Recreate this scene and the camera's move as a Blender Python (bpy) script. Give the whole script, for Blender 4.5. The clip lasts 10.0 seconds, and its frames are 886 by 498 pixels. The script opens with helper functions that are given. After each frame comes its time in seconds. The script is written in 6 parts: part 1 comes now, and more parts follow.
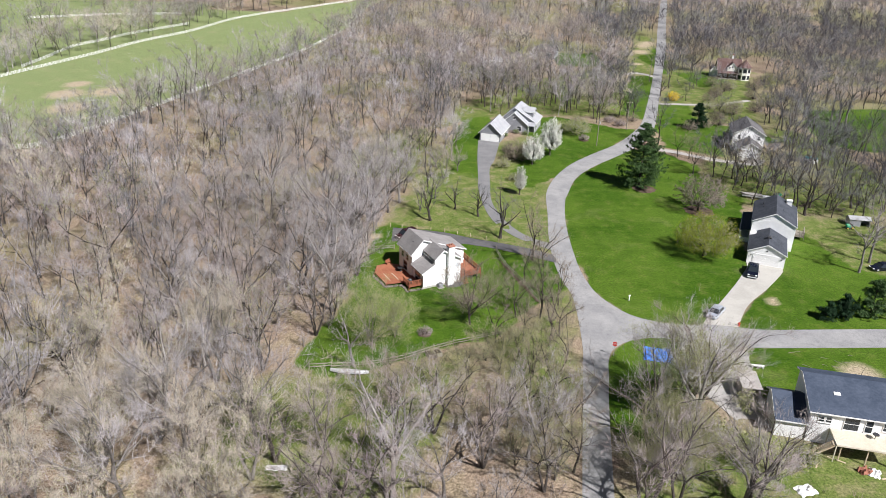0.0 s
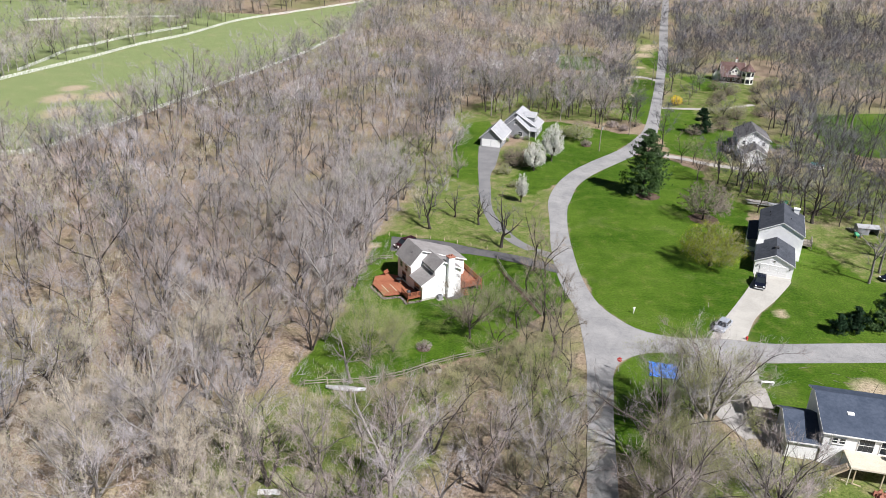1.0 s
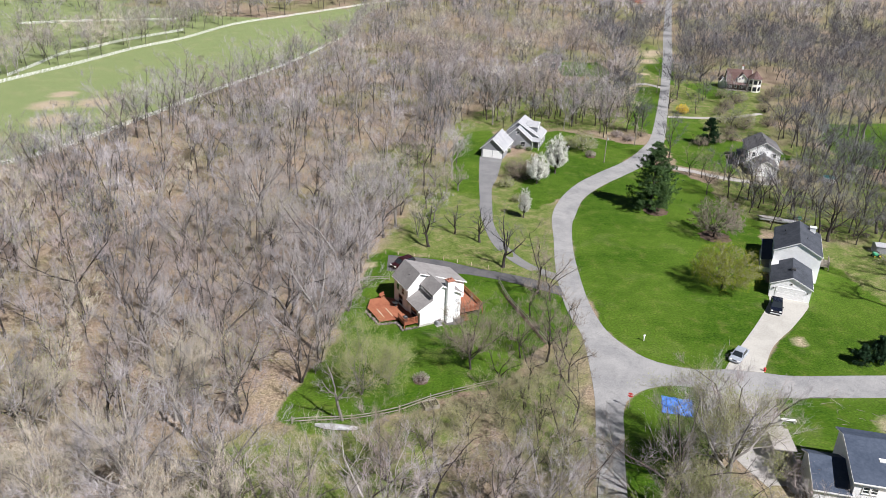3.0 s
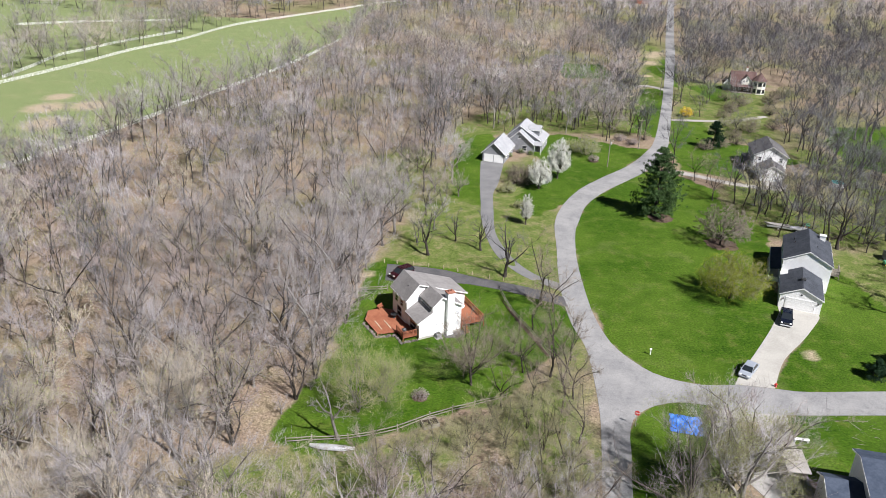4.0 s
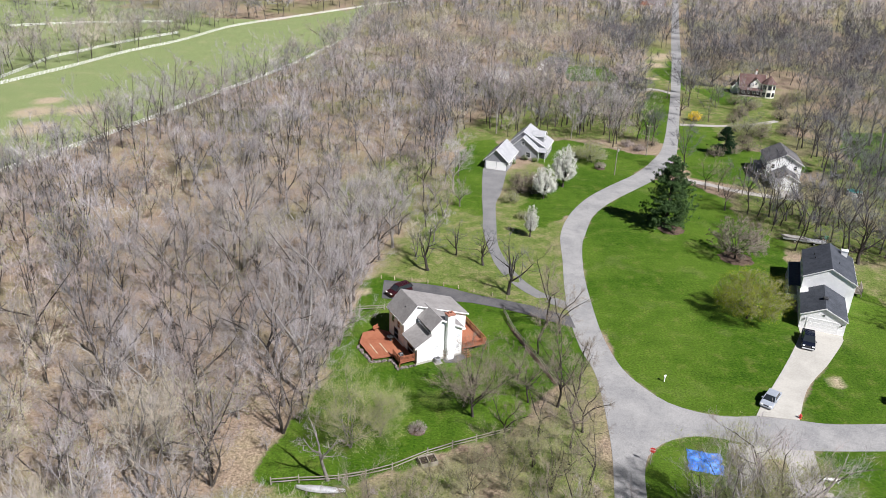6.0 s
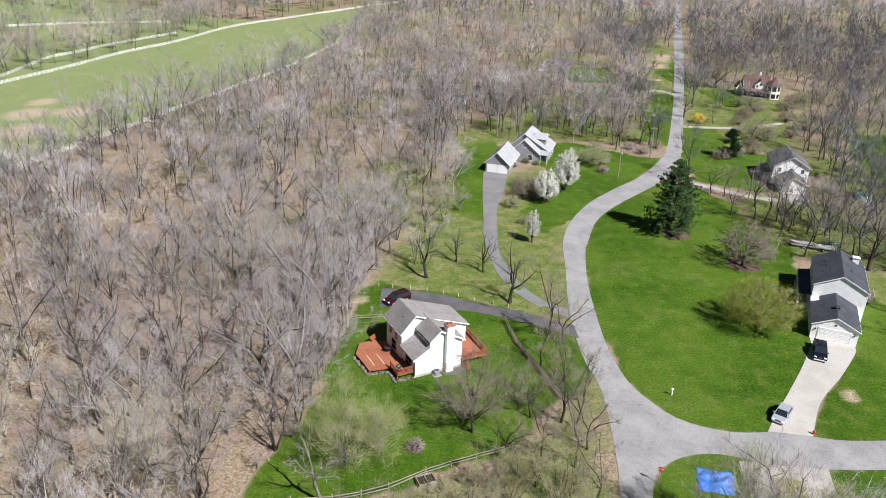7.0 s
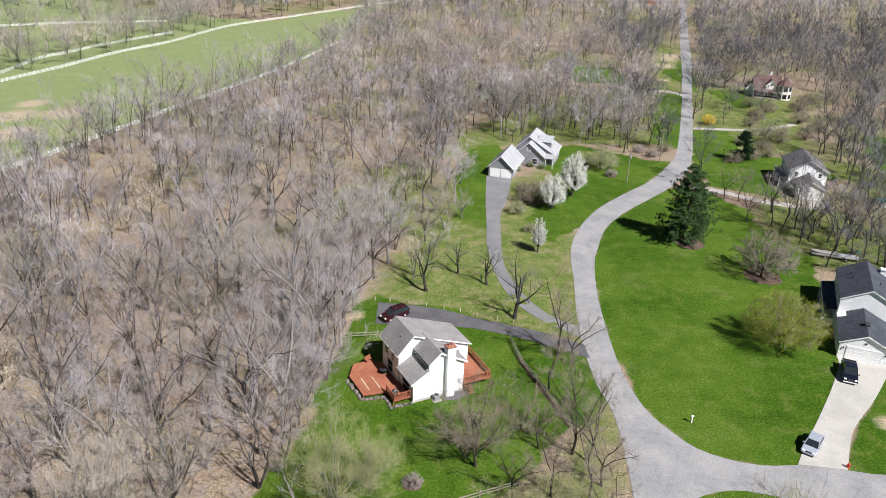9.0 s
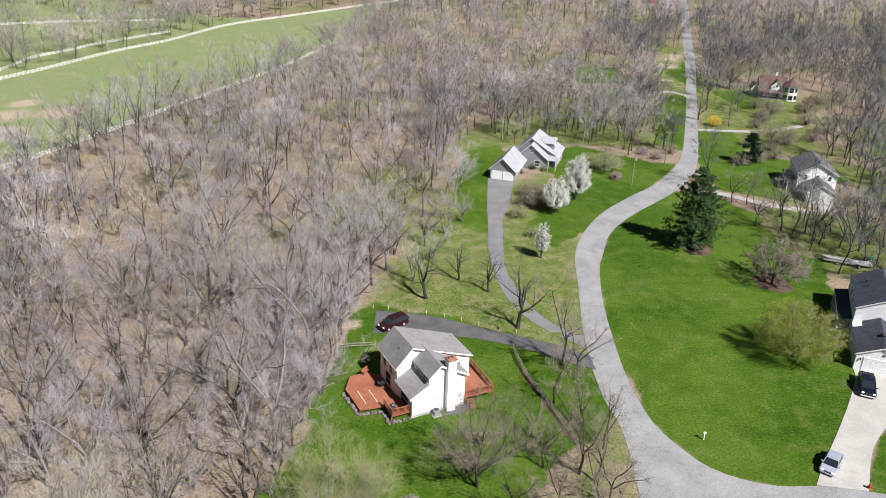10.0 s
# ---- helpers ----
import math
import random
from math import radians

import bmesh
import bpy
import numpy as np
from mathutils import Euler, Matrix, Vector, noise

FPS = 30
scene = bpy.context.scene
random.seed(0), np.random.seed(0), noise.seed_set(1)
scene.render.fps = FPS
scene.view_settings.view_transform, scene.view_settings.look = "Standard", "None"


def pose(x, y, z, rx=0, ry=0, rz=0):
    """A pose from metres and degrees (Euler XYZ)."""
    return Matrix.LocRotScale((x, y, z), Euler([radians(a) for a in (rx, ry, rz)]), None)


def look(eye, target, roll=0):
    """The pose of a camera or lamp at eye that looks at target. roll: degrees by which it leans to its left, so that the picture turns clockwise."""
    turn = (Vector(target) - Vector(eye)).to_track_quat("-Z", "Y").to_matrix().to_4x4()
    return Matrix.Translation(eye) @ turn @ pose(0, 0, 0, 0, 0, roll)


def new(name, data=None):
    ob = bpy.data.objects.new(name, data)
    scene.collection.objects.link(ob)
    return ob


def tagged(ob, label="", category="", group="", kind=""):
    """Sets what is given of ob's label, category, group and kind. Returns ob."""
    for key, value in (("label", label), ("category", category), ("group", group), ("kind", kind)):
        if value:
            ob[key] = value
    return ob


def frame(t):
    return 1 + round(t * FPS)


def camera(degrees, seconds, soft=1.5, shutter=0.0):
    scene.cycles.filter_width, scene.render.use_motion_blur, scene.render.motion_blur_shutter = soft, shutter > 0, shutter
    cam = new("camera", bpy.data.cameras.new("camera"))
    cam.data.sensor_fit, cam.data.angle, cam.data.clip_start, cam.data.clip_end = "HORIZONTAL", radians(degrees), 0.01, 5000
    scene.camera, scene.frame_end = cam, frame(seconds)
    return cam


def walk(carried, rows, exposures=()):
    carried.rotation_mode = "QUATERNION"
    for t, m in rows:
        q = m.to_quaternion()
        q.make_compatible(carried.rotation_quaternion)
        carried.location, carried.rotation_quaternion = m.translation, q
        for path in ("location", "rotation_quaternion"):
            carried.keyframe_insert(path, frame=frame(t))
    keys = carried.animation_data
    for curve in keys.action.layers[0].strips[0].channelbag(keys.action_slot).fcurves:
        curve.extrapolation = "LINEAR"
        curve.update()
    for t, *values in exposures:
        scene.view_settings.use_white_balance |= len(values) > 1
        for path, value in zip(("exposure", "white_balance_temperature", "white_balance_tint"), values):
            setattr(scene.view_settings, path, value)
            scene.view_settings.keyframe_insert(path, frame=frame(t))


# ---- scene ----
cam = camera(61.5, 10.0, soft=0.8)
PATH = [
    (0, (0.908, -55.25, 62.039), (0.825, -53.427, 61.22), 2.0),
    (0.5, (0.894, -53.397, 62.071), (0.81, -51.573, 61.254), 2.0),
    (1, (0.847, -51.472, 62.128), (0.762, -49.647, 61.313), 2.0),
    (1.5, (0.778, -49.492, 62.196), (0.693, -47.666, 61.383), 2.1),
    (2, (0.695, -47.47, 62.263), (0.61, -45.644, 61.451), 2.2),
    (2.5, (0.607, -45.422, 62.317), (0.522, -43.595, 61.507), 2.2),
    (4, (0.37, -39.208, 62.322), (0.283, -37.382, 61.513), 2.2),
    (4.5, (0.312, -37.138, 62.249), (0.224, -35.311, 61.44), 2.2),
    (5, (0.266, -35.074, 62.132), (0.178, -33.247, 61.323), 2.2),
    (5.5, (0.233, -33.018, 61.968), (0.143, -31.191, 61.159), 2.2),
    (7, (0.171, -26.871, 61.199), (0.077, -25.044, 60.392), 2.2),
    (7.5, (0.146, -24.812, 60.858), (0.051, -22.985, 60.051), 2.2),
    (8, (0.107, -22.733, 60.483), (0.009, -20.906, 59.676), 2.2),
    (8.5, (0.042, -20.624, 60.08), (-0.056, -18.797, 59.273), 2.1),
    (9, (-0.058, -18.47, 59.657), (-0.158, -16.643, 58.85), 2.1),
    (9.5, (-0.207, -16.257, 59.225), (-0.307, -14.43, 58.417), 2.2),
    (10, (-0.419, -13.967, 58.794), (-0.519, -12.14, 57.987), 2.2),
]
walk(cam, [(t, look(eye, target, roll)) for t, eye, target, roll in PATH])

# ---- world and sun ----
SUN_FROM = Vector((0.72, -0.694, 0))
SUN_ELEVATION = radians(47)
world = bpy.data.worlds.new("sky")
scene.world = world
world.use_nodes = True
wn = world.node_tree
sky = wn.nodes.new("ShaderNodeTexSky")
sky.sky_type, sky.sun_disc = "NISHITA", False
sky.sun_elevation = SUN_ELEVATION
sky.air_density, sky.dust_density = 0.3, 0.1
sky.sun_rotation = math.atan2(SUN_FROM.x, SUN_FROM.y)
wn.links.new(sky.outputs[0], wn.nodes["Background"].inputs[0])
wn.nodes["Background"].inputs[1].default_value = 0.05
sun = new("sun", bpy.data.lights.new("sun", "SUN"))
sun.data.energy, sun.data.angle, sun.data.color = 5.0, radians(0.5), (1.0, 0.975, 1.0)
sun_dir = SUN_FROM.normalized() * math.cos(SUN_ELEVATION) + Vector((0, 0, math.sin(SUN_ELEVATION)))
sun.matrix_world = look(sun_dir * 300, (0, 0, 0))
scene.view_settings.exposure = 0.74


# ---- materials ----
def material(name, rough=0.8, metal=0.0):
    m = bpy.data.materials.new(name)
    m.use_nodes = True
    b = m.node_tree.nodes["Principled BSDF"]
    b.inputs["Roughness"].default_value, b.inputs["Metallic"].default_value = rough, metal
    b.inputs["Specular IOR Level"].default_value = 0.5 if rough < 0.7 else 0.12
    return m, m.node_tree, b


def noise_node(nt, scale, detail=5.0, coord="Object", rough=0.6):
    tc = nt.nodes.new("ShaderNodeTexCoord")
    n = nt.nodes.new("ShaderNodeTexNoise")
    n.inputs["Scale"].default_value, n.inputs["Detail"].default_value, n.inputs["Roughness"].default_value = scale, detail, rough
    nt.links.new(tc.outputs[coord], n.inputs["Vector"])
    return n


def ramp(nt, source, stops):
    r = nt.nodes.new("ShaderNodeValToRGB")
    while len(r.color_ramp.elements) < len(stops):
        r.color_ramp.elements.new(0.5)
    for e, (p, c) in zip(r.color_ramp.elements, stops):
        e.position, e.color = p, (*c, 1)
    nt.links.new(source, r.inputs[0])
    return r.outputs[0]


def mixed(nt, fac, a, b, mode="MIX"):
    n = nt.nodes.new("ShaderNodeMix")
    n.data_type, n.blend_type = "RGBA", mode
    for socket, v in ((n.inputs[0], fac), (n.inputs[6], a), (n.inputs[7], b)):
        if isinstance(v, bpy.types.NodeSocket):
            nt.links.new(v, socket)
        else:
            socket.default_value = v if isinstance(v, float) else (*v, 1)
    return n.outputs[2]


def bump(nt, b, source, strength, distance):
    n = nt.nodes.new("ShaderNodeBump")
    n.inputs["Strength"].default_value, n.inputs["Distance"].default_value = strength, distance
    nt.links.new(source, n.inputs["Height"])
    nt.links.new(n.outputs[0], b.inputs["Normal"])


def grainy(name, dark, light, fine=8.0, coarse=0.4, rough=0.8, metal=0.0, relief=0.02, vary=0.0):
    """A surface with fine grain over broad patches; vary: how far whole objects differ in brightness."""
    m, nt, b = material(name, rough, metal)
    f, c = noise_node(nt, fine), noise_node(nt, coarse, 3.0)
    col = mixed(nt, 0.5, ramp(nt, f.outputs[0], [(0.38, dark), (0.62, light)]), ramp(nt, c.outputs[0], [(0.40, dark), (0.60, light)]))
    if vary:
        oi = nt.nodes.new("ShaderNodeObjectInfo")
        hsv = nt.nodes.new("ShaderNodeHueSaturation")
        mr = nt.nodes.new("ShaderNodeMapRange")
        mr.inputs[3].default_value, mr.inputs[4].default_value = 1 - vary, 1 + vary
        nt.links.new(oi.outputs["Random"], mr.inputs[0])
        nt.links.new(mr.outputs[0], hsv.inputs["Value"])
        nt.links.new(col, hsv.inputs["Color"])
        col = hsv.outputs[0]
    nt.links.new(col, b.inputs["Base Color"])
    if relief:
        bump(nt, b, f.outputs[0], 0.6, relief)
    return m


def island(name, colours, rough=0.85, fine=3.0):
    """A surface whose separate pieces differ in colour."""
    m, nt, b = material(name, rough)
    g = nt.nodes.new("ShaderNodeNewGeometry")
    n = len(colours)
    col = ramp(nt, g.outputs["Random Per Island"], [(i / max(1, n - 1), c) for i, c in enumerate(colours)])
    oi = nt.nodes.new("ShaderNodeObjectInfo")
    mr = nt.nodes.new("ShaderNodeMapRange")
    mr.inputs[3].default_value, mr.inputs[4].default_value = 0.82, 1.18
    hsv = nt.nodes.new("ShaderNodeHueSaturation")
    nt.links.new(oi.outputs["Random"], mr.inputs[0])
    tone = nt.nodes.new("ShaderNodeAttribute")
    tone.attribute_name = "tone"
    add = nt.nodes.new("ShaderNodeMath")
    nt.links.new(mr.outputs[0], add.inputs[0])
    nt.links.new(tone.outputs["Fac"], add.inputs[1])
    nt.links.new(add.outputs[0], hsv.inputs["Value"])
    nt.links.new(col, hsv.inputs["Color"])
    nt.links.new(hsv.outputs[0], b.inputs["Base Color"])
    return m


def lapped(name, dark, light, step, rough=0.6, axis=2, depth=0.02):
    """Courses of siding or shingles: a saw-tooth relief along one axis, with patchy tone."""
    m, nt, b = material(name, rough)
    tc = nt.nodes.new("ShaderNodeTexCoord")
    sep = nt.nodes.new("ShaderNodeSeparateXYZ")
    nt.links.new(tc.outputs["Object"], sep.inputs[0])
    mul = nt.nodes.new("ShaderNodeMath")
    mul.operation, mul.inputs[1].default_value = "MULTIPLY", 1 / step
    nt.links.new(sep.outputs[axis], mul.inputs[0])
    fr = nt.nodes.new("ShaderNodeMath")
    fr.operation = "FRACT"
    nt.links.new(mul.outputs[0], fr.inputs[0])
    f, c = noise_node(nt, 2.5), noise_node(nt, 0.5, 3.0)
    col = mixed(nt, 0.5, ramp(nt, f.outputs[0], [(0.38, dark), (0.62, light)]), ramp(nt, c.outputs[0], [(0.40, dark), (0.60, light)]))
    nt.links.new(col, b.inputs["Base Color"])
    bump(nt, b, fr.outputs[0], 0.5, depth)
    return m


BARK = grainy("bark", (0.032, 0.027, 0.024), (0.108, 0.092, 0.079), 6.0, 0.5, 0.9, relief=0.03, vary=0.3)
GREY_BARK = grainy("grey_bark", (0.11, 0.098, 0.088), (0.26, 0.24, 0.22), 6.0, 0.5, 0.9, relief=0.03, vary=0.25)
DARK_BARK = grainy("dark_bark", (0.03, 0.026, 0.022), (0.085, 0.072, 0.063), 6.0, 0.5, 0.9, relief=0.03, vary=0.2)
PALE_BARK = grainy("pale_bark", (0.192, 0.172, 0.152), (0.352, 0.328, 0.304), 5.0, 0.5, 0.9, relief=0.03, vary=0.15)
TWIG = island("twigs", [(0.215, 0.194, 0.178), (0.293, 0.265, 0.250), (0.370, 0.343, 0.324)])
ROSY_TWIG = island("rosy_twigs", [(0.219, 0.181, 0.167), (0.299, 0.253, 0.236), (0.377, 0.327, 0.309)])
LILAC_TWIG = island("lilac_grey_twigs", [(0.251, 0.232, 0.229), (0.334, 0.308, 0.307), (0.414, 0.388, 0.391)])
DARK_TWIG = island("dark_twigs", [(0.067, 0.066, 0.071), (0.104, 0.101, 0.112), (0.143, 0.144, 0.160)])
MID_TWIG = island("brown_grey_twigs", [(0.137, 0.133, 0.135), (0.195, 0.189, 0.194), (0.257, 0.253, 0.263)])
TAN_TWIG = island("tan_twigs", [(0.323, 0.276, 0.218), (0.399, 0.354, 0.285), (0.475, 0.432, 0.356)])
BUFF_TWIG = island("buff_brown_twigs", [(0.164, 0.131, 0.101), (0.230, 0.193, 0.151), (0.295, 0.254, 0.202)])
RUSSET_TWIG = island("russet_twigs", [(0.155, 0.13, 0.105), (0.21, 0.178, 0.147), (0.275, 0.238, 0.20)])
OLIVE_TWIG = island("olive_grey_twigs", [(0.165, 0.158, 0.09), (0.23, 0.216, 0.13), (0.295, 0.278, 0.18)])
PALE_BUDS = island("pale_buds", [(0.20, 0.24, 0.07), (0.30, 0.34, 0.11), (0.39, 0.41, 0.17)])
BUDS = island("fresh_buds", [(0.17, 0.19, 0.06), (0.29, 0.31, 0.12), (0.38, 0.38, 0.20)])
LIME = island("lime_leaves", [(0.127, 0.152, 0.021), (0.220, 0.256, 0.027), (0.323, 0.348, 0.037)])
LEAF = island("young_leaves", [(0.06, 0.12, 0.02), (0.13, 0.20, 0.04), (0.22, 0.26, 0.07)])
BLOSSOM = island("blossom", [(0.468, 0.468, 0.394), (0.730, 0.730, 0.664), (0.805, 0.805, 0.744)])
NEEDLE = island("pine_needles", [(0.032, 0.064, 0.023), (0.072, 0.133, 0.045), (0.133, 0.210, 0.081)])
DARK_NEEDLE = island("spruce_needles", [(0.012, 0.03, 0.014), (0.025, 0.055, 0.025)])
YELLOW = island("yellow_blossom", [(0.55, 0.38, 0.02), (0.75, 0.55, 0.04)])
BRUSH = island("dry_brush", [(0.158, 0.122, 0.081), (0.238, 0.194, 0.133), (0.302, 0.259, 0.185)])



def old_road(name):
    """Pale worn asphalt: grit, broad mottling, darker mended patches and thin sealed cracks."""
    m, nt, b = material(name, 0.9)
    grit, broad, streak = noise_node(nt, 5.0, 6.0, rough=0.75), noise_node(nt, 0.22, 4.0), noise_node(nt, 0.9, 6.0, rough=0.7)
    col = mixed(nt, 0.5, ramp(nt, grit.outputs[0], [(0.36, (0.163, 0.162, 0.164)), (0.5, (0.258, 0.257, 0.254)), (0.64, (0.344, 0.338, 0.328))]),
                ramp(nt, broad.outputs[0], [(0.38, (0.202, 0.201, 0.202)), (0.5, (0.258, 0.255, 0.250)), (0.62, (0.318, 0.312, 0.302))]))
    col = mixed(nt, 1.0, col, ramp(nt, streak.outputs[0], [(0.34, (0.88, 0.88, 0.88)), (0.46, (1, 1, 1)), (0.7, (1.07, 1.07, 1.06))]), "MULTIPLY")
    cells = nt.nodes.new("ShaderNodeTexVoronoi")
    cells.feature = "DISTANCE_TO_EDGE"
    cells.inputs["Scale"].default_value = 0.11
    tc = nt.nodes.new("ShaderNodeTexCoord")
    shift = nt.nodes.new("ShaderNodeVectorMath")
    shift.operation = "MULTIPLY_ADD"
    shift.inputs[1].default_value = (2.2, 2.2, 0)
    nt.links.new(streak.outputs[1], shift.inputs[0])
    nt.links.new(tc.outputs["Object"], shift.inputs[2])
    nt.links.new(shift.outputs[0], cells.inputs["Vector"])
    col = mixed(nt, 1.0, col, ramp(nt, cells.outputs["Distance"], [(0.0, (0.88, 0.88, 0.88)), (0.006, (0.93, 0.93, 0.93)), (0.012, (1, 1, 1))]), "MULTIPLY")
    nt.links.new(col, b.inputs["Base Color"])
    bump(nt, b, grit.outputs[0], 0.3, 0.01)
    return m


ASPHALT = old_road("worn_asphalt")
DARK_ASPHALT = grainy("dark_asphalt", (0.07, 0.07, 0.075), (0.125, 0.12, 0.12), 4.0, 0.25, 0.85, relief=0.01)
GREY_ASPHALT = grainy("grey_asphalt", (0.15, 0.15, 0.152), (0.215, 0.212, 0.21), 4.0, 0.25, 0.9, relief=0.01)
OLD_CONCRETE = grainy("old_concrete", (0.27, 0.26, 0.24), (0.40, 0.38, 0.355), 4.0, 0.3, 0.9, relief=0.01)
CONCRETE = grainy("pale_concrete", (0.345, 0.332, 0.298), (0.445, 0.428, 0.385), 4.0, 0.25, 0.85, relief=0.01)
GRAVEL = grainy("gravel_drive", (0.27, 0.255, 0.235), (0.41, 0.385, 0.355), 6.0, 0.3, 0.95, relief=0.03)
WHITE_SIDING = lapped("white_siding", (0.80, 0.80, 0.79), (0.88, 0.88, 0.87), 0.12)
GREY_SIDING = lapped("grey_siding", (0.20, 0.205, 0.22), (0.27, 0.275, 0.29), 0.12)
CREAM = lapped("cream_siding", (0.70, 0.67, 0.60), (0.82, 0.79, 0.72), 0.15)
WHITE_PAINT = grainy("white_paint", (0.70, 0.70, 0.68), (0.84, 0.84, 0.82), 5.0, 0.6, 0.5, relief=0.004)
ROOF_TAUPE = lapped("taupe_shingles", (0.21, 0.198, 0.19), (0.285, 0.272, 0.262), 0.14, 0.9)
ROOF_SLATE = lapped("slate_shingles", (0.042, 0.047, 0.056), (0.075, 0.082, 0.096), 0.14, 0.85)
ROOF_BLUE = lapped("blue_grey_shingles", (0.042, 0.055, 0.08), (0.07, 0.086, 0.118), 0.14, 0.8)
ROOF_PALE = lapped("pale_grey_shingles", (0.29, 0.295, 0.305), (0.38, 0.385, 0.395), 0.14, 0.8)
ROOF_GREY = lapped("grey_shingles", (0.10, 0.096, 0.096), (0.15, 0.146, 0.146), 0.14, 0.9)
ROOF_BROWN = lapped("brown_shingles", (0.085, 0.05, 0.045), (0.15, 0.10, 0.09), 0.14, 0.9)
REDWOOD = grainy("red_deck_stain", (0.22, 0.075, 0.042), (0.34, 0.14, 0.08), 9.0, 0.6, 0.75, relief=0.006)
TAN_WOOD = grainy("weathered_wood", (0.38, 0.30, 0.20), (0.58, 0.49, 0.36), 9.0, 0.8, 0.8, relief=0.006)
DECK_CREAM = grainy("cream_deck", (0.50, 0.45, 0.35), (0.62, 0.57, 0.46), 9.0, 0.8, 0.75, relief=0.006)
OLD_WOOD = grainy("silvered_wood", (0.17, 0.15, 0.125), (0.31, 0.28, 0.235), 9.0, 0.8, 0.9, relief=0.01)
BROWN_WOOD = grainy("dark_brown_timber", (0.05, 0.032, 0.026), (0.10, 0.068, 0.055), 8.0, 0.8, 0.8, relief=0.006)
BRICK_RED = grainy("brick_red", (0.22, 0.09, 0.06), (0.36, 0.17, 0.12), 9.0, 1.0, 0.9, relief=0.01)
GLASS = material("dark_glass", 0.06)[0]
GLASS.node_tree.nodes["Principled BSDF"].inputs["Base Color"].default_value = (0.02, 0.025, 0.03, 1)
BLIND = grainy("pale_window_blind", (0.42, 0.44, 0.46), (0.56, 0.58, 0.60), 4.0, 0.8, 0.2, relief=0.002)
ALUMINIUM = grainy("dull_aluminium", (0.50, 0.50, 0.51), (0.68, 0.68, 0.69), 6.0, 0.8, 0.45, 0.5, relief=0.004)
RUBBER = grainy("black_rubber", (0.015, 0.015, 0.015), (0.03, 0.03, 0.03), 12.0, 2.0, 0.9)
BLACK = grainy("black_metal", (0.02, 0.02, 0.022), (0.04, 0.04, 0.042), 8.0, 1.0, 0.5)
MULCH = grainy("brown_mulch", (0.061, 0.042, 0.030), (0.147, 0.107, 0.080), 5.0, 0.8, 0.95, relief=0.04)
SOIL = grainy("dark_soil", (0.03, 0.024, 0.018), (0.08, 0.062, 0.048), 6.0, 0.8, 0.95, relief=0.04)
TARP = grainy("blue_tarp", (0.017, 0.111, 0.437), (0.085, 0.255, 0.684), 2.5, 0.5, 0.55, relief=0.05)
RED = grainy("red_paint", (0.45, 0.03, 0.03), (0.60, 0.06, 0.05), 8.0, 1.0, 0.45)
GREEN_PAINT = grainy("green_paint", (0.02, 0.22, 0.10), (0.04, 0.36, 0.17), 8.0, 1.0, 0.5)
YELLOW_PAINT = grainy("yellow_paint", (0.55, 0.42, 0.02), (0.70, 0.55, 0.04), 8.0, 1.0, 0.5)
TEAL = grainy("teal_cover", (0.03, 0.30, 0.30), (0.06, 0.45, 0.42), 6.0, 1.0, 0.5)
STONE = grainy("edging_stone", (0.10, 0.085, 0.08), (0.28, 0.24, 0.22), 3.0, 0.9, 0.9, relief=0.03, vary=0.3)


def car_paint(name, colour, rough=0.25, metal=0.4):
    m, nt, b = material(name, rough, metal)
    n = noise_node(nt, 3.0)
    dim = tuple(v * 0.85 for v in colour)
    nt.links.new(ramp(nt, n.outputs[0], [(0.3, dim), (0.7, colour)]), b.inputs["Base Color"])
    b.inputs["Coat Weight"].default_value = 0.6
    return m


SILVER = car_paint("silver_paint", (0.46, 0.50, 0.56), 0.28, 0.3)
NAVY = car_paint("navy_paint", (0.012, 0.016, 0.032))
MAROON = car_paint("maroon_paint", (0.05, 0.008, 0.012))


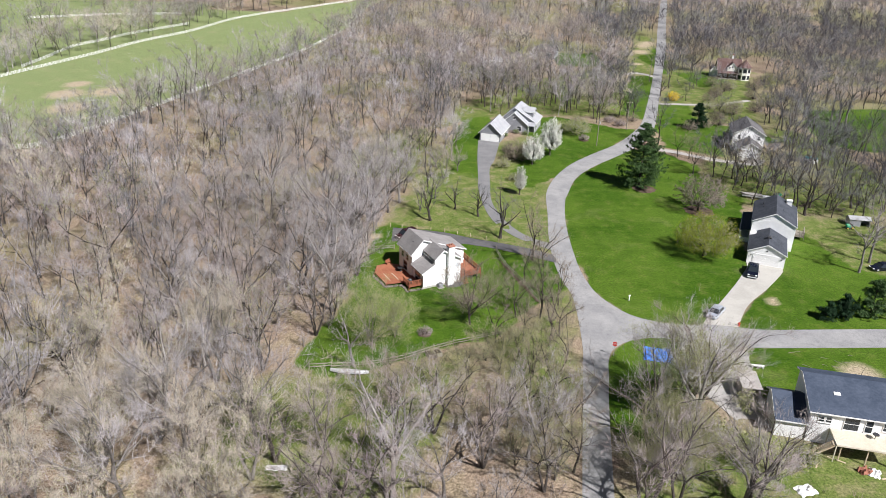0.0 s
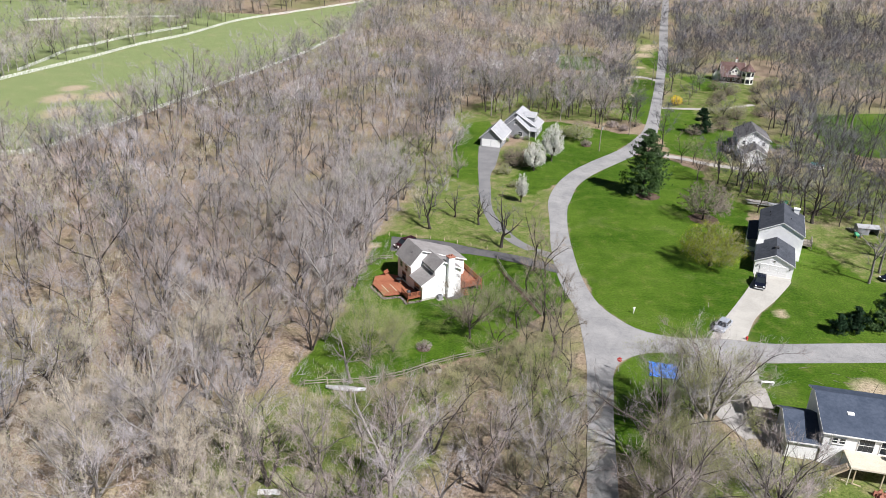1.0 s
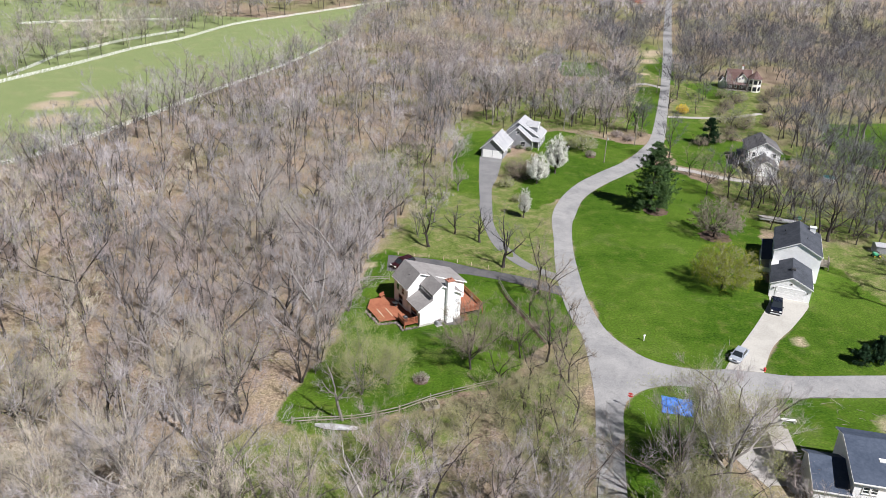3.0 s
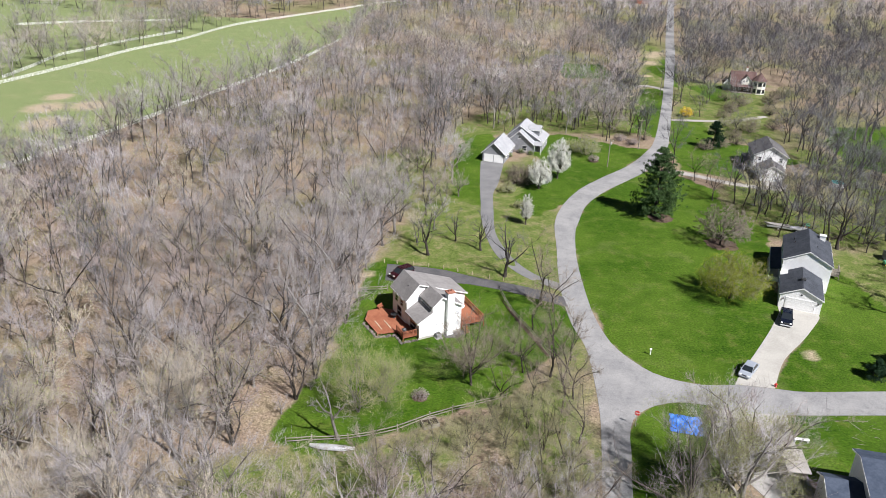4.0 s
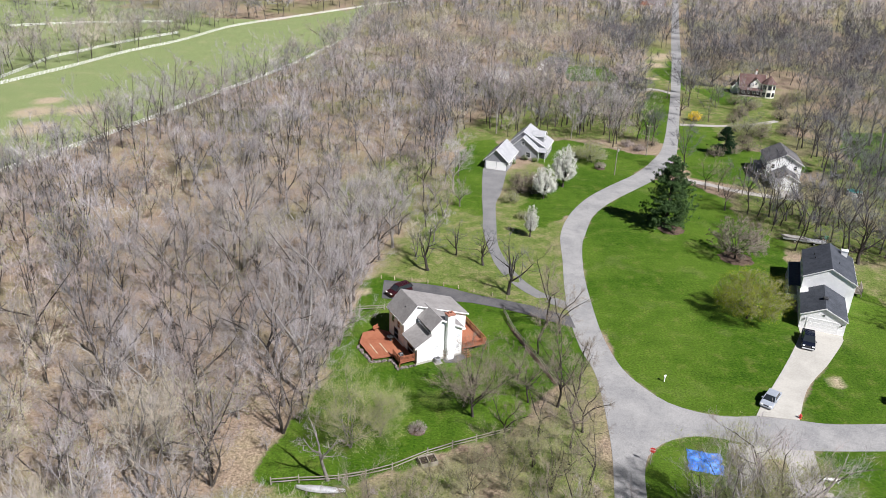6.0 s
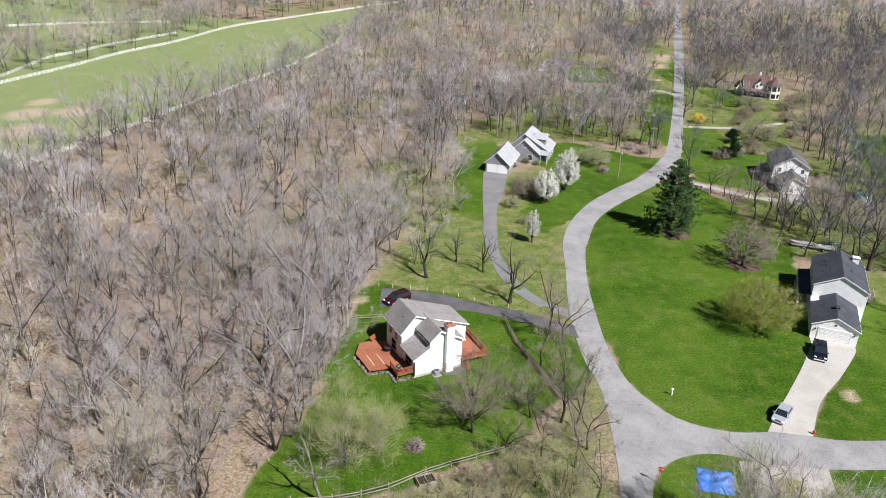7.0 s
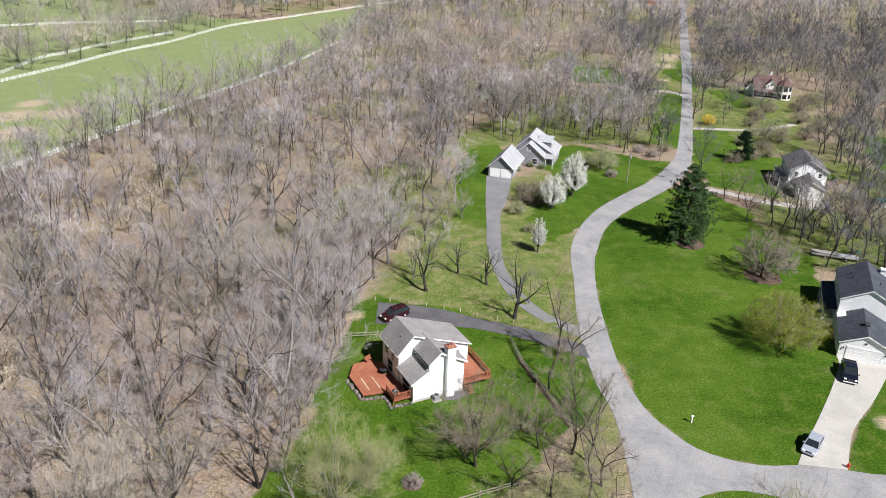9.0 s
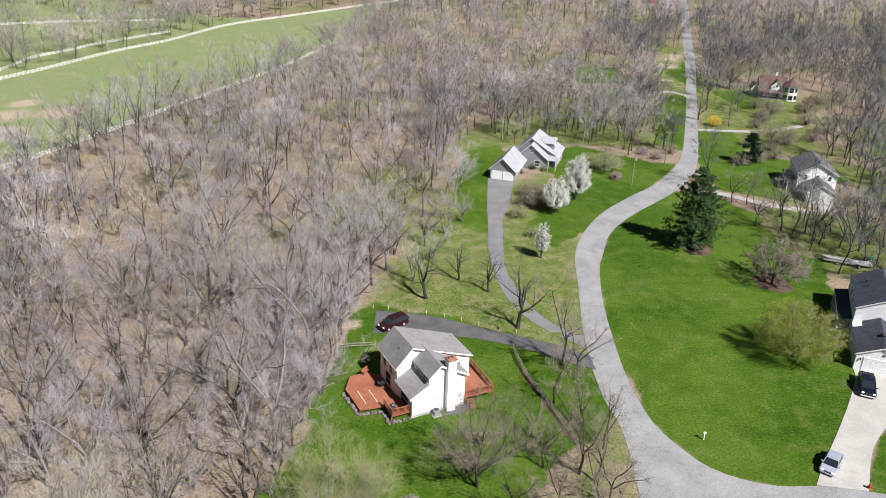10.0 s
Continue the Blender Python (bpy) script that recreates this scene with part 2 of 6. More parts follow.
# ---- mesh kit ----
class Kit:
    """Collects vertices and faces of one mesh."""

    def __init__(self):
        self.v, self.f = [], []

    def add(self, verts, faces):
        n = len(self.v)
        self.v += [tuple(p) for p in verts]
        self.f += [tuple(i + n for i in face) for face in faces]
        return self

    def box(self, x0, x1, y0, y1, z0, z1, m=None):
        p = [Vector((x, y, z)) for z in (z0, z1) for x, y in ((x0, y0), (x1, y0), (x1, y1), (x0, y1))]
        if m is not None:
            p = [m @ q for q in p]
        return self.add(p, [(3, 2, 1, 0), (4, 5, 6, 7), (0, 1, 5, 4), (1, 2, 6, 5), (2, 3, 7, 6), (3, 0, 4, 7)])

    def bevelled(self, x0, x1, y0, y1, z0, z1, b, m=None):
        """A box with its upper and upright edges cut back by b."""
        def ring(d, z):
            return [Vector(q) for q in ((x0 + d + b, y0 + d, z), (x1 - d - b, y0 + d, z), (x1 - d, y0 + d + b, z), (x1 - d, y1 - d - b, z),
                                        (x1 - d - b, y1 - d, z), (x0 + d + b, y1 - d, z), (x0 + d, y1 - d - b, z), (x0 + d, y0 + d + b, z))]
        p = ring(0, z0) + ring(0, z1 - b) + ring(b, z1)
        if m is not None:
            p = [m @ q for q in p]
        faces = [tuple(range(7, -1, -1)), tuple(range(16, 24))]
        faces += [(a + k, (a + 1) % 8 + k, (a + 1) % 8 + k + 8, a + k + 8) for k in (0, 8) for a in range(8)]
        return self.add(p, faces)

    def prism(self, profile, y0, y1, swap=False):
        """A profile of (x, z) pulled from y0 to y1 (swap: a profile of (y, z) pulled along x)."""
        n = len(profile)
        place = (lambda a, z, d: (d, a, z)) if swap else (lambda a, z, d: (a, d, z))
        p = [place(a, z, y0) for a, z in profile] + [place(a, z, y1) for a, z in profile]
        faces = [tuple(range(n)), tuple(range(2 * n - 1, n - 1, -1))]
        faces += [(i, i + n, (i + 1) % n + n, (i + 1) % n) for i in range(n)]
        return self.add(p, faces)

    def slab(self, quad, t):
        """A quad given thickness t downwards."""
        q = [Vector(p) for p in quad]
        n = len(q)
        p = q + [a - Vector((0, 0, t)) for a in q]
        return self.add(p, [tuple(range(n)), tuple(range(2 * n - 1, n - 1, -1))] + [(i, i + n, (i + 1) % n + n, (i + 1) % n) for i in range(n)])

    def tube(self, pts, radii, n=6, cap=True):
        rings = []
        for i, p in enumerate(pts):
            p = Vector(p)
            d = (Vector(pts[min(i + 1, len(pts) - 1)]) - Vector(pts[max(i - 1, 0)])).normalized()
            a = d.cross(Vector((0, 0, 1)) if abs(d.z) < 0.9 else Vector((1, 0, 0))).normalized()
            c = d.cross(a)
            rings.append([p + radii[i] * (math.cos(6.2832 * k / n) * a + math.sin(6.2832 * k / n) * c) for k in range(n)])
        faces = [(i * n + k, i * n + (k + 1) % n, (i + 1) * n + (k + 1) % n, (i + 1) * n + k) for i in range(len(pts) - 1) for k in range(n)]
        if cap:
            faces += [tuple(range(n - 1, -1, -1)), tuple(range((len(pts) - 1) * n, len(pts) * n))]
        return self.add([q for r in rings for q in r], faces)

    def mesh(self, name, smooth=False):
        me = bpy.data.meshes.new(name)
        me.from_pydata(self.v, [], self.f)
        bm = bmesh.new()
        bm.from_mesh(me)
        bmesh.ops.recalc_face_normals(bm, faces=bm.faces)
        bm.to_mesh(me)
        bm.free()
        if smooth:
            me.polygons.foreach_set("use_smooth", [True] * len(me.polygons))
        return me


def part(name, kit, mat, parent, label="", smooth=False):
    me = kit.mesh(name, smooth) if isinstance(kit, Kit) else kit
    if not me.materials:
        me.materials.append(mat)
    ob = new(name, me)
    ob.parent = parent
    if label:
        tagged(ob, label)
    return ob


def thing(name, label, category, m, group="", kind=""):
    ob = new(name)
    ob.empty_display_size = 0.2
    ob.matrix_world = m
    return tagged(ob, label, category, group, kind)


def solid(name, kit, mat, label, category, m=None, group="", kind="", smooth=False):
    ob = part(name, kit, mat, None, "", smooth)
    if m is not None:
        ob.matrix_world = m
    return tagged(ob, label, category, group, kind)


def tri_mesh(name, verts, tris, mat, smooth=False):
    verts, tris = np.asarray(verts, np.float32), np.asarray(tris, np.int32)
    me = bpy.data.meshes.new(name)
    me.vertices.add(len(verts))
    me.vertices.foreach_set("co", verts.ravel())
    me.loops.add(3 * len(tris))
    me.loops.foreach_set("vertex_index", tris.ravel())
    me.polygons.add(len(tris))
    me.polygons.foreach_set("loop_start", np.arange(0, 3 * len(tris), 3, dtype=np.int32))
    me.polygons.foreach_set("loop_total", np.full(len(tris), 3, np.int32))
    me.update(calc_edges=True)
    me.materials.append(mat)
    return me


def curve(points, step=1.5):
    """A smooth line through points, as a list of (x, y)."""
    p = [Vector(q) for q in points]
    out = []
    for i in range(len(p) - 1):
        a, b, c, d = p[max(i - 1, 0)], p[i], p[i + 1], p[min(i + 2, len(p) - 1)]
        n = max(1, int((c - b).length / step))
        for k in range(n):
            t = k / n
            q = 0.5 * (2 * b + (c - a) * t + (2 * a - 5 * b + 4 * c - d) * t * t + (3 * b - a - 3 * c + d) * t ** 3)
            out.append((q.x, q.y))
    return out + [tuple(points[-1])]


def paved(name, outline, mat, label, z=0.05, category="driveway"):
    """A paved sheet with a real edge over the ground."""
    k = Kit()
    n = len(outline)
    k.add([(x, y, z) for x, y in outline] + [(x, y, -0.15) for x, y in outline],
          [tuple(range(n))] + [(i, i + n, (i + 1) % n + n, (i + 1) % n) for i in range(n)])
    return solid(name, k, mat, label, category, kind="structure")


# ---- plan ----
ROAD_WEST = curve([(6, -70), (13.6, -2), (15.2, 13.6), (17.4, 33.1), (18.2, 39.7), (19.1, 49.7), (19.1, 64.5), (17.6, 72.1), (16.8, 80.8), (16.7, 92.4),
                   (17.4, 106.2), (18.1, 120.2), (21.2, 132.7), (26.5, 144.7), (33.2, 154.9), (42.5, 167.6), (49.5, 181.1), (55, 195.1),
                   (63.5, 228.5), (76.2, 283.2), (93.9, 364.7), (114.4, 462.7), (170, 720)])
ROAD_EAST = curve([(176, 722), (120.1, 464.5), (99.2, 366.1), (80.4, 284.2), (67.8, 229.4), (58, 188.7), (52, 173), (46, 162), (39.3, 152.7), (32.3, 143.1), (26.6, 132.4),
                   (23.6, 121.1), (22.2, 114.6), (21.1, 101.4), (21.1, 88.4), (21.7, 76.3), (23.4, 67.3), (26, 62.3), (28.6, 59.2), (32, 57.5), (35.9, 56.8), (40.6, 57.4)])
ROAD_SIDE_N = curve([(40.6, 57.4), (46.4, 57), (50.9, 56.7), (61.9, 58.1), (90, 61.5), (180, 72)])
ROAD_SIDE_S = curve([(180, 66), (90, 55.6), (58.9, 51.9), (45.7, 50.5), (38, 50.6)])
ROAD_CORNER = curve([(38, 50.6), (35, 51.6), (32.4, 52), (29.1, 51.5), (25.8, 49.7), (23.5, 47), (22.4, 43.1), (22, 39.5), (21.1, 33.5), (19, 14), (17.4, -2), (10, -70)])
ROAD = ROAD_WEST + ROAD_EAST[:-1] + ROAD_SIDE_N + ROAD_SIDE_S[:-1] + ROAD_CORNER
DRIVE_WHITE = curve([(40.4, 57.5), (42.9, 61.8), (46.1, 66.6), (51.5, 75.2), (55.4, 82.2), (55.9, 84.3)]) + curve([(62.4, 82.2), (61.9, 80.6), (59.9, 77.6), (56, 72.3), (50.3, 65.2), (46.2, 57.1)])
DRIVE_GREY = curve([(0.4, 164.6), (0.5, 147.1), (1.0, 129.2), (1.2, 120.4), (2.6, 109.2), (4.4, 100.9), (7.5, 93.9), (11.1, 89.5), (16.7, 85.2)]) + \
    curve([(16.8, 88.5), (12.4, 91.6), (8.9, 96.9), (6.1, 104.6), (4.4, 113.2), (4.1, 124.4), (4, 137.2), (5.3, 145.6), (6.9, 163.2)])
DRIVE_HOME = curve([(-16.8, 92.6), (-11.3, 92.3), (-5.5, 91.4), (0, 89.2), (6.2, 87.4), (12.1, 85.4), (16.9, 82.9)]) + curve([(17.4, 79), (11.9, 81.6), (6.2, 84), (1.4, 85.4), (-2.8, 86), (-16.2, 85.4)])
DRIVE_SOUTH = curve([(34.6, 50.9), (34.2, 46), (34.4, 41), (35.6, 36), (38.5, 30)]) + curve([(42.2, 30), (43.4, 36), (44.4, 44), (45.6, 50.8)])
DRIVE_D = curve([(53.5, 166.5), (60.2, 162.6), (65.7, 158.8), (74.2, 155.6), (77.4, 159.4)], 2) + curve([(84, 158), (80.2, 152.2), (74.2, 152.4), (65.7, 155.6), (60.2, 159.4), (52, 163)], 2)
DRIVE_C = curve([(67.5, 227.6), (78.7, 228.2), (89.4, 230.4), (104, 240)], 3) + curve([(105, 237.8), (90, 227.6), (78.7, 225.4), (67, 224.8)], 3)
DRIVE_E = curve([(76, 282), (69.7, 288), (62.3, 283.2), (56, 270)], 2) + curve([(58.5, 268.4), (63.4, 279.2), (69.7, 284), (75, 277.6)], 2)

LAWNS = {
    "big": [(39.3, 152.7), (26.6, 132.4), (22.2, 114.6), (21.1, 88.4), (23.4, 67.3), (28.6, 59.2), (35.9, 56.8), (40.6, 57.4), (55.4, 82), (58, 97), (63, 110), (66, 122), (60, 135), (62, 150), (52, 163), (46, 162)],
    "east": [(46.2, 57), (62, 58), (110, 63), (110, 73), (86, 78), (76, 84), (74, 98), (68, 105), (62.4, 82), (56, 72)],
    "verge": [(45.7, 50.7), (110, 57.5), (112, 40), (60, 36), (48, 34.5), (44, 37), (44.6, 44)],
    "corner": [(21, 28), (22.2, 43), (25.8, 49.7), (32.4, 52), (35, 51), (34.2, 44), (34, 38), (30, 33), (25, 25)],
    "home": [(-20.5, 90), (-17, 94), (0, 89.5), (17, 82), (18.5, 72), (14.5, 63), (9, 58), (6, 50), (-2, 46), (-9, 41), (-19, 35), (-25, 38), (-21, 52), (-20.5, 66), (-19.5, 80)],
    "grey_w": [(-5, 132), (-7, 160), (-5, 188), (2, 194), (6, 184), (1, 168), (0, 146), (1, 128)],
    "grey_e": [(14, 192), (25, 198), (45, 186), (51, 186), (42.5, 168), (33, 155), (26, 145), (21, 133), (14, 125), (10, 133), (13, 147), (20, 158), (17, 172), (16, 180)],
    "strip": [(57, 200), (50, 206), (60, 250), (66, 278), (76, 282), (63.5, 229)],
    "east_far": [(59, 190), (68, 226), (78, 226), (74, 200), (92, 192), (94, 178), (74, 176), (72, 160), (58, 167)],
    "brown_house": [(92, 262), (88, 290), (104, 296), (108, 272)],
    "right_far": [(110, 180), (112, 200), (122, 226), (190, 240), (180, 190), (118, 172)],
    "blue_house": [(36, 296), (36, 330), (56, 336), (58, 300)],
    "road_far": [(82, 286), (78, 330), (92, 360), (98, 366)],
}
MEADOWS = {
    "between": [(-20, 92), (-15, 126), (-6, 134), (2, 130), (20, 128), (21, 80), (0, 88)],
    "south": [(-34, 14), (-30, 34), (-20, 37), (-9, 41), (1, 46), (0, 36), (-3, 22), (-8, 8)],
    "road_strip": [(6, 49), (13, 62), (18.4, 72), (19, 64), (18, 44), (15, 22), (10, 24), (6, 38)],
    "road_bank": [(20, 14), (21.5, 34), (30, 34), (40, 30), (60, 24), (60, 8), (20, 4)],
    "shade": [(58, 120), (64, 158), (84, 152), (98, 120), (80, 112)],
    "bank": [(63, 285), (76, 282), (93, 362), (100, 402), (88, 398), (76, 340)],
    "north": [(40, 198), (54, 205), (64, 260), (60, 280), (40, 280), (20, 250)],
    "grey_front": [(4, 116), (4.5, 160), (16, 174), (21, 152), (19, 128), (14, 116)],
    "east": [(86, 112), (98, 150), (92, 180), (100, 205), (112, 180), (112, 112)],
    "north_east": [(58, 202), (96, 200), (124, 300), (84, 300), (70, 240)],
    "grey_west": [(-14, 118), (-15, 150), (-4, 172), (3, 165), (1, 122)],
    "behind_grey": [(-14, 172), (-10, 204), (14, 250), (40, 284), (62, 300), (54, 205), (25, 199), (4, 195)],
    "east_yard": [(68, 86), (70, 108), (84, 113), (100, 108), (112, 90), (110, 72), (84, 77)],
    "woods_glade": [(-38, 120), (-30, 165), (-14, 180), (-12, 130)],
}
PASTURE = [(-130, 100), (-128.7, 132.6), (-119.8, 136.4), (-109.5, 185), (-103.1, 217.7), (-98, 243), (-92, 270), (-84, 320), (-80, 380), (-82, 440), (-84, 500), (-80, 556), (-60, 600), (-91, 562),
           (-107.6, 516.9), (-131.7, 459.9), (-150.7, 411), (-158.3, 350.8), (-168.1, 312.7), (-173, 275.5), (-178.2, 247), (-186, 200), (-190, 100)]
FIELD_FAR = [(-150, 60), (-178, 247), (-168, 312), (-158, 350), (-150.7, 411), (-140, 445), (-205, 470), (-300, 520), (-420, 420), (-380, 100)]
BARE_EARTH = [(-133.8, 205.2, 9.0), (-146, 199, 9.5), (-135, 180, 10.0), (-150, 215, 7.0), (61, 44.5, 4.5), (55.4, 67.4, 2.2), (-20, 87.5, 2.4), (82, 346, 8.0), (92, 382, 8.0), (73.5, 310, 5.0), (87, 364, 8.0), (66, 92, 2.0)]


def inside(poly, x, y):
    """How deep points lie inside a polygon, in metres; negative outside."""
    p = np.array(poly, float)
    x, y = np.asarray(x, float), np.asarray(y, float)
    far, odd = np.full(x.shape, 1e9), np.zeros(x.shape, bool)
    for (ax, ay), (bx, by) in zip(p, np.roll(p, -1, 0)):
        dx, dy = bx - ax, by - ay
        t = np.clip(((x - ax) * dx + (y - ay) * dy) / (dx * dx + dy * dy + 1e-9), 0, 1)
        far = np.minimum(far, np.hypot(x - ax - t * dx, y - ay - t * dy))
        if ay != by:
            odd ^= ((ay > y) != (by > y)) & (x < dx * (y - ay) / (by - ay) + ax)
    return np.where(odd, far, -far)


def wobble(x, y, size, seed=0.0):
    """A cheap smooth noise in -1..1."""
    a, b = x / size + seed, y / size - 1.7 * seed
    return (np.sin(a * 1.3 + 1.7 * np.sin(b * 0.9)) + np.sin(b * 1.7 + 1.3 * np.sin(a * 1.1 + 2)) + np.sin((a + b) * 0.8 + seed)) / 3


# ---- ground ----
def ground_material():
    m, nt, b = material("ground", 0.95)

    def attribute(name):
        a = nt.nodes.new("ShaderNodeAttribute")
        a.attribute_name = name
        return a.outputs["Fac"]

    f, c, patch = noise_node(nt, 1.6, 8.0), noise_node(nt, 0.12, 6.0), noise_node(nt, 0.35, 8.0, rough=0.7)
    fine = noise_node(nt, 2.2, 9.0, rough=0.8)
    broad = noise_node(nt, 0.05, 4.0)
    litter = mixed(nt, 0.5, ramp(nt, f.outputs[0], [(0.36, (0.104, 0.077, 0.055)), (0.5, (0.243, 0.185, 0.132)), (0.64, (0.347, 0.275, 0.202))]),
                   ramp(nt, c.outputs[0], [(0.38, (0.221, 0.157, 0.115)), (0.5, (0.272, 0.212, 0.148)), (0.62, (0.240, 0.212, 0.115))]))
    meadow = mixed(nt, 0.5, ramp(nt, patch.outputs[0], [(0.4, (0.062, 0.112, 0.013)), (0.5, (0.114, 0.155, 0.032)), (0.6, (0.246, 0.215, 0.117))]),
                   ramp(nt, fine.outputs[0], [(0.4, (0.048, 0.082, 0.013)), (0.6, (0.202, 0.215, 0.077))]))
    lawn = mixed(nt, 0.5, ramp(nt, patch.outputs[0], [(0.40, (0.023, 0.061, 0.003)), (0.49, (0.037, 0.091, 0.004)), (0.55, (0.054, 0.105, 0.008)), (0.63, (0.114, 0.133, 0.030))]),
                 ramp(nt, fine.outputs[0], [(0.38, (0.008, 0.031, 0.002)), (0.5, (0.039, 0.088, 0.004)), (0.62, (0.099, 0.153, 0.015))]))
    lawn = mixed(nt, ramp(nt, broad.outputs[0], [(0.42, (0, 0, 0)), (0.58, (1, 1, 1))]), lawn, mixed(nt, 0.4, lawn, (0.105, 0.165, 0.02)))
    tuft = ramp(nt, c.outputs[0], [(0.56, (0, 0, 0)), (0.70, (0.75, 0.75, 0.75))])
    lawn = mixed(nt, tuft, lawn, mixed(nt, 0.35, lawn, (0.2, 0.19, 0.08)))
    pasture = mixed(nt, 0.5, ramp(nt, c.outputs[0], [(0.3, (0.160, 0.207, 0.082)), (0.55, (0.189, 0.228, 0.095)), (0.65, (0.260, 0.257, 0.133))]),
                    ramp(nt, f.outputs[0], [(0.3, (0.151, 0.199, 0.079)), (0.7, (0.218, 0.249, 0.112))]))
    earth = ramp(nt, f.outputs[0], [(0.3, (0.29, 0.235, 0.155)), (0.7, (0.42, 0.35, 0.25))])

    def soft(mask, grain, lo, hi):
        add = nt.nodes.new("ShaderNodeMath")
        add.operation = "MULTIPLY_ADD"
        add.inputs[1].default_value, add.inputs[2].default_value = 0.7, -0.35
        nt.links.new(grain, add.inputs[0])
        s = nt.nodes.new("ShaderNodeMath")
        nt.links.new(add.outputs[0], s.inputs[0])
        nt.links.new(mask, s.inputs[1])
        r = nt.nodes.new("ShaderNodeMapRange")
        r.inputs[1].default_value, r.inputs[2].default_value = lo, hi
        nt.links.new(s.outputs[0], r.inputs[0])
        return r.outputs[0]

    col = mixed(nt, soft(attribute("meadow"), patch.outputs[0], 0.3, 0.8), litter, meadow)
    col = mixed(nt, soft(attribute("pasture"), f.outputs[0], 0.4, 0.6), col, pasture)
    col = mixed(nt, soft(attribute("lawn"), f.outputs[0], 0.35, 0.65), col, lawn)
    col = mixed(nt, soft(attribute("earth"), patch.outputs[0], 0.3, 0.75), col, earth)
    grit = noise_node(nt, 3.2, 5.0, rough=0.75)
    col = mixed(nt, 1.0, col, ramp(nt, grit.outputs[0], [(0.38, (0.62, 0.62, 0.62)), (0.5, (1, 1, 1)), (0.64, (1.3, 1.3, 1.3))]), "MULTIPLY")
    nt.links.new(col, b.inputs["Base Color"])
    bump(nt, b, fine.outputs[0], 0.7, 0.12)
    return m


def axis_lines(lo, hi, step, far):
    inner = np.arange(lo, hi + step / 2, step)
    out = np.cumsum(step * 1.22 ** np.arange(1, 60))
    out = out[out < far]
    return np.concatenate([(lo - out)[::-1], inner, hi + out])


def ground():
    xs, ys = axis_lines(-150, 132, 1.7, 4000), axis_lines(-10, 320, 1.7, 4500)
    x, y = np.meshgrid(xs, ys)
    x, y = x.ravel(), y.ravel()
    jag = 0.5 * wobble(x, y, 1.1, 3) + 0.5 * wobble(x, y, 3.7, 6)
    unit = lambda d, w: np.clip(0.5 + d / w, 0, 1)  # noqa: E731
    lawn = np.max([unit(inside(p, x, y) + 0.7 + 1.5 * jag, 1.8) for p in LAWNS.values()], 0)
    meadow = np.max([unit(inside(p, x, y) + 4 * jag + 2 * wobble(x, y, 6, 1), 9.0) for p in MEADOWS.values()], 0)
    glade = np.clip(0.55 * wobble(x, y, 17, 5) + 0.25 * wobble(x, y, 6, 9) + np.where(y > 110, 0.15, 0) + np.where(y > 190, 0.25, 0), 0, 0.62)
    pasture = np.maximum(unit(inside(PASTURE, x, y) + jag, 4.0), unit(inside(FIELD_FAR, x, y) + jag, 6.0) * 0.9)
    earth = np.max([np.clip(1.2 - np.hypot(x - a, (y - b) * (0.8 if r > 5 else 1)) / r, 0, 1) * 0.9 for a, b, r in BARE_EARTH], 0)
    z = np.where(np.maximum(lawn, pasture) > 0.1, 0.0, 0.07 * wobble(x, y, 2.3, 7))
    near_road = inside(ROAD[::4], x, y) > -2.5
    z = np.where(near_road, 0.0, z)
    n, rows = len(xs), len(ys)
    i = (np.arange(rows - 1)[:, None] * n + np.arange(n - 1)).ravel()
    tris = np.concatenate([np.stack([i, i + 1, i + n + 1], 1), np.stack([i, i + n + 1, i + n], 1)])
    me = tri_mesh("ground", np.stack([x, y, z], 1), tris, ground_material())
    for name, values in (("lawn", lawn), ("meadow", np.maximum(meadow, glade)), ("pasture", pasture), ("earth", earth)):
        me.attributes.new(name, "FLOAT", "POINT").data.foreach_set("value", values.astype(np.float32))
    ob = new("ground", me)
    return tagged(ob, "leaf litter, mown lawn and pasture on level ground", "ground", kind="structure")


ground()
paved("road", ROAD, ASPHALT, "pale worn asphalt lane with rough edges", 0.05, "road")
paved("driveway_1", DRIVE_WHITE, CONCRETE, "pale concrete driveway before the white garage", 0.06)
paved("driveway_2", DRIVE_GREY, GREY_ASPHALT, "grey asphalt driveway to the grey house", 0.046)
paved("driveway_3", DRIVE_HOME, DARK_ASPHALT, "dark asphalt driveway behind the redwood-decked house", 0.055)
paved("driveway_4", DRIVE_SOUTH, OLD_CONCRETE, "grey concrete driveway under a budding tree", 0.045)
paved("driveway_5", DRIVE_D, GRAVEL, "pale gravel driveway through bare trees", 0.046)
paved("driveway_6", DRIVE_C, GRAVEL, "narrow gravel driveway to the brown-roofed house", 0.046)
paved("driveway_7", DRIVE_E, GRAVEL, "curving gravel driveway off the lane", 0.046)


# ---- houses ----
def frame_at(ox, oy, ux, uy, z=0.0):
    """A house's own axes: x along its front, y into its depth."""
    return pose(ox, oy, z, 0, 0, math.degrees(math.atan2(uy, ux)))


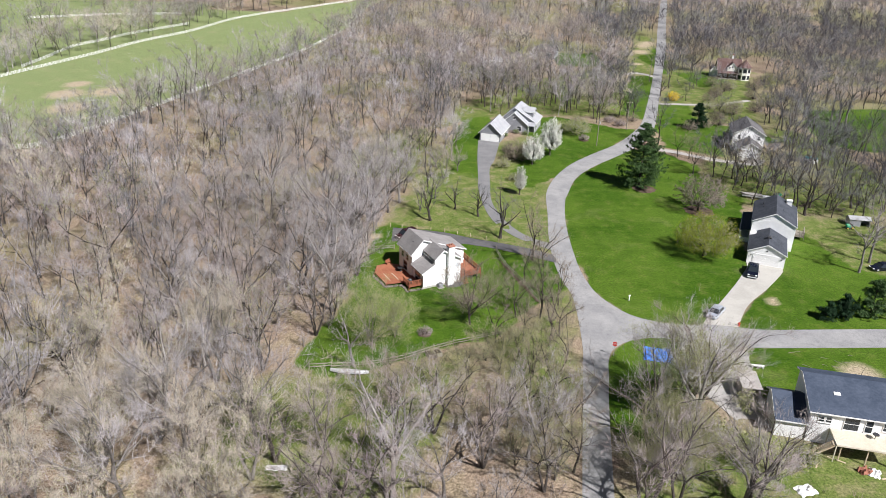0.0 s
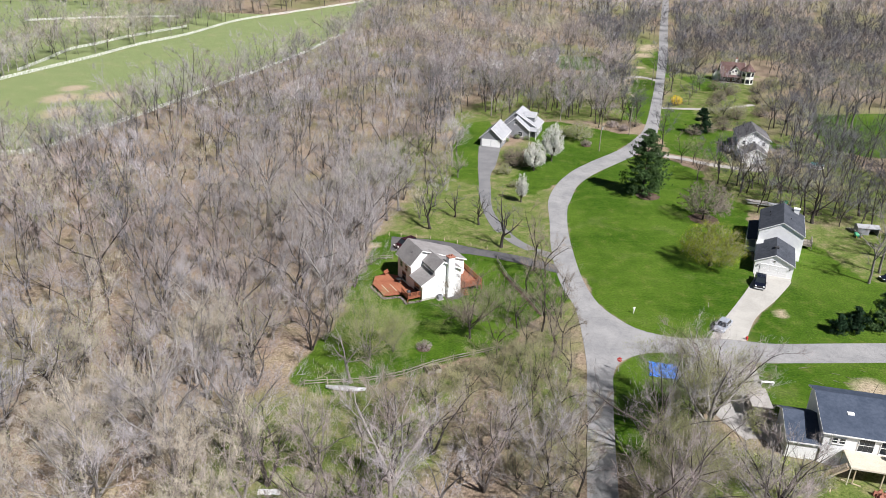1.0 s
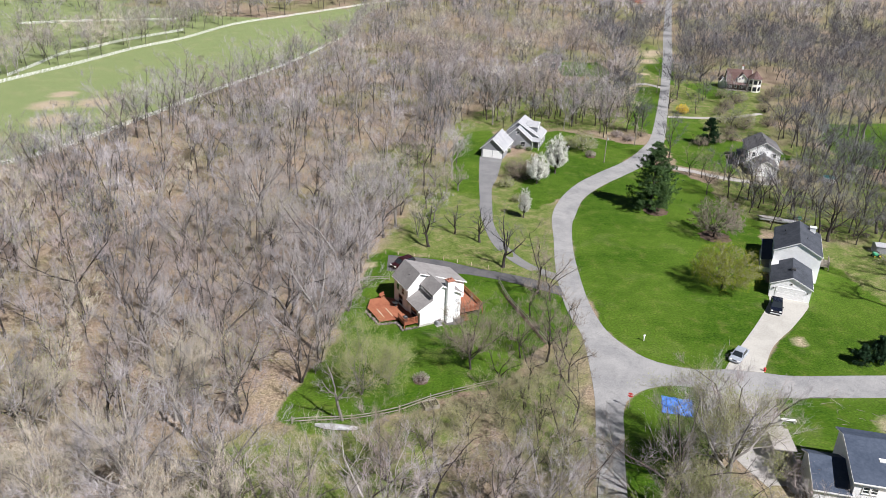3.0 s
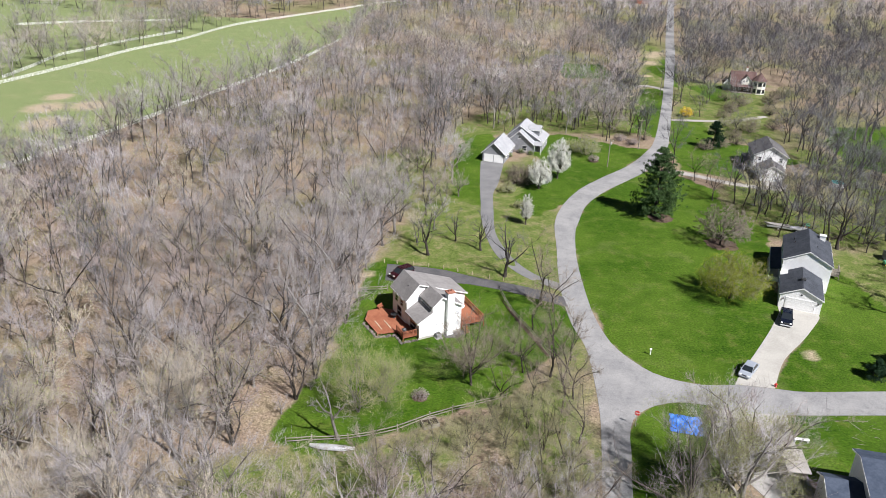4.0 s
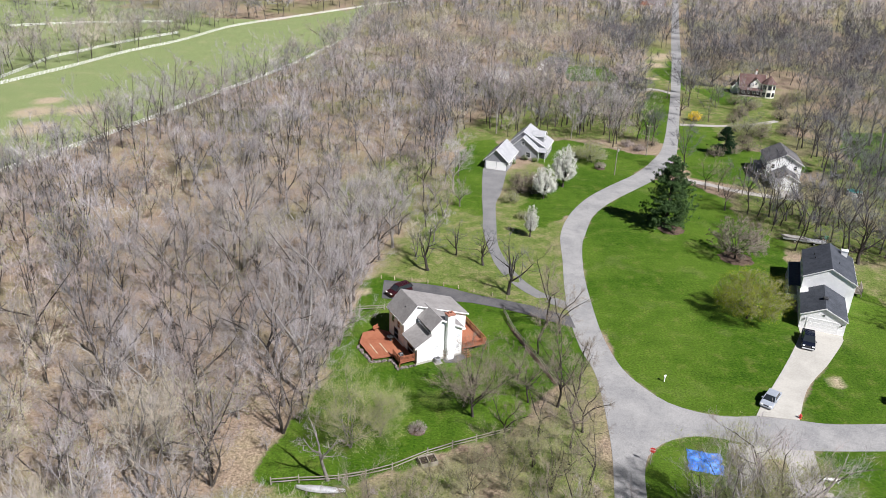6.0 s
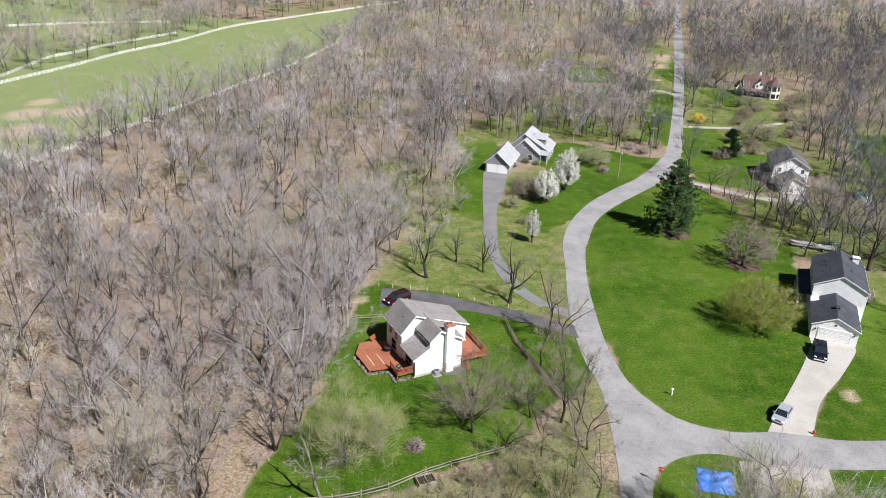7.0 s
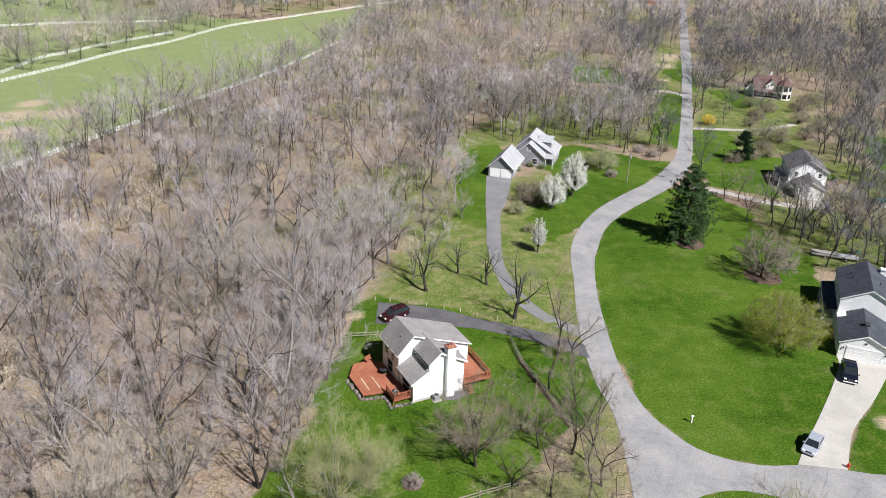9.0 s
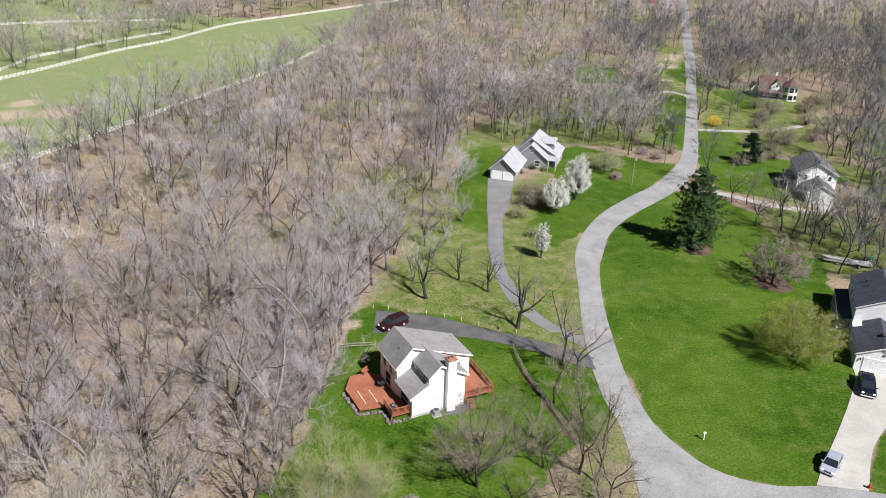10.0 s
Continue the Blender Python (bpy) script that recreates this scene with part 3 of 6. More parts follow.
def gable(parent, x0, x1, y0, y1, left, ridge_x, ridge, right, wall, roof, over=0.35, swap=False, thick=0.16, base=0.0):
    """A gabled block: its walls to the rafters and two roof slabs with eaves. left, right: heights of the eaves; swap: ridge along x."""
    k = Kit()
    k.prism([(x0, base), (x1, base), (x1, right), (ridge_x, ridge), (x0, left)], y0, y1, swap)
    part("wall", k, wall, parent)
    place = (lambda a, d, z: (d, a, z)) if swap else (lambda a, d, z: (a, d, z))
    for side, (ex, ez) in enumerate(((x0, left), (x1, right))):
        slope = (ridge - ez) / (ridge_x - ex)
        ox = ex + (over if ex > ridge_x else -over)
        oz = ez + slope * (ox - ex) + 0.13
        q = [place(ox, y0 - over, oz), place(ox, y1 + over, oz), place(ridge_x, y1 + over, ridge + 0.13), place(ridge_x, y0 - over, ridge + 0.13)]
        part("roof_slope", Kit().slab(q, thick), roof, parent)
        # white fascia under the eave edge
        e = Kit()
        s = 0.05 if ex > ridge_x else -0.05
        a = sorted((ox + s * 0.1, ox + s))
        if swap:
            e.box(y0 - over, y1 + over, a[0], a[1], oz - thick - 0.08, oz - 0.06)
        else:
            e.box(a[0], a[1], y0 - over, y1 + over, oz - thick - 0.08, oz - 0.06)
        part("gutter", e, WHITE_PAINT, parent)
        for end in (y0 - over, y1 + over):
            r = Kit()
            d = 0.05 if end > y0 else -0.05
            pq = [place(ox, end, oz - 0.04), place(ox, end + d, oz - 0.04), place(ridge_x, end + d, ridge + 0.09), place(ridge_x, end, ridge + 0.09)]
            part("rake_board", r.slab(pq, thick + 0.02), WHITE_PAINT, parent)


def window(parent, x, y, z, w, h, face="front", bars=1, name="window", pane=None):
    """A sash window proud of the wall: frame, sill and panes. face: the side of the house that it is on."""
    turn = {"front": 0, "right": 90, "back": 180, "left": -90}[face]
    m = pose(x, y, z, 0, 0, turn)
    fr = Kit()
    t = 0.07
    for a in ((-w / 2, -w / 2 + t, 0, h), (w / 2 - t, w / 2, 0, h), (-w / 2 + t, w / 2 - t, 0, t), (-w / 2 + t, w / 2 - t, h - t, h), (-w / 2 + t, w / 2 - t, h / 2 - 0.03, h / 2 + 0.03)):
        fr.box(a[0], a[1], -0.06, 0.02, a[2], a[3], m)
    f = part(name, fr, WHITE_PAINT, parent, "white-framed window")
    n = bars
    for i in range(n):
        a = -w / 2 + t + (w - 2 * t) * i / n
        b = -w / 2 + t + (w - 2 * t) * (i + 1) / n
        part("pane", Kit().box(a + 0.01, b - 0.01, -0.025, -0.005, t, h - t, m), pane or GLASS, f)
    part("sill", Kit().box(-w / 2 - 0.06, w / 2 + 0.06, -0.12, -0.062, -0.06, -0.005, m), WHITE_PAINT, f)


def garage_door(parent, x0, x1, y, h, rows=4, windows=0):
    d = part("garage_door", Kit().box(x0, x1, y - 0.03, y + 0.05, 0.02, h), WHITE_PAINT, parent, "white panelled garage door")
    cols = max(2, round((x1 - x0) / 0.75))
    panel = Kit().bevelled(-(x1 - x0) / cols / 2 + 0.05, (x1 - x0) / cols / 2 - 0.05, -h / rows / 2 + 0.05, h / rows / 2 - 0.05, 0, 0.014, 0.01).mesh("door_panel")
    for r in range(rows):
        for c in range(cols):
            glazed = windows and r == rows - 1
            o = part("pane" if glazed else "door_panel", panel.copy() if glazed else panel, GLASS if glazed else WHITE_PAINT, d)
            o.matrix_local = pose(x0 + (c + 0.5) * (x1 - x0) / cols, y - 0.031, h * (r + 0.5) / rows, 90, 0, 0)
    k = Kit()
    k.box(x0 - 0.12, x0 - 0.005, y - 0.06, y + 0.02, 0, h + 0.12).box(x1 + 0.005, x1 + 0.12, y - 0.06, y + 0.02, 0, h + 0.12).box(x0, x1, y - 0.06, y + 0.02, h + 0.01, h + 0.12)
    part("door_frame", k, WHITE_PAINT, d)


def deck(parent, outline, top, mat, step=0.14, rails=(), rail_mat=None, ground=0.0, gap=0.006):
    """A deck of boards on joists and posts, with balustrades along the given sides."""
    ys = [p[1] for p in outline]
    y = min(ys)
    d = part("deck", slab_kit(outline, top - 0.05, 0.16), mat, parent)
    while y < max(ys) - 0.02:
        cuts = []
        ym = y + step / 2
        for (ax, ay), (bx, by) in zip(outline, outline[1:] + outline[:1]):
            if (ay > ym) != (by > ym):
                cuts.append(ax + (bx - ax) * (ym - ay) / (by - ay))
        cuts.sort()
        for a, b in zip(cuts[::2], cuts[1::2]):
            part("plank", Kit().box(a, b, y + gap, y + step - gap, top - 0.046, top), mat, d)
        y += step
    for x, yy in outline:
        part("deck_post", Kit().box(x - 0.06, x + 0.06, yy - 0.06, yy + 0.06, ground, top - 0.22), rail_mat or mat, d)
    for (ax, ay), (bx, by) in rails:
        railing(d, Vector((ax, ay, top)), Vector((bx, by, top)), rail_mat or mat)


def slab_kit(outline, top, t):
    return Kit().slab([(x, y, top) for x, y in outline], t)


def railing(parent, a, b, mat, h=0.95, every=0.16):
    n = (b - a).length
    m = Matrix.Translation(a) @ (b - a).to_track_quat("X", "Z").to_matrix().to_4x4()
    r = part("railing", Kit().box(0, n, -0.07, 0.07, h - 0.04, h, m), mat, parent)
    part("bottom_rail", Kit().box(0, n, -0.03, 0.03, 0.08, 0.16, m), mat, r)
    bal = Kit().box(-0.025, 0.025, -0.02, 0.02, 0.16, h - 0.04).mesh("baluster")
    k = max(2, int(n / every))
    for i in range(k):
        o = part("baluster", bal, mat, r)
        o.matrix_local = m @ pose((i + 0.5) * n / k, 0, 0)
    for i in range(int(n / 1.8) + 2):
        x = min(n, i * 1.8)
        o = part("rail_post", Kit().box(x - 0.05, x + 0.05, -0.05, 0.05, -0.1, h + 0.06, m), mat, r)


def chimney(parent, x0, x1, y0, y1, z0, z1, mat, cap, flues=2):
    c = part("chimney", Kit().box(x0, x1, y0, y1, z0, z1), mat, parent)
    part("chimney_cap", Kit().bevelled(x0 - 0.1, x1 + 0.1, y0 - 0.1, y1 + 0.1, z1 + 0.003, z1 + 0.16, 0.04), cap, c)
    for i in range(flues):
        x = x0 + (x1 - x0) * (0.3 + 0.4 * i)
        part("flue", Kit().tube([(x, (y0 + y1) / 2, z1 + 0.16), (x, (y0 + y1) / 2, z1 + 0.5)], [0.13, 0.12], 10), BRICK_RED, c)


def vent_pipe(parent, x, y, z):
    part("vent_pipe", Kit().tube([(x, y, z), (x, y, z + 0.4)], [0.08, 0.08], 8), BLACK, parent)


def home_house():
    h = thing("house", "white two-storey house with taupe shingle roof and redwood decks", "house", frame_at(-7.92, 64.7, 0.857, 0.515))
    # main block, its ridge running into the depth, with a long slope to the drive
    gable(h, -0.1, 10.8, 4.6, 10.2, 5.2, 2.0, 7.5, 4.3, WHITE_SIDING, ROOF_TAUPE)
    # front block with its stepped roof
    k = Kit()
    k.prism([(0, 0), (7.65, 0), (7.65, 4.85), (3.9, 6.95), (2.35, 5.6), (2.35, 4.55), (0, 3.25)], 0, 4.55)
    part("wall", k, WHITE_SIDING, h)
    for q in ([(-0.5, -0.35, 3.12), (-0.5, 4.55, 3.12), (2.3, 4.55, 4.68), (2.3, -0.35, 4.68)],
              [(2.1, -0.35, 5.5), (2.1, 4.55, 5.5), (3.9, 5.6, 7.1), (3.9, -0.35, 7.1)],
              [(3.9, -0.35, 7.1), (3.9, 5.6, 7.1), (8.0, 4.55, 4.8), (8.0, -0.35, 4.8)]):
        part("roof_slope", Kit().slab(q, 0.16), ROOF_TAUPE, h)
    for a, b in (((-0.5, 3.12), (2.3, 4.68)), ((2.1, 5.5), (3.9, 7.1)), ((3.9, 7.1), (8.0, 4.8))):
        q = [(a[0], -0.36, a[1] + 0.02), (a[0], -0.42, a[1] + 0.02), (b[0], -0.42, b[1] + 0.02), (b[0], -0.36, b[1] + 0.02)]
        part("rake_board", Kit().slab(q, 0.28), WHITE_PAINT, h)
    chimney(h, 4.7, 5.9, -0.75, 0.3, 0, 7.7, WHITE_SIDING, BRICK_RED)
    vent_pipe(h, 1.0, 6.5, 6.3)
    window(h, 6.9, 0, 3.2, 0.8, 0.75, pane=BLIND)
    window(h, 6.9, 0, 1.3, 0.7, 0.8, pane=BLIND)
    window(h, 3.2, 0, 2.0, 0.6, 0.6, pane=BLIND)
    window(h, 1.3, 0, 0.5, 1.0, 0.5, pane=BLIND)
    window(h, 0.0, 2.2, 0.6, 2.4, 1.9, "left", 2, "patio_door")
    window(h, 2.35, 2.2, 4.82, 3.8, 0.6, "left", 3, "clerestory_window")
    window(h, -0.1, 6.5, 3.0, 1.1, 1.2, "left")
    window(h, -0.1, 8.6, 3.0, 1.1, 1.2, "left")
    window(h, -0.1, 7.4, 0.7, 1.8, 1.9, "left", 2, "patio_door")
    window(h, 8.9, 4.6, 2.2, 1.0, 1.3)
    window(h, 10.8, 7.3, 1.5, 1.4, 1.3, "right", 2)
    window(h, 7.65, 2.2, 1.6, 0.9, 2.0, "right", 1, "side_door")
    part("foundation", Kit().box(-0.15, 7.8, -0.06, -0.003, 0, 0.35), CONCRETE, h)
    # west deck in two levels
    deck(h, [(-5.7, 3.7), (-5.8, 8.8), (-4.2, 11.4), (-1.6, 11.6), (-0.15, 10.0), (-0.15, 4.62), (-2.6, 3.2)], 0.55, REDWOOD)
    deck(h, [(-2.6, 0.5), (-0.05, 0.5), (-0.05, 4.6), (-2.6, 3.2)], 0.78, REDWOOD,
         rails=[((-2.55, 0.55), (-0.1, 0.55)), ((-2.55, 3.1), (-2.55, 0.55))])
    for a in ((-4.6, 4.6, 7.6), (-3.1, 4.3, 7.2)):
        part("step_board", Kit().box(a[0], a[0] + 0.16, a[1], a[2], 0.556, 0.62), TAN_WOOD, h)
    # east deck
    deck(h, [(7.7, -0.2), (11.9, -0.3), (12.3, 7.9), (10.7, 7.9), (10.7, 4.55), (7.7, 4.55)], 1.2, REDWOOD,
         rails=[((7.75, -0.15), (11.85, -0.25)), ((11.85, -0.25), (12.25, 7.85))])
    for i in range(4):
        part("deck_step", Kit().box(7.75, 8.75, -0.55 - 0.28 * i, -0.28 - 0.28 * i, 0.75 - 0.22 * i, 0.8 - 0.22 * i), REDWOOD, h)
    return h


home_house()


def white_house():
    h = thing("house", "white two-storey house with dark slate roof and attached garage", "house", frame_at(55.83, 84.36, 0.942, -0.335))
    gable(h, 0, 7.0, 0.0, 9.7, 2.75, 3.45, 4.45, 2.75, WHITE_SIDING, ROOF_SLATE, 0.22)
    gable(h, -0.1, 8.4, 9.9, 22.6, 5.55, 4.1, 7.75, 5.55, WHITE_SIDING, ROOF_SLATE, 0.18)
    garage_door(h, 1.15, 5.85, -0.02, 2.15)
    chimney(h, 6.2, 7.3, 20.7, 21.6, 5, 7.4, WHITE_SIDING, WHITE_PAINT, 0)
    for x, y, z in ((3.9, 4.0, 4.35), (1.6, 18.5, 6.6), (1.7, 16.6, 6.6), (5.6, 14.8, 7.0)):
        vent_pipe(h, x, y, z)
    part("ridge_vent", Kit().bevelled(3.1, 3.9, 3.4, 4.2, 4.5, 4.85, 0.08), BLACK, h)
    # low roofed porch on the lawn side
    part("porch_roof", Kit().slab([(-2.1, 10.8, 2.75), (-0.12, 10.8, 3.15), (-0.12, 22.4, 3.15), (-2.1, 22.4, 2.75)], 0.15), ROOF_SLATE, h)
    part("porch_fascia", Kit().box(-2.17, -2.105, 10.75, 22.45, 2.45, 2.76), WHITE_PAINT, h)
    for i in range(6):
        y = 10.95 + i * 2.25
        part("porch_post", Kit().box(-2.08, -1.94, y, y + 0.14, 0.25, 2.6), WHITE_PAINT, h)
    part("porch_floor", Kit().box(-2.2, -0.12, 10.8, 22.4, 0, 0.25), CONCRETE, h)
    part("porch_end_wall", Kit().box(-2.05, -0.12, 10.62, 10.74, 0.25, 1.2), WHITE_PAINT, h)
    part("bay_roof", Kit().slab([(-0.2, 8.2, 2.95), (1.6, 8.2, 3.6), (1.6, 9.88, 3.6), (-0.2, 9.88, 2.95)], 0.1), WHITE_PAINT, h, "white metal roof patch")
    for y in (12.3, 15.2, 18.2, 21):
        window(h, -0.1, y, 3.7, 0.95, 1.25, "left")
        window(h, -0.1, y, 0.9, 0.95, 1.35, "left")
    for y in (2.2, 5.6):
        window(h, 0, y, 1.0, 0.9, 1.1, "left")
    for y in (12.5, 16.5, 20.4):
        window(h, 8.4, y, 3.6, 0.95, 1.25, "right")
        window(h, 8.4, y, 0.9, 0.95, 1.35, "right")
    window(h, 7.0, 3.2, 1.1, 0.9, 1.0, "right")
    for x in (0.62, 6.38):
        w = part("wall_lamp", Kit().bevelled(x - 0.08, x + 0.08, -0.2, -0.02, 1.75, 2.05, 0.03), BLACK, h)
    part("gable_ornament", Kit().box(3.3, 3.6, -0.08, -0.005, 3.0, 3.25), BLACK, h)
    # side deck
    deck(h, [(8.5, 17.6), (10.9, 17.6), (10.9, 21.4), (8.5, 21.4)], 0.9, OLD_WOOD, rails=[((8.6, 17.65), (10.85, 17.65)), ((10.85, 17.65), (10.85, 21.35))])
    return h


white_house()


def grey_house():
    h = thing("house", "grey-sided house with pale shingle roof and double garage", "house", frame_at(0.86, 164.8, 0.970, -0.241))
    gable(h, 0, 6.3, 0, 11.4, 2.75, 3.05, 5.6, 2.75, GREY_SIDING, ROOF_PALE, 0.45)
    for a in (0.5, 3.4):
        garage_door(h, a, a + 2.5, -0.02, 2.15, 4, 1)
    gable(h, 3.6, 14.0, 15.6, 25.0, 4.2, 7.0, 7.3, 3.2, GREY_SIDING, ROOF_PALE, 0.4)
    gable(h, 4.4, 12.0, 12.6, 16.6, 3.5, 7.6, 6.4, 2.9, GREY_SIDING, ROOF_PALE, 0.4)
    # dormer on the east slope
    gable(h, 17.6, 21.6, 9.2, 12.6, 6.0, 19.6, 7.0, 6.0, GREY_SIDING, ROOF_PALE, 0.25, True, base=4.2)
    window(h, 6.0, 12.6, 1.0, 0.9, 1.3)
    window(h, 9.4, 12.6, 0.7, 1.5, 1.6, "front", 2)
    window(h, 7.7, 12.6, 4.2, 0.9, 1.0)
    window(h, 12.6, 19.6, 4.9, 1.4, 0.9, "right", 2)
    for y in (17.4, 20, 23):
        window(h, 14.0, y, 1.0, 1.0, 1.4, "right")
    for y in (2.5, 5.5, 8.5):
        window(h, 6.3, y, 1.1, 0.8, 1.0, "right")
    part("porch_roof", Kit().slab([(11.9, 12.2, 2.8), (14.4, 12.2, 2.8), (14.4, 15.6, 3.25), (11.9, 15.6, 3.25)], 0.14), ROOF_PALE, h)
    for x in (12.3, 14.2):
        part("porch_post", Kit().box(x, x + 0.14, 12.4, 12.54, 0, 2.68), WHITE_PAINT, h)
    part("front_door", Kit().box(12.6, 13.6, 15.5, 15.59, 0.1, 2.15), BLACK, h)
    part("stone_skirt", Kit().box(4.3, 12.0, 12.5, 12.595, 0, 0.7), STONE, h)
    return h


grey_house()


def far_house():
    h = thing("house", "white house with hipped grey roof behind bare trees", "house", frame_at(76.6, 160, 0.983, -0.184))
    gable(h, 0, 6.2, 0, 7.0, 2.7, 3.1, 4.4, 2.7, WHITE_SIDING, ROOF_GREY, 0.35)
    gable(h, -1.2, 7.6, 7.2, 19.0, 5.3, 3.2, 7.8, 5.3, WHITE_SIDING, ROOF_GREY, 0.4)
    for a in (0.35, 3.25):
        garage_door(h, a, a + 2.6, -0.02, 2.1)
    for x in (0.4, 3.2, 6.0):
        window(h, x, 7.2, 3.6, 0.9, 1.2)
    for y in (9.5, 13, 16.5):
        window(h, -1.2, y, 3.5, 0.9, 1.2, "left")
        window(h, -1.2, y, 0.9, 0.9, 1.3, "left")
    part("porch_roof", Kit().slab([(-3.2, 8, 2.7), (-1.25, 8, 3.1), (-1.25, 17, 3.1), (-3.2, 17, 2.7)], 0.14), ROOF_GREY, h)
    for y in (8.2, 12.4, 16.7):
        part("porch_post", Kit().box(-3.1, -2.96, y, y + 0.14, 0, 2.55), WHITE_PAINT, h)
    return h


far_house()


def tower_house():
    h = thing("house", "cream house with brown roof, porch and corner turret", "house", frame_at(104.5, 283, 0.985, -0.17))
    gable(h, 0.4, 9.8, -0.6, 9.0, 3.4, 5.2, 7.8, 3.4, CREAM, ROOF_BROWN, 0.4, True)
    gable(h, 3.4, 7.2, -0.2, 4.4, 5.0, 5.3, 6.9, 5.0, CREAM, ROOF_BROWN, 0.3, base=3.3)
    gable(h, -3.2, -0.7, 3.0, 8.6, 3.0, -1.9, 4.6, 3.0, CREAM, ROOF_BROWN, 0.3)
    part("porch_wall", Kit().box(-0.4, 7.6, 0.25, 0.37, 0.2, 2.9), BROWN_WOOD, h, "dark timber wall under the porch")
    # porch across the front
    part("porch_roof", Kit().slab([(-0.6, -2.2, 2.7), (8.0, -2.2, 2.7), (8.0, 0.6, 3.6), (-0.6, 0.6, 3.6)], 0.15), ROOF_BROWN, h)
    for i in range(5):
        x = -0.4 + 2.0 * i
        part("porch_post", Kit().box(x, x + 0.14, -2.1, -1.96, 0.2, 2.6), BROWN_WOOD, h)
    part("porch_floor", Kit().box(-0.6, 8.0, -2.2, 0.18, 0, 0.2), OLD_WOOD, h)
    cx, cy, r = 10.3, -0.2, 2.7
    ring = [(cx + r * math.cos(radians(22.5 + 45 * i)), cy + r * math.sin(radians(22.5 + 45 * i))) for i in range(8)]
    k = Kit()
    k.add([(x, y, z) for z in (0, 5.6) for x, y in ring], [tuple(range(7, -1, -1)), tuple(range(8, 16))] + [(i, (i + 1) % 8, (i + 1) % 8 + 8, i + 8) for i in range(8)])
    t = part("turret", k, CREAM, h)
    wide = [(cx + 1.18 * (x - cx), cy + 1.18 * (y - cy), 5.5) for x, y in ring]
    k = Kit()
    k.add(wide + [(cx, cy, 8.7)], [(i, (i + 1) % 8, 8) for i in range(8)] + [tuple(range(7, -1, -1))])
    part("turret_roof", k, ROOF_BROWN, t)
    for i in (4, 5, 6):
        a = radians(45 * (i + 1))
        for z in (0.5, 3.3):
            d = (r * math.cos(radians(22.5)) + 0.03)
            m = pose(cx + d * math.cos(a), cy + d * math.sin(a), z, 0, 0, math.degrees(a) + 90)
            part("pane", Kit().box(-0.75, 0.75, -0.02, 0.04, 0, 1.7, m), GLASS, t)
    for x in (1, 3, 5):
        window(h, x, 0.25, 0.9, 1.0, 1.5)
    window(h, 5.3, -0.2, 4.6, 0.9, 1.0)
    window(h, 4.2, -0.2, 4.2, 0.7, 0.9)
    chimney(h, 5.6, 6.3, 8.2, 8.9, 6, 9.0, WHITE_PAINT, BRICK_RED)
    return h


tower_house()


def south_house():
    h = thing("house", "white house with blue-grey roof, raised cream deck and wing", "house", frame_at(45.6, 27.1, 0.988, -0.155))
    gable(h, 0.2, 8.6, 0.3, 17.0, 4.9, 6.3, 6.75, 6.0, WHITE_SIDING, ROOF_BLUE, 0.35, True)
    gable(h, 0.4, 6.6, -3.6, 0.1, 2.75, 4.6, 4.4, 3.4, WHITE_SIDING, ROOF_BLUE, 0.3, True)
    part("skylight", Kit().bevelled(3.3, 4.2, 3.0, 3.9, 5.75, 6.05, 0.05), WHITE_PAINT, h)
    for x in (1.6, 2.5):
        window(h, x, 0.18, 3.3, 0.8, 0.9)
    window(h, 5.3, 0.18, 2.6, 1.9, 2.0, "front", 3, "patio_door")
    window(h, 7.4, 0.18, 2.6, 1.0, 2.0, "front", 1, "back_door")
    window(h, 9.8, 0.18, 3.2, 1.6, 1.2, "front", 2)
    for x in (4.6, 7.2, 10):
        window(h, x, 0.18, 0.7, 1.2, 1.4, "front", 2)
    deck(h, [(2.9, -3.4), (10.6, -3.4), (10.6, 0.15), (2.9, 0.15)], 2.6, DECK_CREAM, 0.14)
    for x in (3.6, 6.8, 10):
        part("deck_leg", Kit().box(x - 0.07, x + 0.07, -3.2, -3.06, 0, 2.38), TAN_WOOD, h)
    s = part("staircase", Kit().slab([(0.1, -3.3, 0.2), (0.1, -3.22, 0.2), (2.85, -3.22, 2.5), (2.85, -3.3, 2.5)], 0.25), TAN_WOOD, h)
    part("stringer", Kit().slab([(0.1, -2.28, 0.2), (0.1, -2.2, 0.2), (2.85, -2.2, 2.5), (2.85, -2.28, 2.5)], 0.25), TAN_WOOD, s)
    tread = Kit().box(-0.14, 0.14, -3.2, -2.3, -0.05, 0).mesh("tread")
    for i in range(12):
        o = part("tread", tread, TAN_WOOD, s)
        o.matrix_local = pose(0.3 + i * 0.22, 0, 0.36 + i * 0.185)
    chair = part("deck_table", Kit().tube([(8, -0.9, 2.602), (8, -0.9, 3.3)], [0.05, 0.05], 8), BLACK, h)
    part("table_top", Kit().tube([(8, -0.9, 3.302), (8, -0.9, 3.35)], [0.42, 0.42], 16), BLACK, chair)
    return h


south_house()


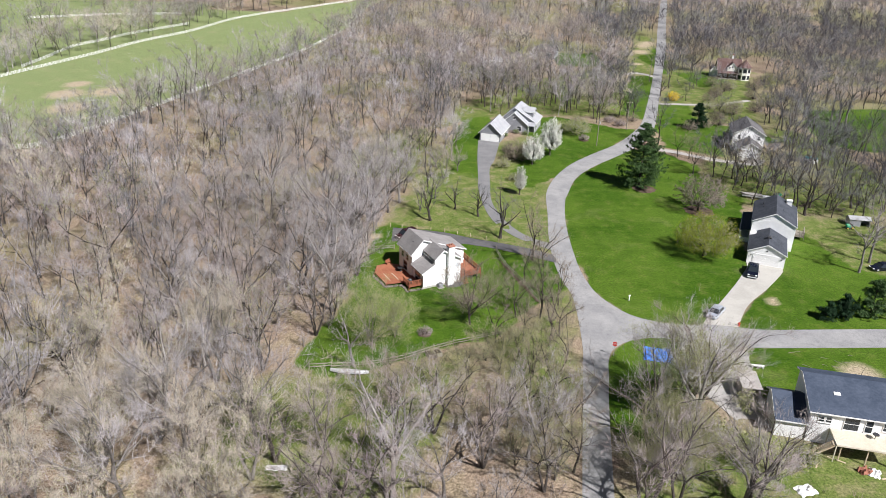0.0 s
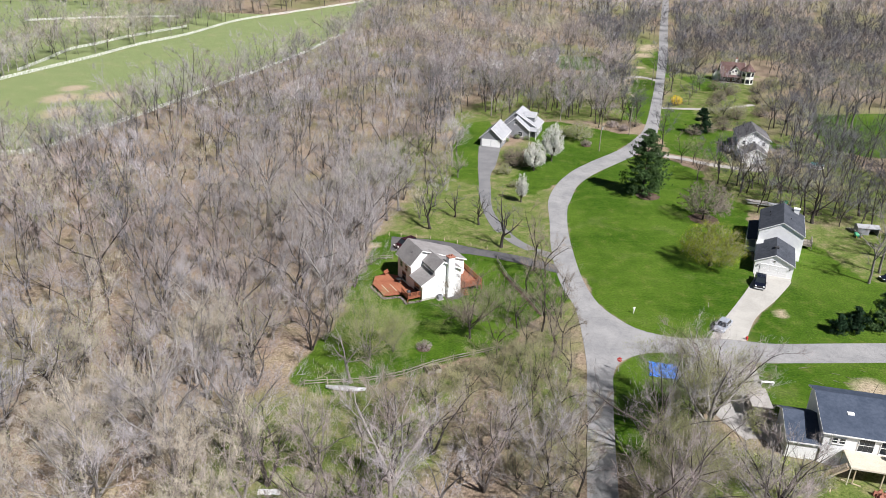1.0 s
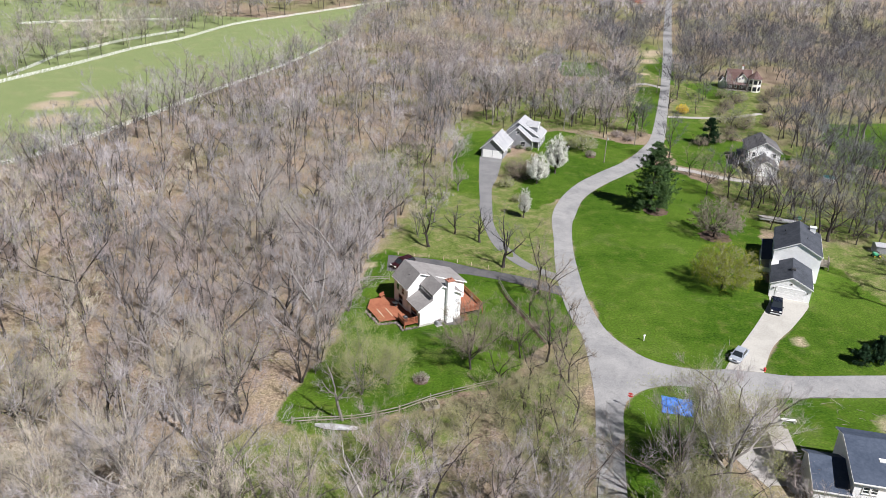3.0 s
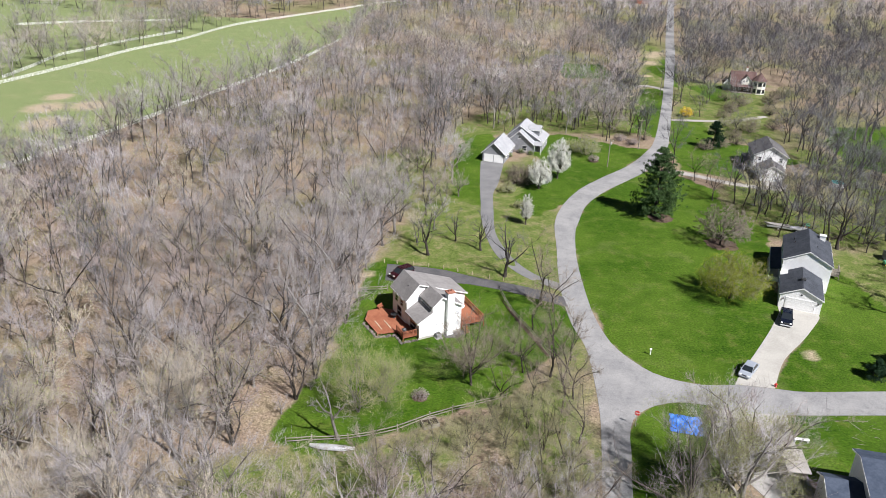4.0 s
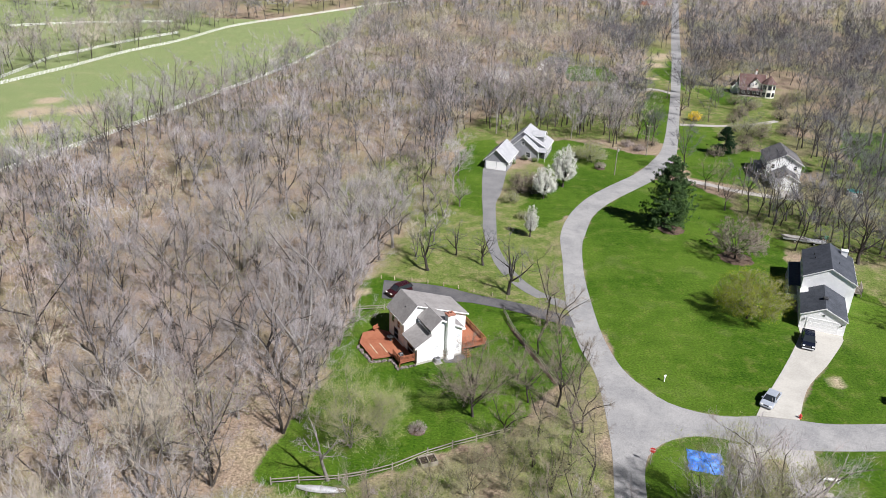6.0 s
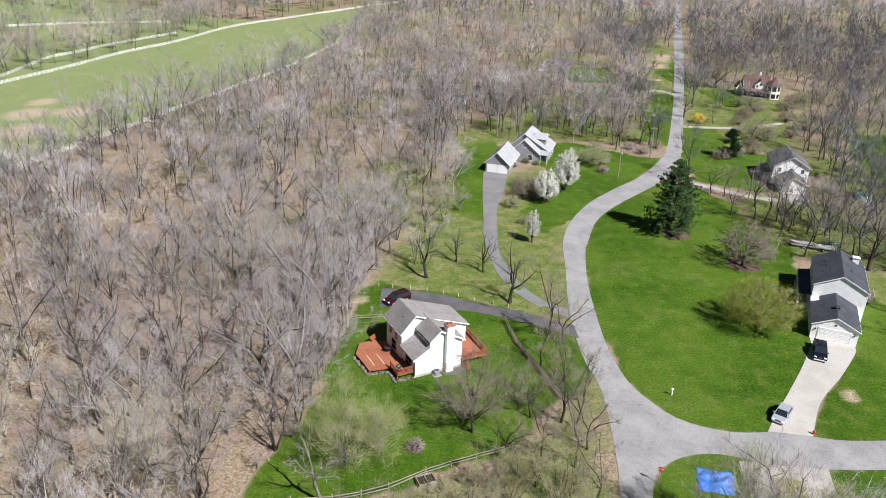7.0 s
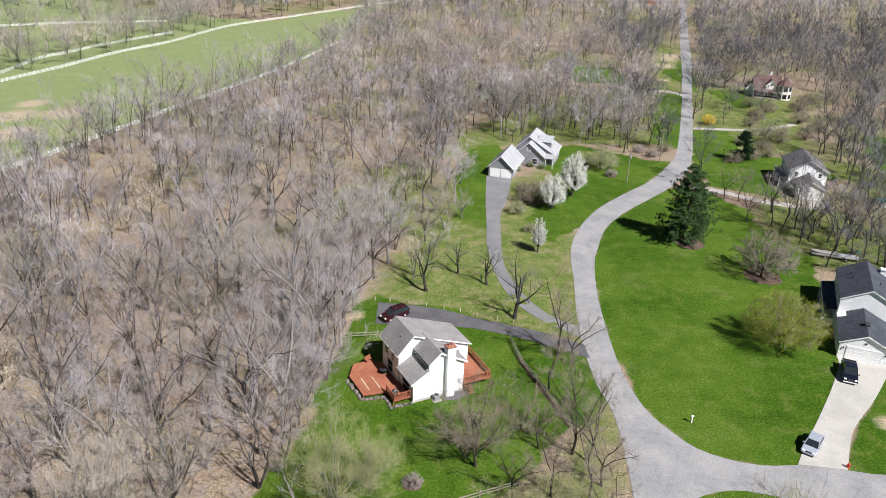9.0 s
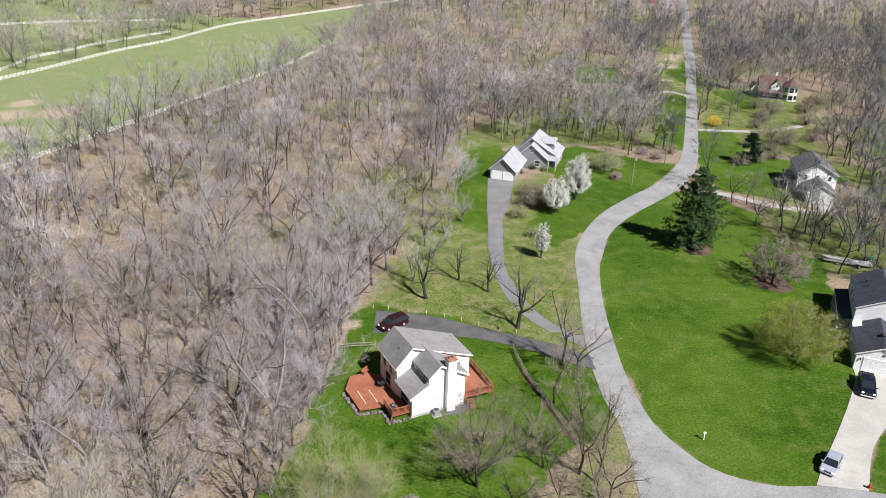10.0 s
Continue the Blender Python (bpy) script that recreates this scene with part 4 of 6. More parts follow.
def blue_house():
    h = thing("house", "blue-grey house half hidden among bare trees", "house", frame_at(27, 316, 0.96, -0.28))
    gable(h, 0, 8, 0, 8, 3.0, 4, 6.0, 3.0, GREY_SIDING, ROOF_GREY, 0.4, True)
    gable(h, -4.5, 0.0, 1, 8, 2.6, -2.3, 4.6, 2.6, WHITE_SIDING, ROOF_GREY, 0.3)
    for x in (1.6, 4, 6.4):
        window(h, x, 0, 1.0, 1.1, 1.3)
    g = thing("shed", "long low white shed in the woods", "shed", frame_at(2.5, 291, 0.98, 0.2))
    gable(g, 0, 4, 0, 7, 2.2, 2, 3.2, 2.2, WHITE_SIDING, ROOF_PALE, 0.25, True)
    b = thing("house", "long dark barn with a red-brown roof far down the lane", "barn", frame_at(128, 660, 0.98, 0.1))
    gable(b, 0, 12, 0, 24, 3.5, 6, 7, 3.5, BRICK_RED, ROOF_BROWN, 0.4, True)
    o = thing("shed", "small grey lean-to shelter with flat roof", "shed", frame_at(40.1, 35.6, 0.94, -0.05))
    part("wall", Kit().box(0.1, 2.4, 3.6, 3.7, 0, 2.2).box(0.1, 0.2, 0.2, 3.6, 0, 2.2).box(2.3, 2.4, 0.2, 3.6, 0, 2.2), OLD_WOOD, o)
    part("roof", Kit().slab([(-0.1, -0.1, 2.25), (2.7, -0.1, 2.25), (2.7, 4.1, 2.55), (-0.1, 4.1, 2.55)], 0.12), GRAVEL, o)


blue_house()


# ---- trees ----
def cone_tube(v, t, a, b, r0, r1, n):
    """Appends one tapered limb from a to b to the lists of vertices and triangles."""
    d = b - a
    length = math.sqrt(d @ d) + 1e-9
    d = d / length
    s = np.cross(d, (0.0, 0.0, 1.0) if abs(d[2]) < 0.9 else (1.0, 0.0, 0.0))
    s /= math.sqrt(s @ s)
    c = np.cross(d, s)
    k = len(v)
    if n == 1:
        v.extend((a - r0 * s, a + r0 * c, b))
        t.append((k, k + 1, k + 2))
        return
    for i in range(n):
        w = 6.28318 * i / n
        v.append(a + r0 * (math.cos(w) * s + math.sin(w) * c))
    if r1 <= 0:
        v.append(b)
        t.extend((k + i, k + (i + 1) % n, k + n) for i in range(n))
    else:
        for i in range(n):
            w = 6.28318 * i / n
            v.append(b + r1 * (math.cos(w) * s + math.sin(w) * c))
        for i in range(n):
            j = (i + 1) % n
            t.append((k + i, k + j, k + n + j))
            t.append((k + i, k + n + j, k + n + i))


def turned(rng, d, angle):
    """A direction that leans off d by about that many radians, to a random side."""
    s = rng.normal(size=3)
    s -= (s @ d) * d
    s /= math.sqrt(s @ s) + 1e-9
    return math.cos(angle) * d + math.sin(angle) * s


def slivers(rng, base, way, length, width, out=None, loose=0.34):
    """Single fine twigs: one thin triangle each, from base along way; out is the side of the crown that each lies on."""
    n = len(base)
    side = np.cross(way, rng.normal(size=(n, 3)) * loose + out if out is not None else rng.normal(size=(n, 3)))
    side *= (width / (np.linalg.norm(side, axis=1) + 1e-9))[:, None]
    v = np.stack([base - side, base + side, base + way * length[:, None]], 1).reshape(-1, 3)
    return v, np.arange(3 * n).reshape(-1, 3)


def limb_path(rng, start, way, length, n, rise, wander):
    """A crooked limb of n pieces that leaves start along way and turns upwards by rise."""
    pts, p, d = [start], start, way / math.sqrt(way @ way)
    for i in range(n):
        d = d + rng.normal(size=3) * wander + np.array([0, 0, rise / n])
        d = d / math.sqrt(d @ d)
        p = p + d * length / n
        pts.append(p)
    return pts


def along(pts, s):
    """The point at share s of a path, and the path's direction there."""
    f = min(max(s, 0.0), 0.999) * (len(pts) - 1)
    i = int(f)
    d = pts[i + 1] - pts[i]
    return pts[i] + (f - i) * d, d / (math.sqrt(d @ d) + 1e-9)


def bare_tree(seed, h=15.0, spread=0.34, leaders=4, limbs=6, subs=5, twigs=14, haze=1150, clear=0.3, r=0.27, stems=1, twig_r=0.0105, sides=5, lean=0.05, twig_len=1.25, tilt=(0, 0), rise=0.5, wander=0.19):
    """A forked tree: stems, crooked leaders, rising limbs, side branches and clustered fine twigs, as two lists of triangles; also the twigs' tips. spread: the crown's radius over the height."""
    rng = np.random.default_rng(seed)
    v, t, cv, ct, bases, ways, outs = [], [], [], [], [], [], []
    wide = h * spread
    boughs = []
    for stem in range(stems):
        way = np.array([rng.normal() * lean + tilt[0], rng.normal() * lean + tilt[1], 1.0])
        turn = 6.283 * (stem + rng.uniform(0, 0.6)) / stems
        if stems > 1:
            way += np.array([math.cos(turn), math.sin(turn), 0]) * rng.uniform(0.18, 0.4)
        rs = r * (1.0 if stems == 1 else 0.72)
        bole = limb_path(rng, np.array([0.0, 0.0, -0.15]), way, h * clear * rng.uniform(0.9, 1.15), 3, 0.15, 0.07)
        for i in range(3):
            cone_tube(v, t, bole[i], bole[i + 1], rs * (1.3, 0.95, 0.88)[i], rs * (0.95, 0.88, 0.8)[i], sides)
        count = max(2, leaders - (stems > 1))
        for j in range(count):
            w = turn + 6.283 * (j + rng.uniform(-0.3, 0.3)) / count
            lean_out = rng.uniform(0.05, 0.3) if j == 0 else rng.uniform(0.45, 0.95)
            way = np.array([math.cos(w) * lean_out, math.sin(w) * lean_out, 1.0]) + np.array([tilt[0], tilt[1], 0])
            size = h * (1 - clear) * rng.uniform(0.82, 1.06) * (1 if j == 0 else 0.9)
            n = 5 if sides > 4 else 3
            path = limb_path(rng, bole[-1] if j < 2 else along(bole, rng.uniform(0.7, 0.98))[0], way, size, n, 0.35, wander)
            r0 = rs * rng.uniform(0.5, 0.72)
            rad = [r0 * (1 - 0.8 * (i / n) ** 0.9) for i in range(n + 1)]
            for i in range(n):
                cone_tube(v, t, path[i], path[i + 1], rad[i], rad[i + 1] if i < n - 1 else 0.0, max(3, sides - 1))
            for m in range(limbs):
                s = 0.12 + 0.8 * (m + rng.uniform()) / limbs
                p, d = along(path, s)
                ww = w + m * 2.4 + rng.uniform(-0.6, 0.6)
                side = np.array([math.cos(ww), math.sin(ww), 0.0]) + 0.45 * np.array([math.cos(w), math.sin(w), 0.0])
                boughs.append((p, side * rng.uniform(0.7, 1.0) + d * rng.uniform(0.25, 0.8), wide * rng.uniform(0.5, 1.0) * (1.05 - 0.5 * s), r0 * (1 - 0.75 * s) * 0.6))
        for m in range(2 if limbs > 3 else 0):
            p, d = along(bole, rng.uniform(0.55, 0.95))
            ww = rng.uniform(0, 6.283)
            boughs.append((p, np.array([math.cos(ww), math.sin(ww), 0.45]), wide * rng.uniform(0.4, 0.8), rs * 0.25))
    fine = []
    for p, way, size, rb in boughs:
        n = 3 if sides > 4 else 2
        path = limb_path(rng, p, way, size, n, rise, wander * 1.3)
        rb = max(rb, 0.03)
        for i in range(n):
            cone_tube(*((v, t) if i < 1 or sides > 4 else (cv, ct)), path[i], path[i + 1], rb * (1 - 0.9 * i / n), rb * (1 - 0.9 * (i + 1) / n) if i < n - 1 else 0.0, 3)
        for m in range(subs):
            q, d = along(path, rng.uniform(0.2, 1.0))
            d = turned(rng, d, rng.uniform(0.35, 0.95))
            d[2] += 0.3
            sub = limb_path(rng, q, d, size * rng.uniform(0.28, 0.55), 2, 0.4, 0.2)
            rr = max(rb * 0.34, 0.018)
            if sides > 3:
                cone_tube(cv, ct, sub[0], sub[2], rr, 0, 3)
            fine.append(sub)
        if not subs:
            fine.append(path)
    mid = np.array([0, 0, h * (0.35 + 0.5 * clear)])
    pick = np.concatenate([np.repeat(np.arange(len(fine)), twigs), rng.integers(0, len(fine), haze)])
    a, b = np.array([f[0] for f in fine])[pick], np.array([f[-1] for f in fine])[pick]
    s = rng.uniform(0.1, 1.08, (len(pick), 1))
    bases = a + (b - a) * s
    bases[len(pick) - haze:] += rng.normal(size=(haze, 3)) * 0.07 * wide
    d = (b - a) / (np.linalg.norm(b - a, axis=1, keepdims=True) + 1e-9)
    ways = d + rng.normal(size=bases.shape) * 0.75 + (0, 0, 0.25)
    ways /= np.linalg.norm(ways, axis=1, keepdims=True)
    outs = (bases - mid) / (wide, wide, h * 0.5) * 0.7 + (0, 0, 0.6)
    length = rng.uniform(0.3, 1.0, len(bases)) * (h / 15) ** 0.6 * twig_len
    sv, st = slivers(rng, bases, ways, length, twig_r * rng.uniform(0.7, 1.2, len(bases)), outs, 0.34 if sides > 4 else 0.2)
    k = len(cv)
    crown = (np.concatenate([np.array(cv).reshape(-1, 3), sv]), np.concatenate([np.array(ct, int).reshape(-1, 3), st + k]))
    return (np.array(v), np.array(t)), crown, bases + ways * length[:, None]


def leaves(rng, tips, count, size, spread=0.4, flat=0.5):
    """Small single leaves or blossom clumps round the tips: folded diamonds of two triangles."""
    at = tips[rng.integers(0, len(tips), count)] + rng.normal(size=(count, 3)) * spread * 0.5
    a = rng.normal(size=(count, 3))
    a /= np.linalg.norm(a, axis=1, keepdims=True)
    b = np.cross(a, rng.normal(size=(count, 3)))
    b /= np.linalg.norm(b, axis=1, keepdims=True)
    c = np.cross(a, b)
    s = size * rng.uniform(0.6, 1.3, (count, 1))
    v = np.stack([at - a * s, at + b * s * flat + c * s * 0.2, at + a * s, at - b * s * flat + c * s * 0.2], 1).reshape(-1, 3)
    k = 4 * np.arange(count)[:, None]
    t = np.concatenate([k + [0, 1, 2], k + [0, 2, 3]], 1).reshape(-1, 3)
    return v, t


class Species:
    """One grown tree, whose meshes many trees share."""

    def __init__(self, trunk, crown, bark, twig, leafage=None, leaf=None):
        self.trunk = tri_mesh("trunk", *trunk, bark)
        self.crown = tri_mesh("crown", *crown, twig)
        self.leafage = tri_mesh("foliage", *leafage, leaf) if leafage is not None else None

    def plant(self, x, y, label, turn=0.0, scale=1.0, name="tree", category="tree", group="", wide=1.0):
        ob = thing(name, label, category, pose(x, y, 0, 0, 0, turn) @ Matrix.Diagonal((scale * wide, scale * wide, scale, 1)), group)
        part("trunk", self.trunk, None, ob)
        part("crown", self.crown, None, ob)
        if self.leafage:
            part("foliage", self.leafage, None, ob)
        return ob


def species(seed, bark=None, twig=None, leaf=None, count=0, size=0.2, loose=0.4, **k):
    trunk, crown, tips = bare_tree(seed, **k)
    rng = np.random.default_rng(seed + 900)
    return Species(trunk, crown, bark or BARK, twig or TWIG, leaves(rng, tips, count, size, loose) if count else None, leaf)


# woodland: the plan's free land
KEPT_CLEAR = [(-22, 5, 55, 95), (-6, 24, 160, 196), (72, 92, 150, 182), (100, 122, 274, 298), (20, 40, 308, 328), (36, 70, 18, 52), (50, 76, 80, 112), (0, 12, 286, 298), (124, 158, 650, 680), (72, 88, 138, 160), (92, 126, 262, 300), (74, 92, 78, 112)]


def open_land(x, y, margin=1.5):
    """True where no lawn, paving, field or house keeps trees away."""
    free = np.ones(x.shape, bool)
    for p in (*LAWNS.values(), PASTURE):
        free &= inside(p, x, y) < -margin
    for p in (DRIVE_WHITE, DRIVE_GREY, DRIVE_HOME, DRIVE_SOUTH, DRIVE_D, DRIVE_C, DRIVE_E):
        free &= inside(p[::2], x, y) < -2.2
    free &= inside(ROAD[::3], x, y) < -2.0
    for a, b, c, d in KEPT_CLEAR:
        free &= ~((a < x) & (x < b) & (c < y) & (y < d))
    return free


def thinned(x, y):
    """The share of sites that carry a tree."""
    share = np.where(wobble(x, y, 11, 2) > -0.15, 0.94, 0.55)
    for where, value in (((x > 86) & (y < 112), 0.55), ((x > 20) & (y < 60), 0.35), ((x > 6) & (x < 20) & (y > 90) & (y < 125), 0.0), 
                         ((x > 94) & (x < 124) & (y > 222) & (y < 282), 0.14), ((np.abs(x - 0.338 * (y + 45)) < 13) & (y > 192) & (y < 290), 0.06), ((x > 14) & (x < 40) & (y > 272) & (y < 310), 0.6), ((x > 66) & (x < 92) & (y > 118) & (y < 150), 0.75), ((x > 3) & (x < 19) & (y > 44) & (y < 90), 0.0), (inside(FIELD_FAR, x, y) > 0, np.where(x > -197, 0.8, 0.22)), (inside(MEADOWS["road_bank"], x, y) > 0, 0.5), (inside(MEADOWS["south"], x, y) > 0, np.where(x > -6, 0.9, np.where((x > -25) & (y > 20), 0.0, 0.85))), ((x > -7) & (x < 15) & (y > 29) & (y < 47), 0.12),
                         (inside(MEADOWS["between"], x, y) > -1, 0.0), (inside(MEADOWS["grey_front"], x, y) > -1, 0.0), (inside(MEADOWS["bank"], x, y) > 0, 0.0), ((x > 37) & (x < 90) & (y < 40), 0.0)):
        share = np.where(where, value, share)
    return share


def sites(x0, x1, y0, y1, step, seed):
    rng = np.random.default_rng(seed)
    gx, gy = np.meshgrid(np.arange(x0, x1, step), np.arange(y0, y1, step))
    x, y = gx.ravel() + rng.uniform(0, step, gx.size), gy.ravel() + rng.uniform(0, step, gx.size)
    keep = (np.abs(x) < 38 + 0.66 * (y + 56)) & (rng.uniform(size=x.size) < thinned(x, y)) & open_land(x, y)
    return list(zip(x[keep].tolist(), y[keep].tolist()))


WOOD = [species(11, h=15, spread=0.38), species(12, h=17, spread=0.34, clear=0.34, bark=PALE_BARK, twig=LILAC_TWIG), species(13, h=14, spread=0.38, stems=2, limbs=5, twig=TWIG),
        species(14, h=16, spread=0.37, clear=0.32, twig=LILAC_TWIG, bark=GREY_BARK, leaders=5), species(15, h=11, spread=0.44, clear=0.2, twig=ROSY_TWIG, bark=GREY_BARK), species(16, h=18, spread=0.32, clear=0.38, bark=PALE_BARK, r=0.22),
        species(17, h=14, spread=0.38, twig=ROSY_TWIG, stems=3, limbs=4, leaders=3), species(18, h=13, spread=0.4, leaf=BUDS, count=1500, size=0.07),
        species(19, h=13, spread=0.42, twig=TAN_TWIG, stems=2, limbs=5, bark=GREY_BARK, haze=2300), species(20, h=12, spread=0.42, twig=TAN_TWIG, leaf=PALE_BUDS, count=900, size=0.06, stems=3, limbs=4, bark=GREY_BARK, haze=2300)]
WOOD_LABELS = ["bare grey woodland tree over leaf litter", "bare pale-barked woodland tree with a clear stem", "twin-stemmed bare woodland tree", "bare straight-stemmed woodland tree",
               "small bare woodland tree with rosy twigs", "tall pale-barked bare woodland tree", "many-stemmed bare tree with rosy twigs", "woodland tree with fresh yellow-green buds",
               "twin-stemmed bare tree with pale tan twigs", "many-stemmed tan-twigged tree with pale green buds"]
rng = np.random.default_rng(5)
near, rest = [], []
for x, y in sites(-125, 90, 2, 118, 5.9, 21):
    (near if -56 < x < 24 and len(near) < 230 or 20 < x < 62 and y < 62 else rest).append((x, y))
rest += sites(-66, -50, 3, 46, 8.0, 33)
for x, y in near:
    brown = y < 42 and x > -12
    i = int(rng.choice(len(WOOD), p=[0.2, 0.04, 0.2, 0.12, 0.16, 0.04, 0.16, 0.08, 0.0, 0.0] if brown else [0.06, 0.05, 0.04, 0.1, 0.09, 0.03, 0.07, 0.08, 0.28, 0.2] if y < 42 else [0.2, 0.12, 0.14, 0.17, 0.13, 0.08, 0.1, 0.03, 0.03, 0.0]))
    WOOD[i].plant(x, y, WOOD_LABELS[i], rng.uniform(0, 360), rng.uniform(0.6, 1.34), "tree", "tree", "bare woodland trees")

for i, (x, y) in enumerate([(-21.5, 57), (-21.6, 62.5), (-20.6, 68.6), (-21.4, 73.5), (-20.4, 78), (-21.0, 84), (-20.6, 90.5), (-22, 52), (-23.6, 46.5), (-21.6, 96), (-19, 101.5), (-17.2, 108), (-16.8, 115)]):
    WOOD[(0, 3, 2, 6, 1)[i % 5]].plant(x, y, WOOD_LABELS[(0, 3, 2, 6, 1)[i % 5]], 77 * i, 0.7 + 0.08 * (i * 7 % 6), "tree", "tree", "bare woodland trees")
for i, (x, y) in enumerate([(-9, 112), (-11.4, 120), (-8, 127), (-10.5, 136), (-6.5, 143), (-9, 150), (-6, 157), (-12, 104), (-4.6, 134), (-7, 165)]):
    WOOD[(3, 0, 8, 4, 1)[i % 5]].plant(x, y, WOOD_LABELS[(3, 0, 8, 4, 1)[i % 5]], 61 * i, 0.55 + 0.07 * (i * 7 % 6), "tree", "tree", "bare woodland trees")
for i, (x, y) in enumerate([(-47, 7), (-41.5, 11.5), (-36, 6), (-31, 12), (-26.5, 7.5), (-44, 15), (-52, 12), (-33.5, 17), (-24, 13), (-38.5, 3), (-56, 6), (-29, 2.5)]):
    WOOD[(8, 9, 3, 8, 9)[i % 5]].plant(x, y, WOOD_LABELS[(8, 9, 3, 8, 9)[i % 5]], 83 * i, 0.8 + 0.07 * (i * 5 % 6), "tree", "tree", "bare woodland trees")
for i, y in enumerate((54.5, 59.6, 65.2, 70.8, 76, 81.3, 87, 93.4, 49, 43)):
    WOOD[4].plant(-19.6 - 0.9 * (i * 3 % 4) - (2.4 if y < 56 else 0), y, "rosy-twigged sapling at the wood's edge", 51 * i, 0.3 + 0.05 * (i * 5 % 4), "tree", "tree", "saplings at the wood's edge")


def woodland(name, places, stock, label, seed, lo=0.65, hi=1.3, shade=0.0):
    """Many trees of a wood as one mesh, from a stock of (trunk, crown) triangles; trunks and twigs keep their own material."""
    rng = np.random.default_rng(seed)
    vs, ts, slots, tones, base = [], [], [], [], 0
    for x, y in places:
        parts = stock[rng.integers(len(stock))]
        w, s, tone = rng.uniform(0, 6.283), rng.uniform(lo, hi), rng.uniform(-0.3, 0.3) - shade
        turn = np.array([[math.cos(w), math.sin(w), 0], [-math.sin(w), math.cos(w), 0], [0, 0, 1]]) * s
        for slot, (v, t) in parts:
            vs.append(v @ turn + (x, y, 0))
            ts.append(t + base)
            slots.append(np.full(len(t), slot, np.int32))
            tones.append(np.full(len(v), tone, np.float32))
            base += len(v)
    me = tri_mesh(name, np.concatenate(vs), np.concatenate(ts), BARK)
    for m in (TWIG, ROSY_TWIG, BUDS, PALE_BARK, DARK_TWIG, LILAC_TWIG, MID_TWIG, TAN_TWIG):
        me.materials.append(m)
    me.polygons.foreach_set("material_index", np.concatenate(slots))
    me.attributes.new("tone", "FLOAT", "POINT").data.foreach_set("value", np.concatenate(tones))
    return tagged(new(name, me), label, "woodland", kind="stuff")


def stock_tree(seed, twig_slot, bark_slot=0, buds=0, **k):
    trunk, crown, tips = bare_tree(seed, **k)
    out = [(bark_slot, trunk), (twig_slot, crown)]
    if buds:
        out.append((3, leaves(np.random.default_rng(seed), tips, buds, 0.12, 0.5)))
    return out


MID_FORM = dict(leaders=4, limbs=4, subs=3, twigs=7, haze=420, twig_r=0.027, twig_len=1.8, sides=4, r=0.17, rise=0.4)
MID = [stock_tree(31, 1, h=15, spread=0.38, **MID_FORM), stock_tree(32, 6, 4, h=18, spread=0.35, clear=0.36, **MID_FORM), stock_tree(33, 2, h=13, spread=0.42, **MID_FORM), stock_tree(34, 6, h=17, spread=0.36, **MID_FORM),
       stock_tree(35, 7, h=12, spread=0.42, **MID_FORM), stock_tree(36, 1, 0, 420, h=13, spread=0.42, **MID_FORM), stock_tree(37, 2, h=17, spread=0.36, **MID_FORM), stock_tree(38, 7, h=15, spread=0.40, **MID_FORM), stock_tree(39, 8, 0, 200, h=12, spread=0.42, **MID_FORM)]
FAR_FORM = dict(leaders=4, limbs=4, subs=0, twigs=0, haze=400, twig_r=0.062, twig_len=2.6, sides=3, r=0.14, rise=0.5)
FAR = [stock_tree(41, 1, h=15, spread=0.52, **FAR_FORM), stock_tree(42, 2, h=14, spread=0.56, **FAR_FORM), stock_tree(43, 6, 4, h=18, spread=0.50, **FAR_FORM),
       stock_tree(44, 8, 0, 200, h=14, spread=0.56, **FAR_FORM), stock_tree(45, 7, h=17, spread=0.52, **FAR_FORM), stock_tree(40, 8, 0, 120, h=13, spread=0.56, **FAR_FORM)]
LAST_FORM = dict(leaders=3, limbs=2, subs=0, twigs=0, haze=160, twig_r=0.13, twig_len=4.2, sides=3, r=0.2, rise=0.5)
LAST = [stock_tree(46, 1, h=17, spread=0.46, **LAST_FORM), stock_tree(47, 7, h=16, spread=0.48, **LAST_FORM), stock_tree(48, 6, h=18, spread=0.44, **LAST_FORM), stock_tree(49, 1, 0, 40, h=16, spread=0.46, **LAST_FORM)]


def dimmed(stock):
    """The same trees with darker twigs and bark, painting in their backlit shade."""
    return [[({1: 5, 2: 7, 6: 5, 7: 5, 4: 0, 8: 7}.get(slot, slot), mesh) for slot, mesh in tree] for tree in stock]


mid = rest + sites(-195, 50, 118, 250, 6.9, 22) + sites(-22, 62, 196, 262, 8.0, 35) + sites(62, 120, 112, 176, 12.0, 36) + sites(50, 165, 100, 250, 6.3, 27)
hedge = [p for p in mid if p[0] < -140]
# Paler bark and twigs put distance haze into these trees' colour.
woodland("woodland", hedge, [[({0: 4, 1: 6, 7: 6, 2: 1}.get(slot, slot), mesh) for slot, mesh in tree] for tree in MID], "pale bare trees, lightened further for haze, along the pasture's far fence", 56, 0.6, 1.2)
woodland("woodland", [p for p in mid if -140 <= p[0] < 50], MID, "grey and rosy bare woods with a few budding trees", 51, 0.6, 1.3)
woodland("woodland", [p for p in mid if p[0] >= 50], dimmed(MID), "bare woods tinted dark for backlight, with a few budding trees", 55, 0.6, 1.3)
far = sites(-260, 60, 250, 440, 9.9, 23) + sites(60, 330, 250, 440, 9.0, 28)
woodland("woodland", [p for p in far if p[0] < 60], FAR, "far bare grey-brown woods", 52, shade=0.1)
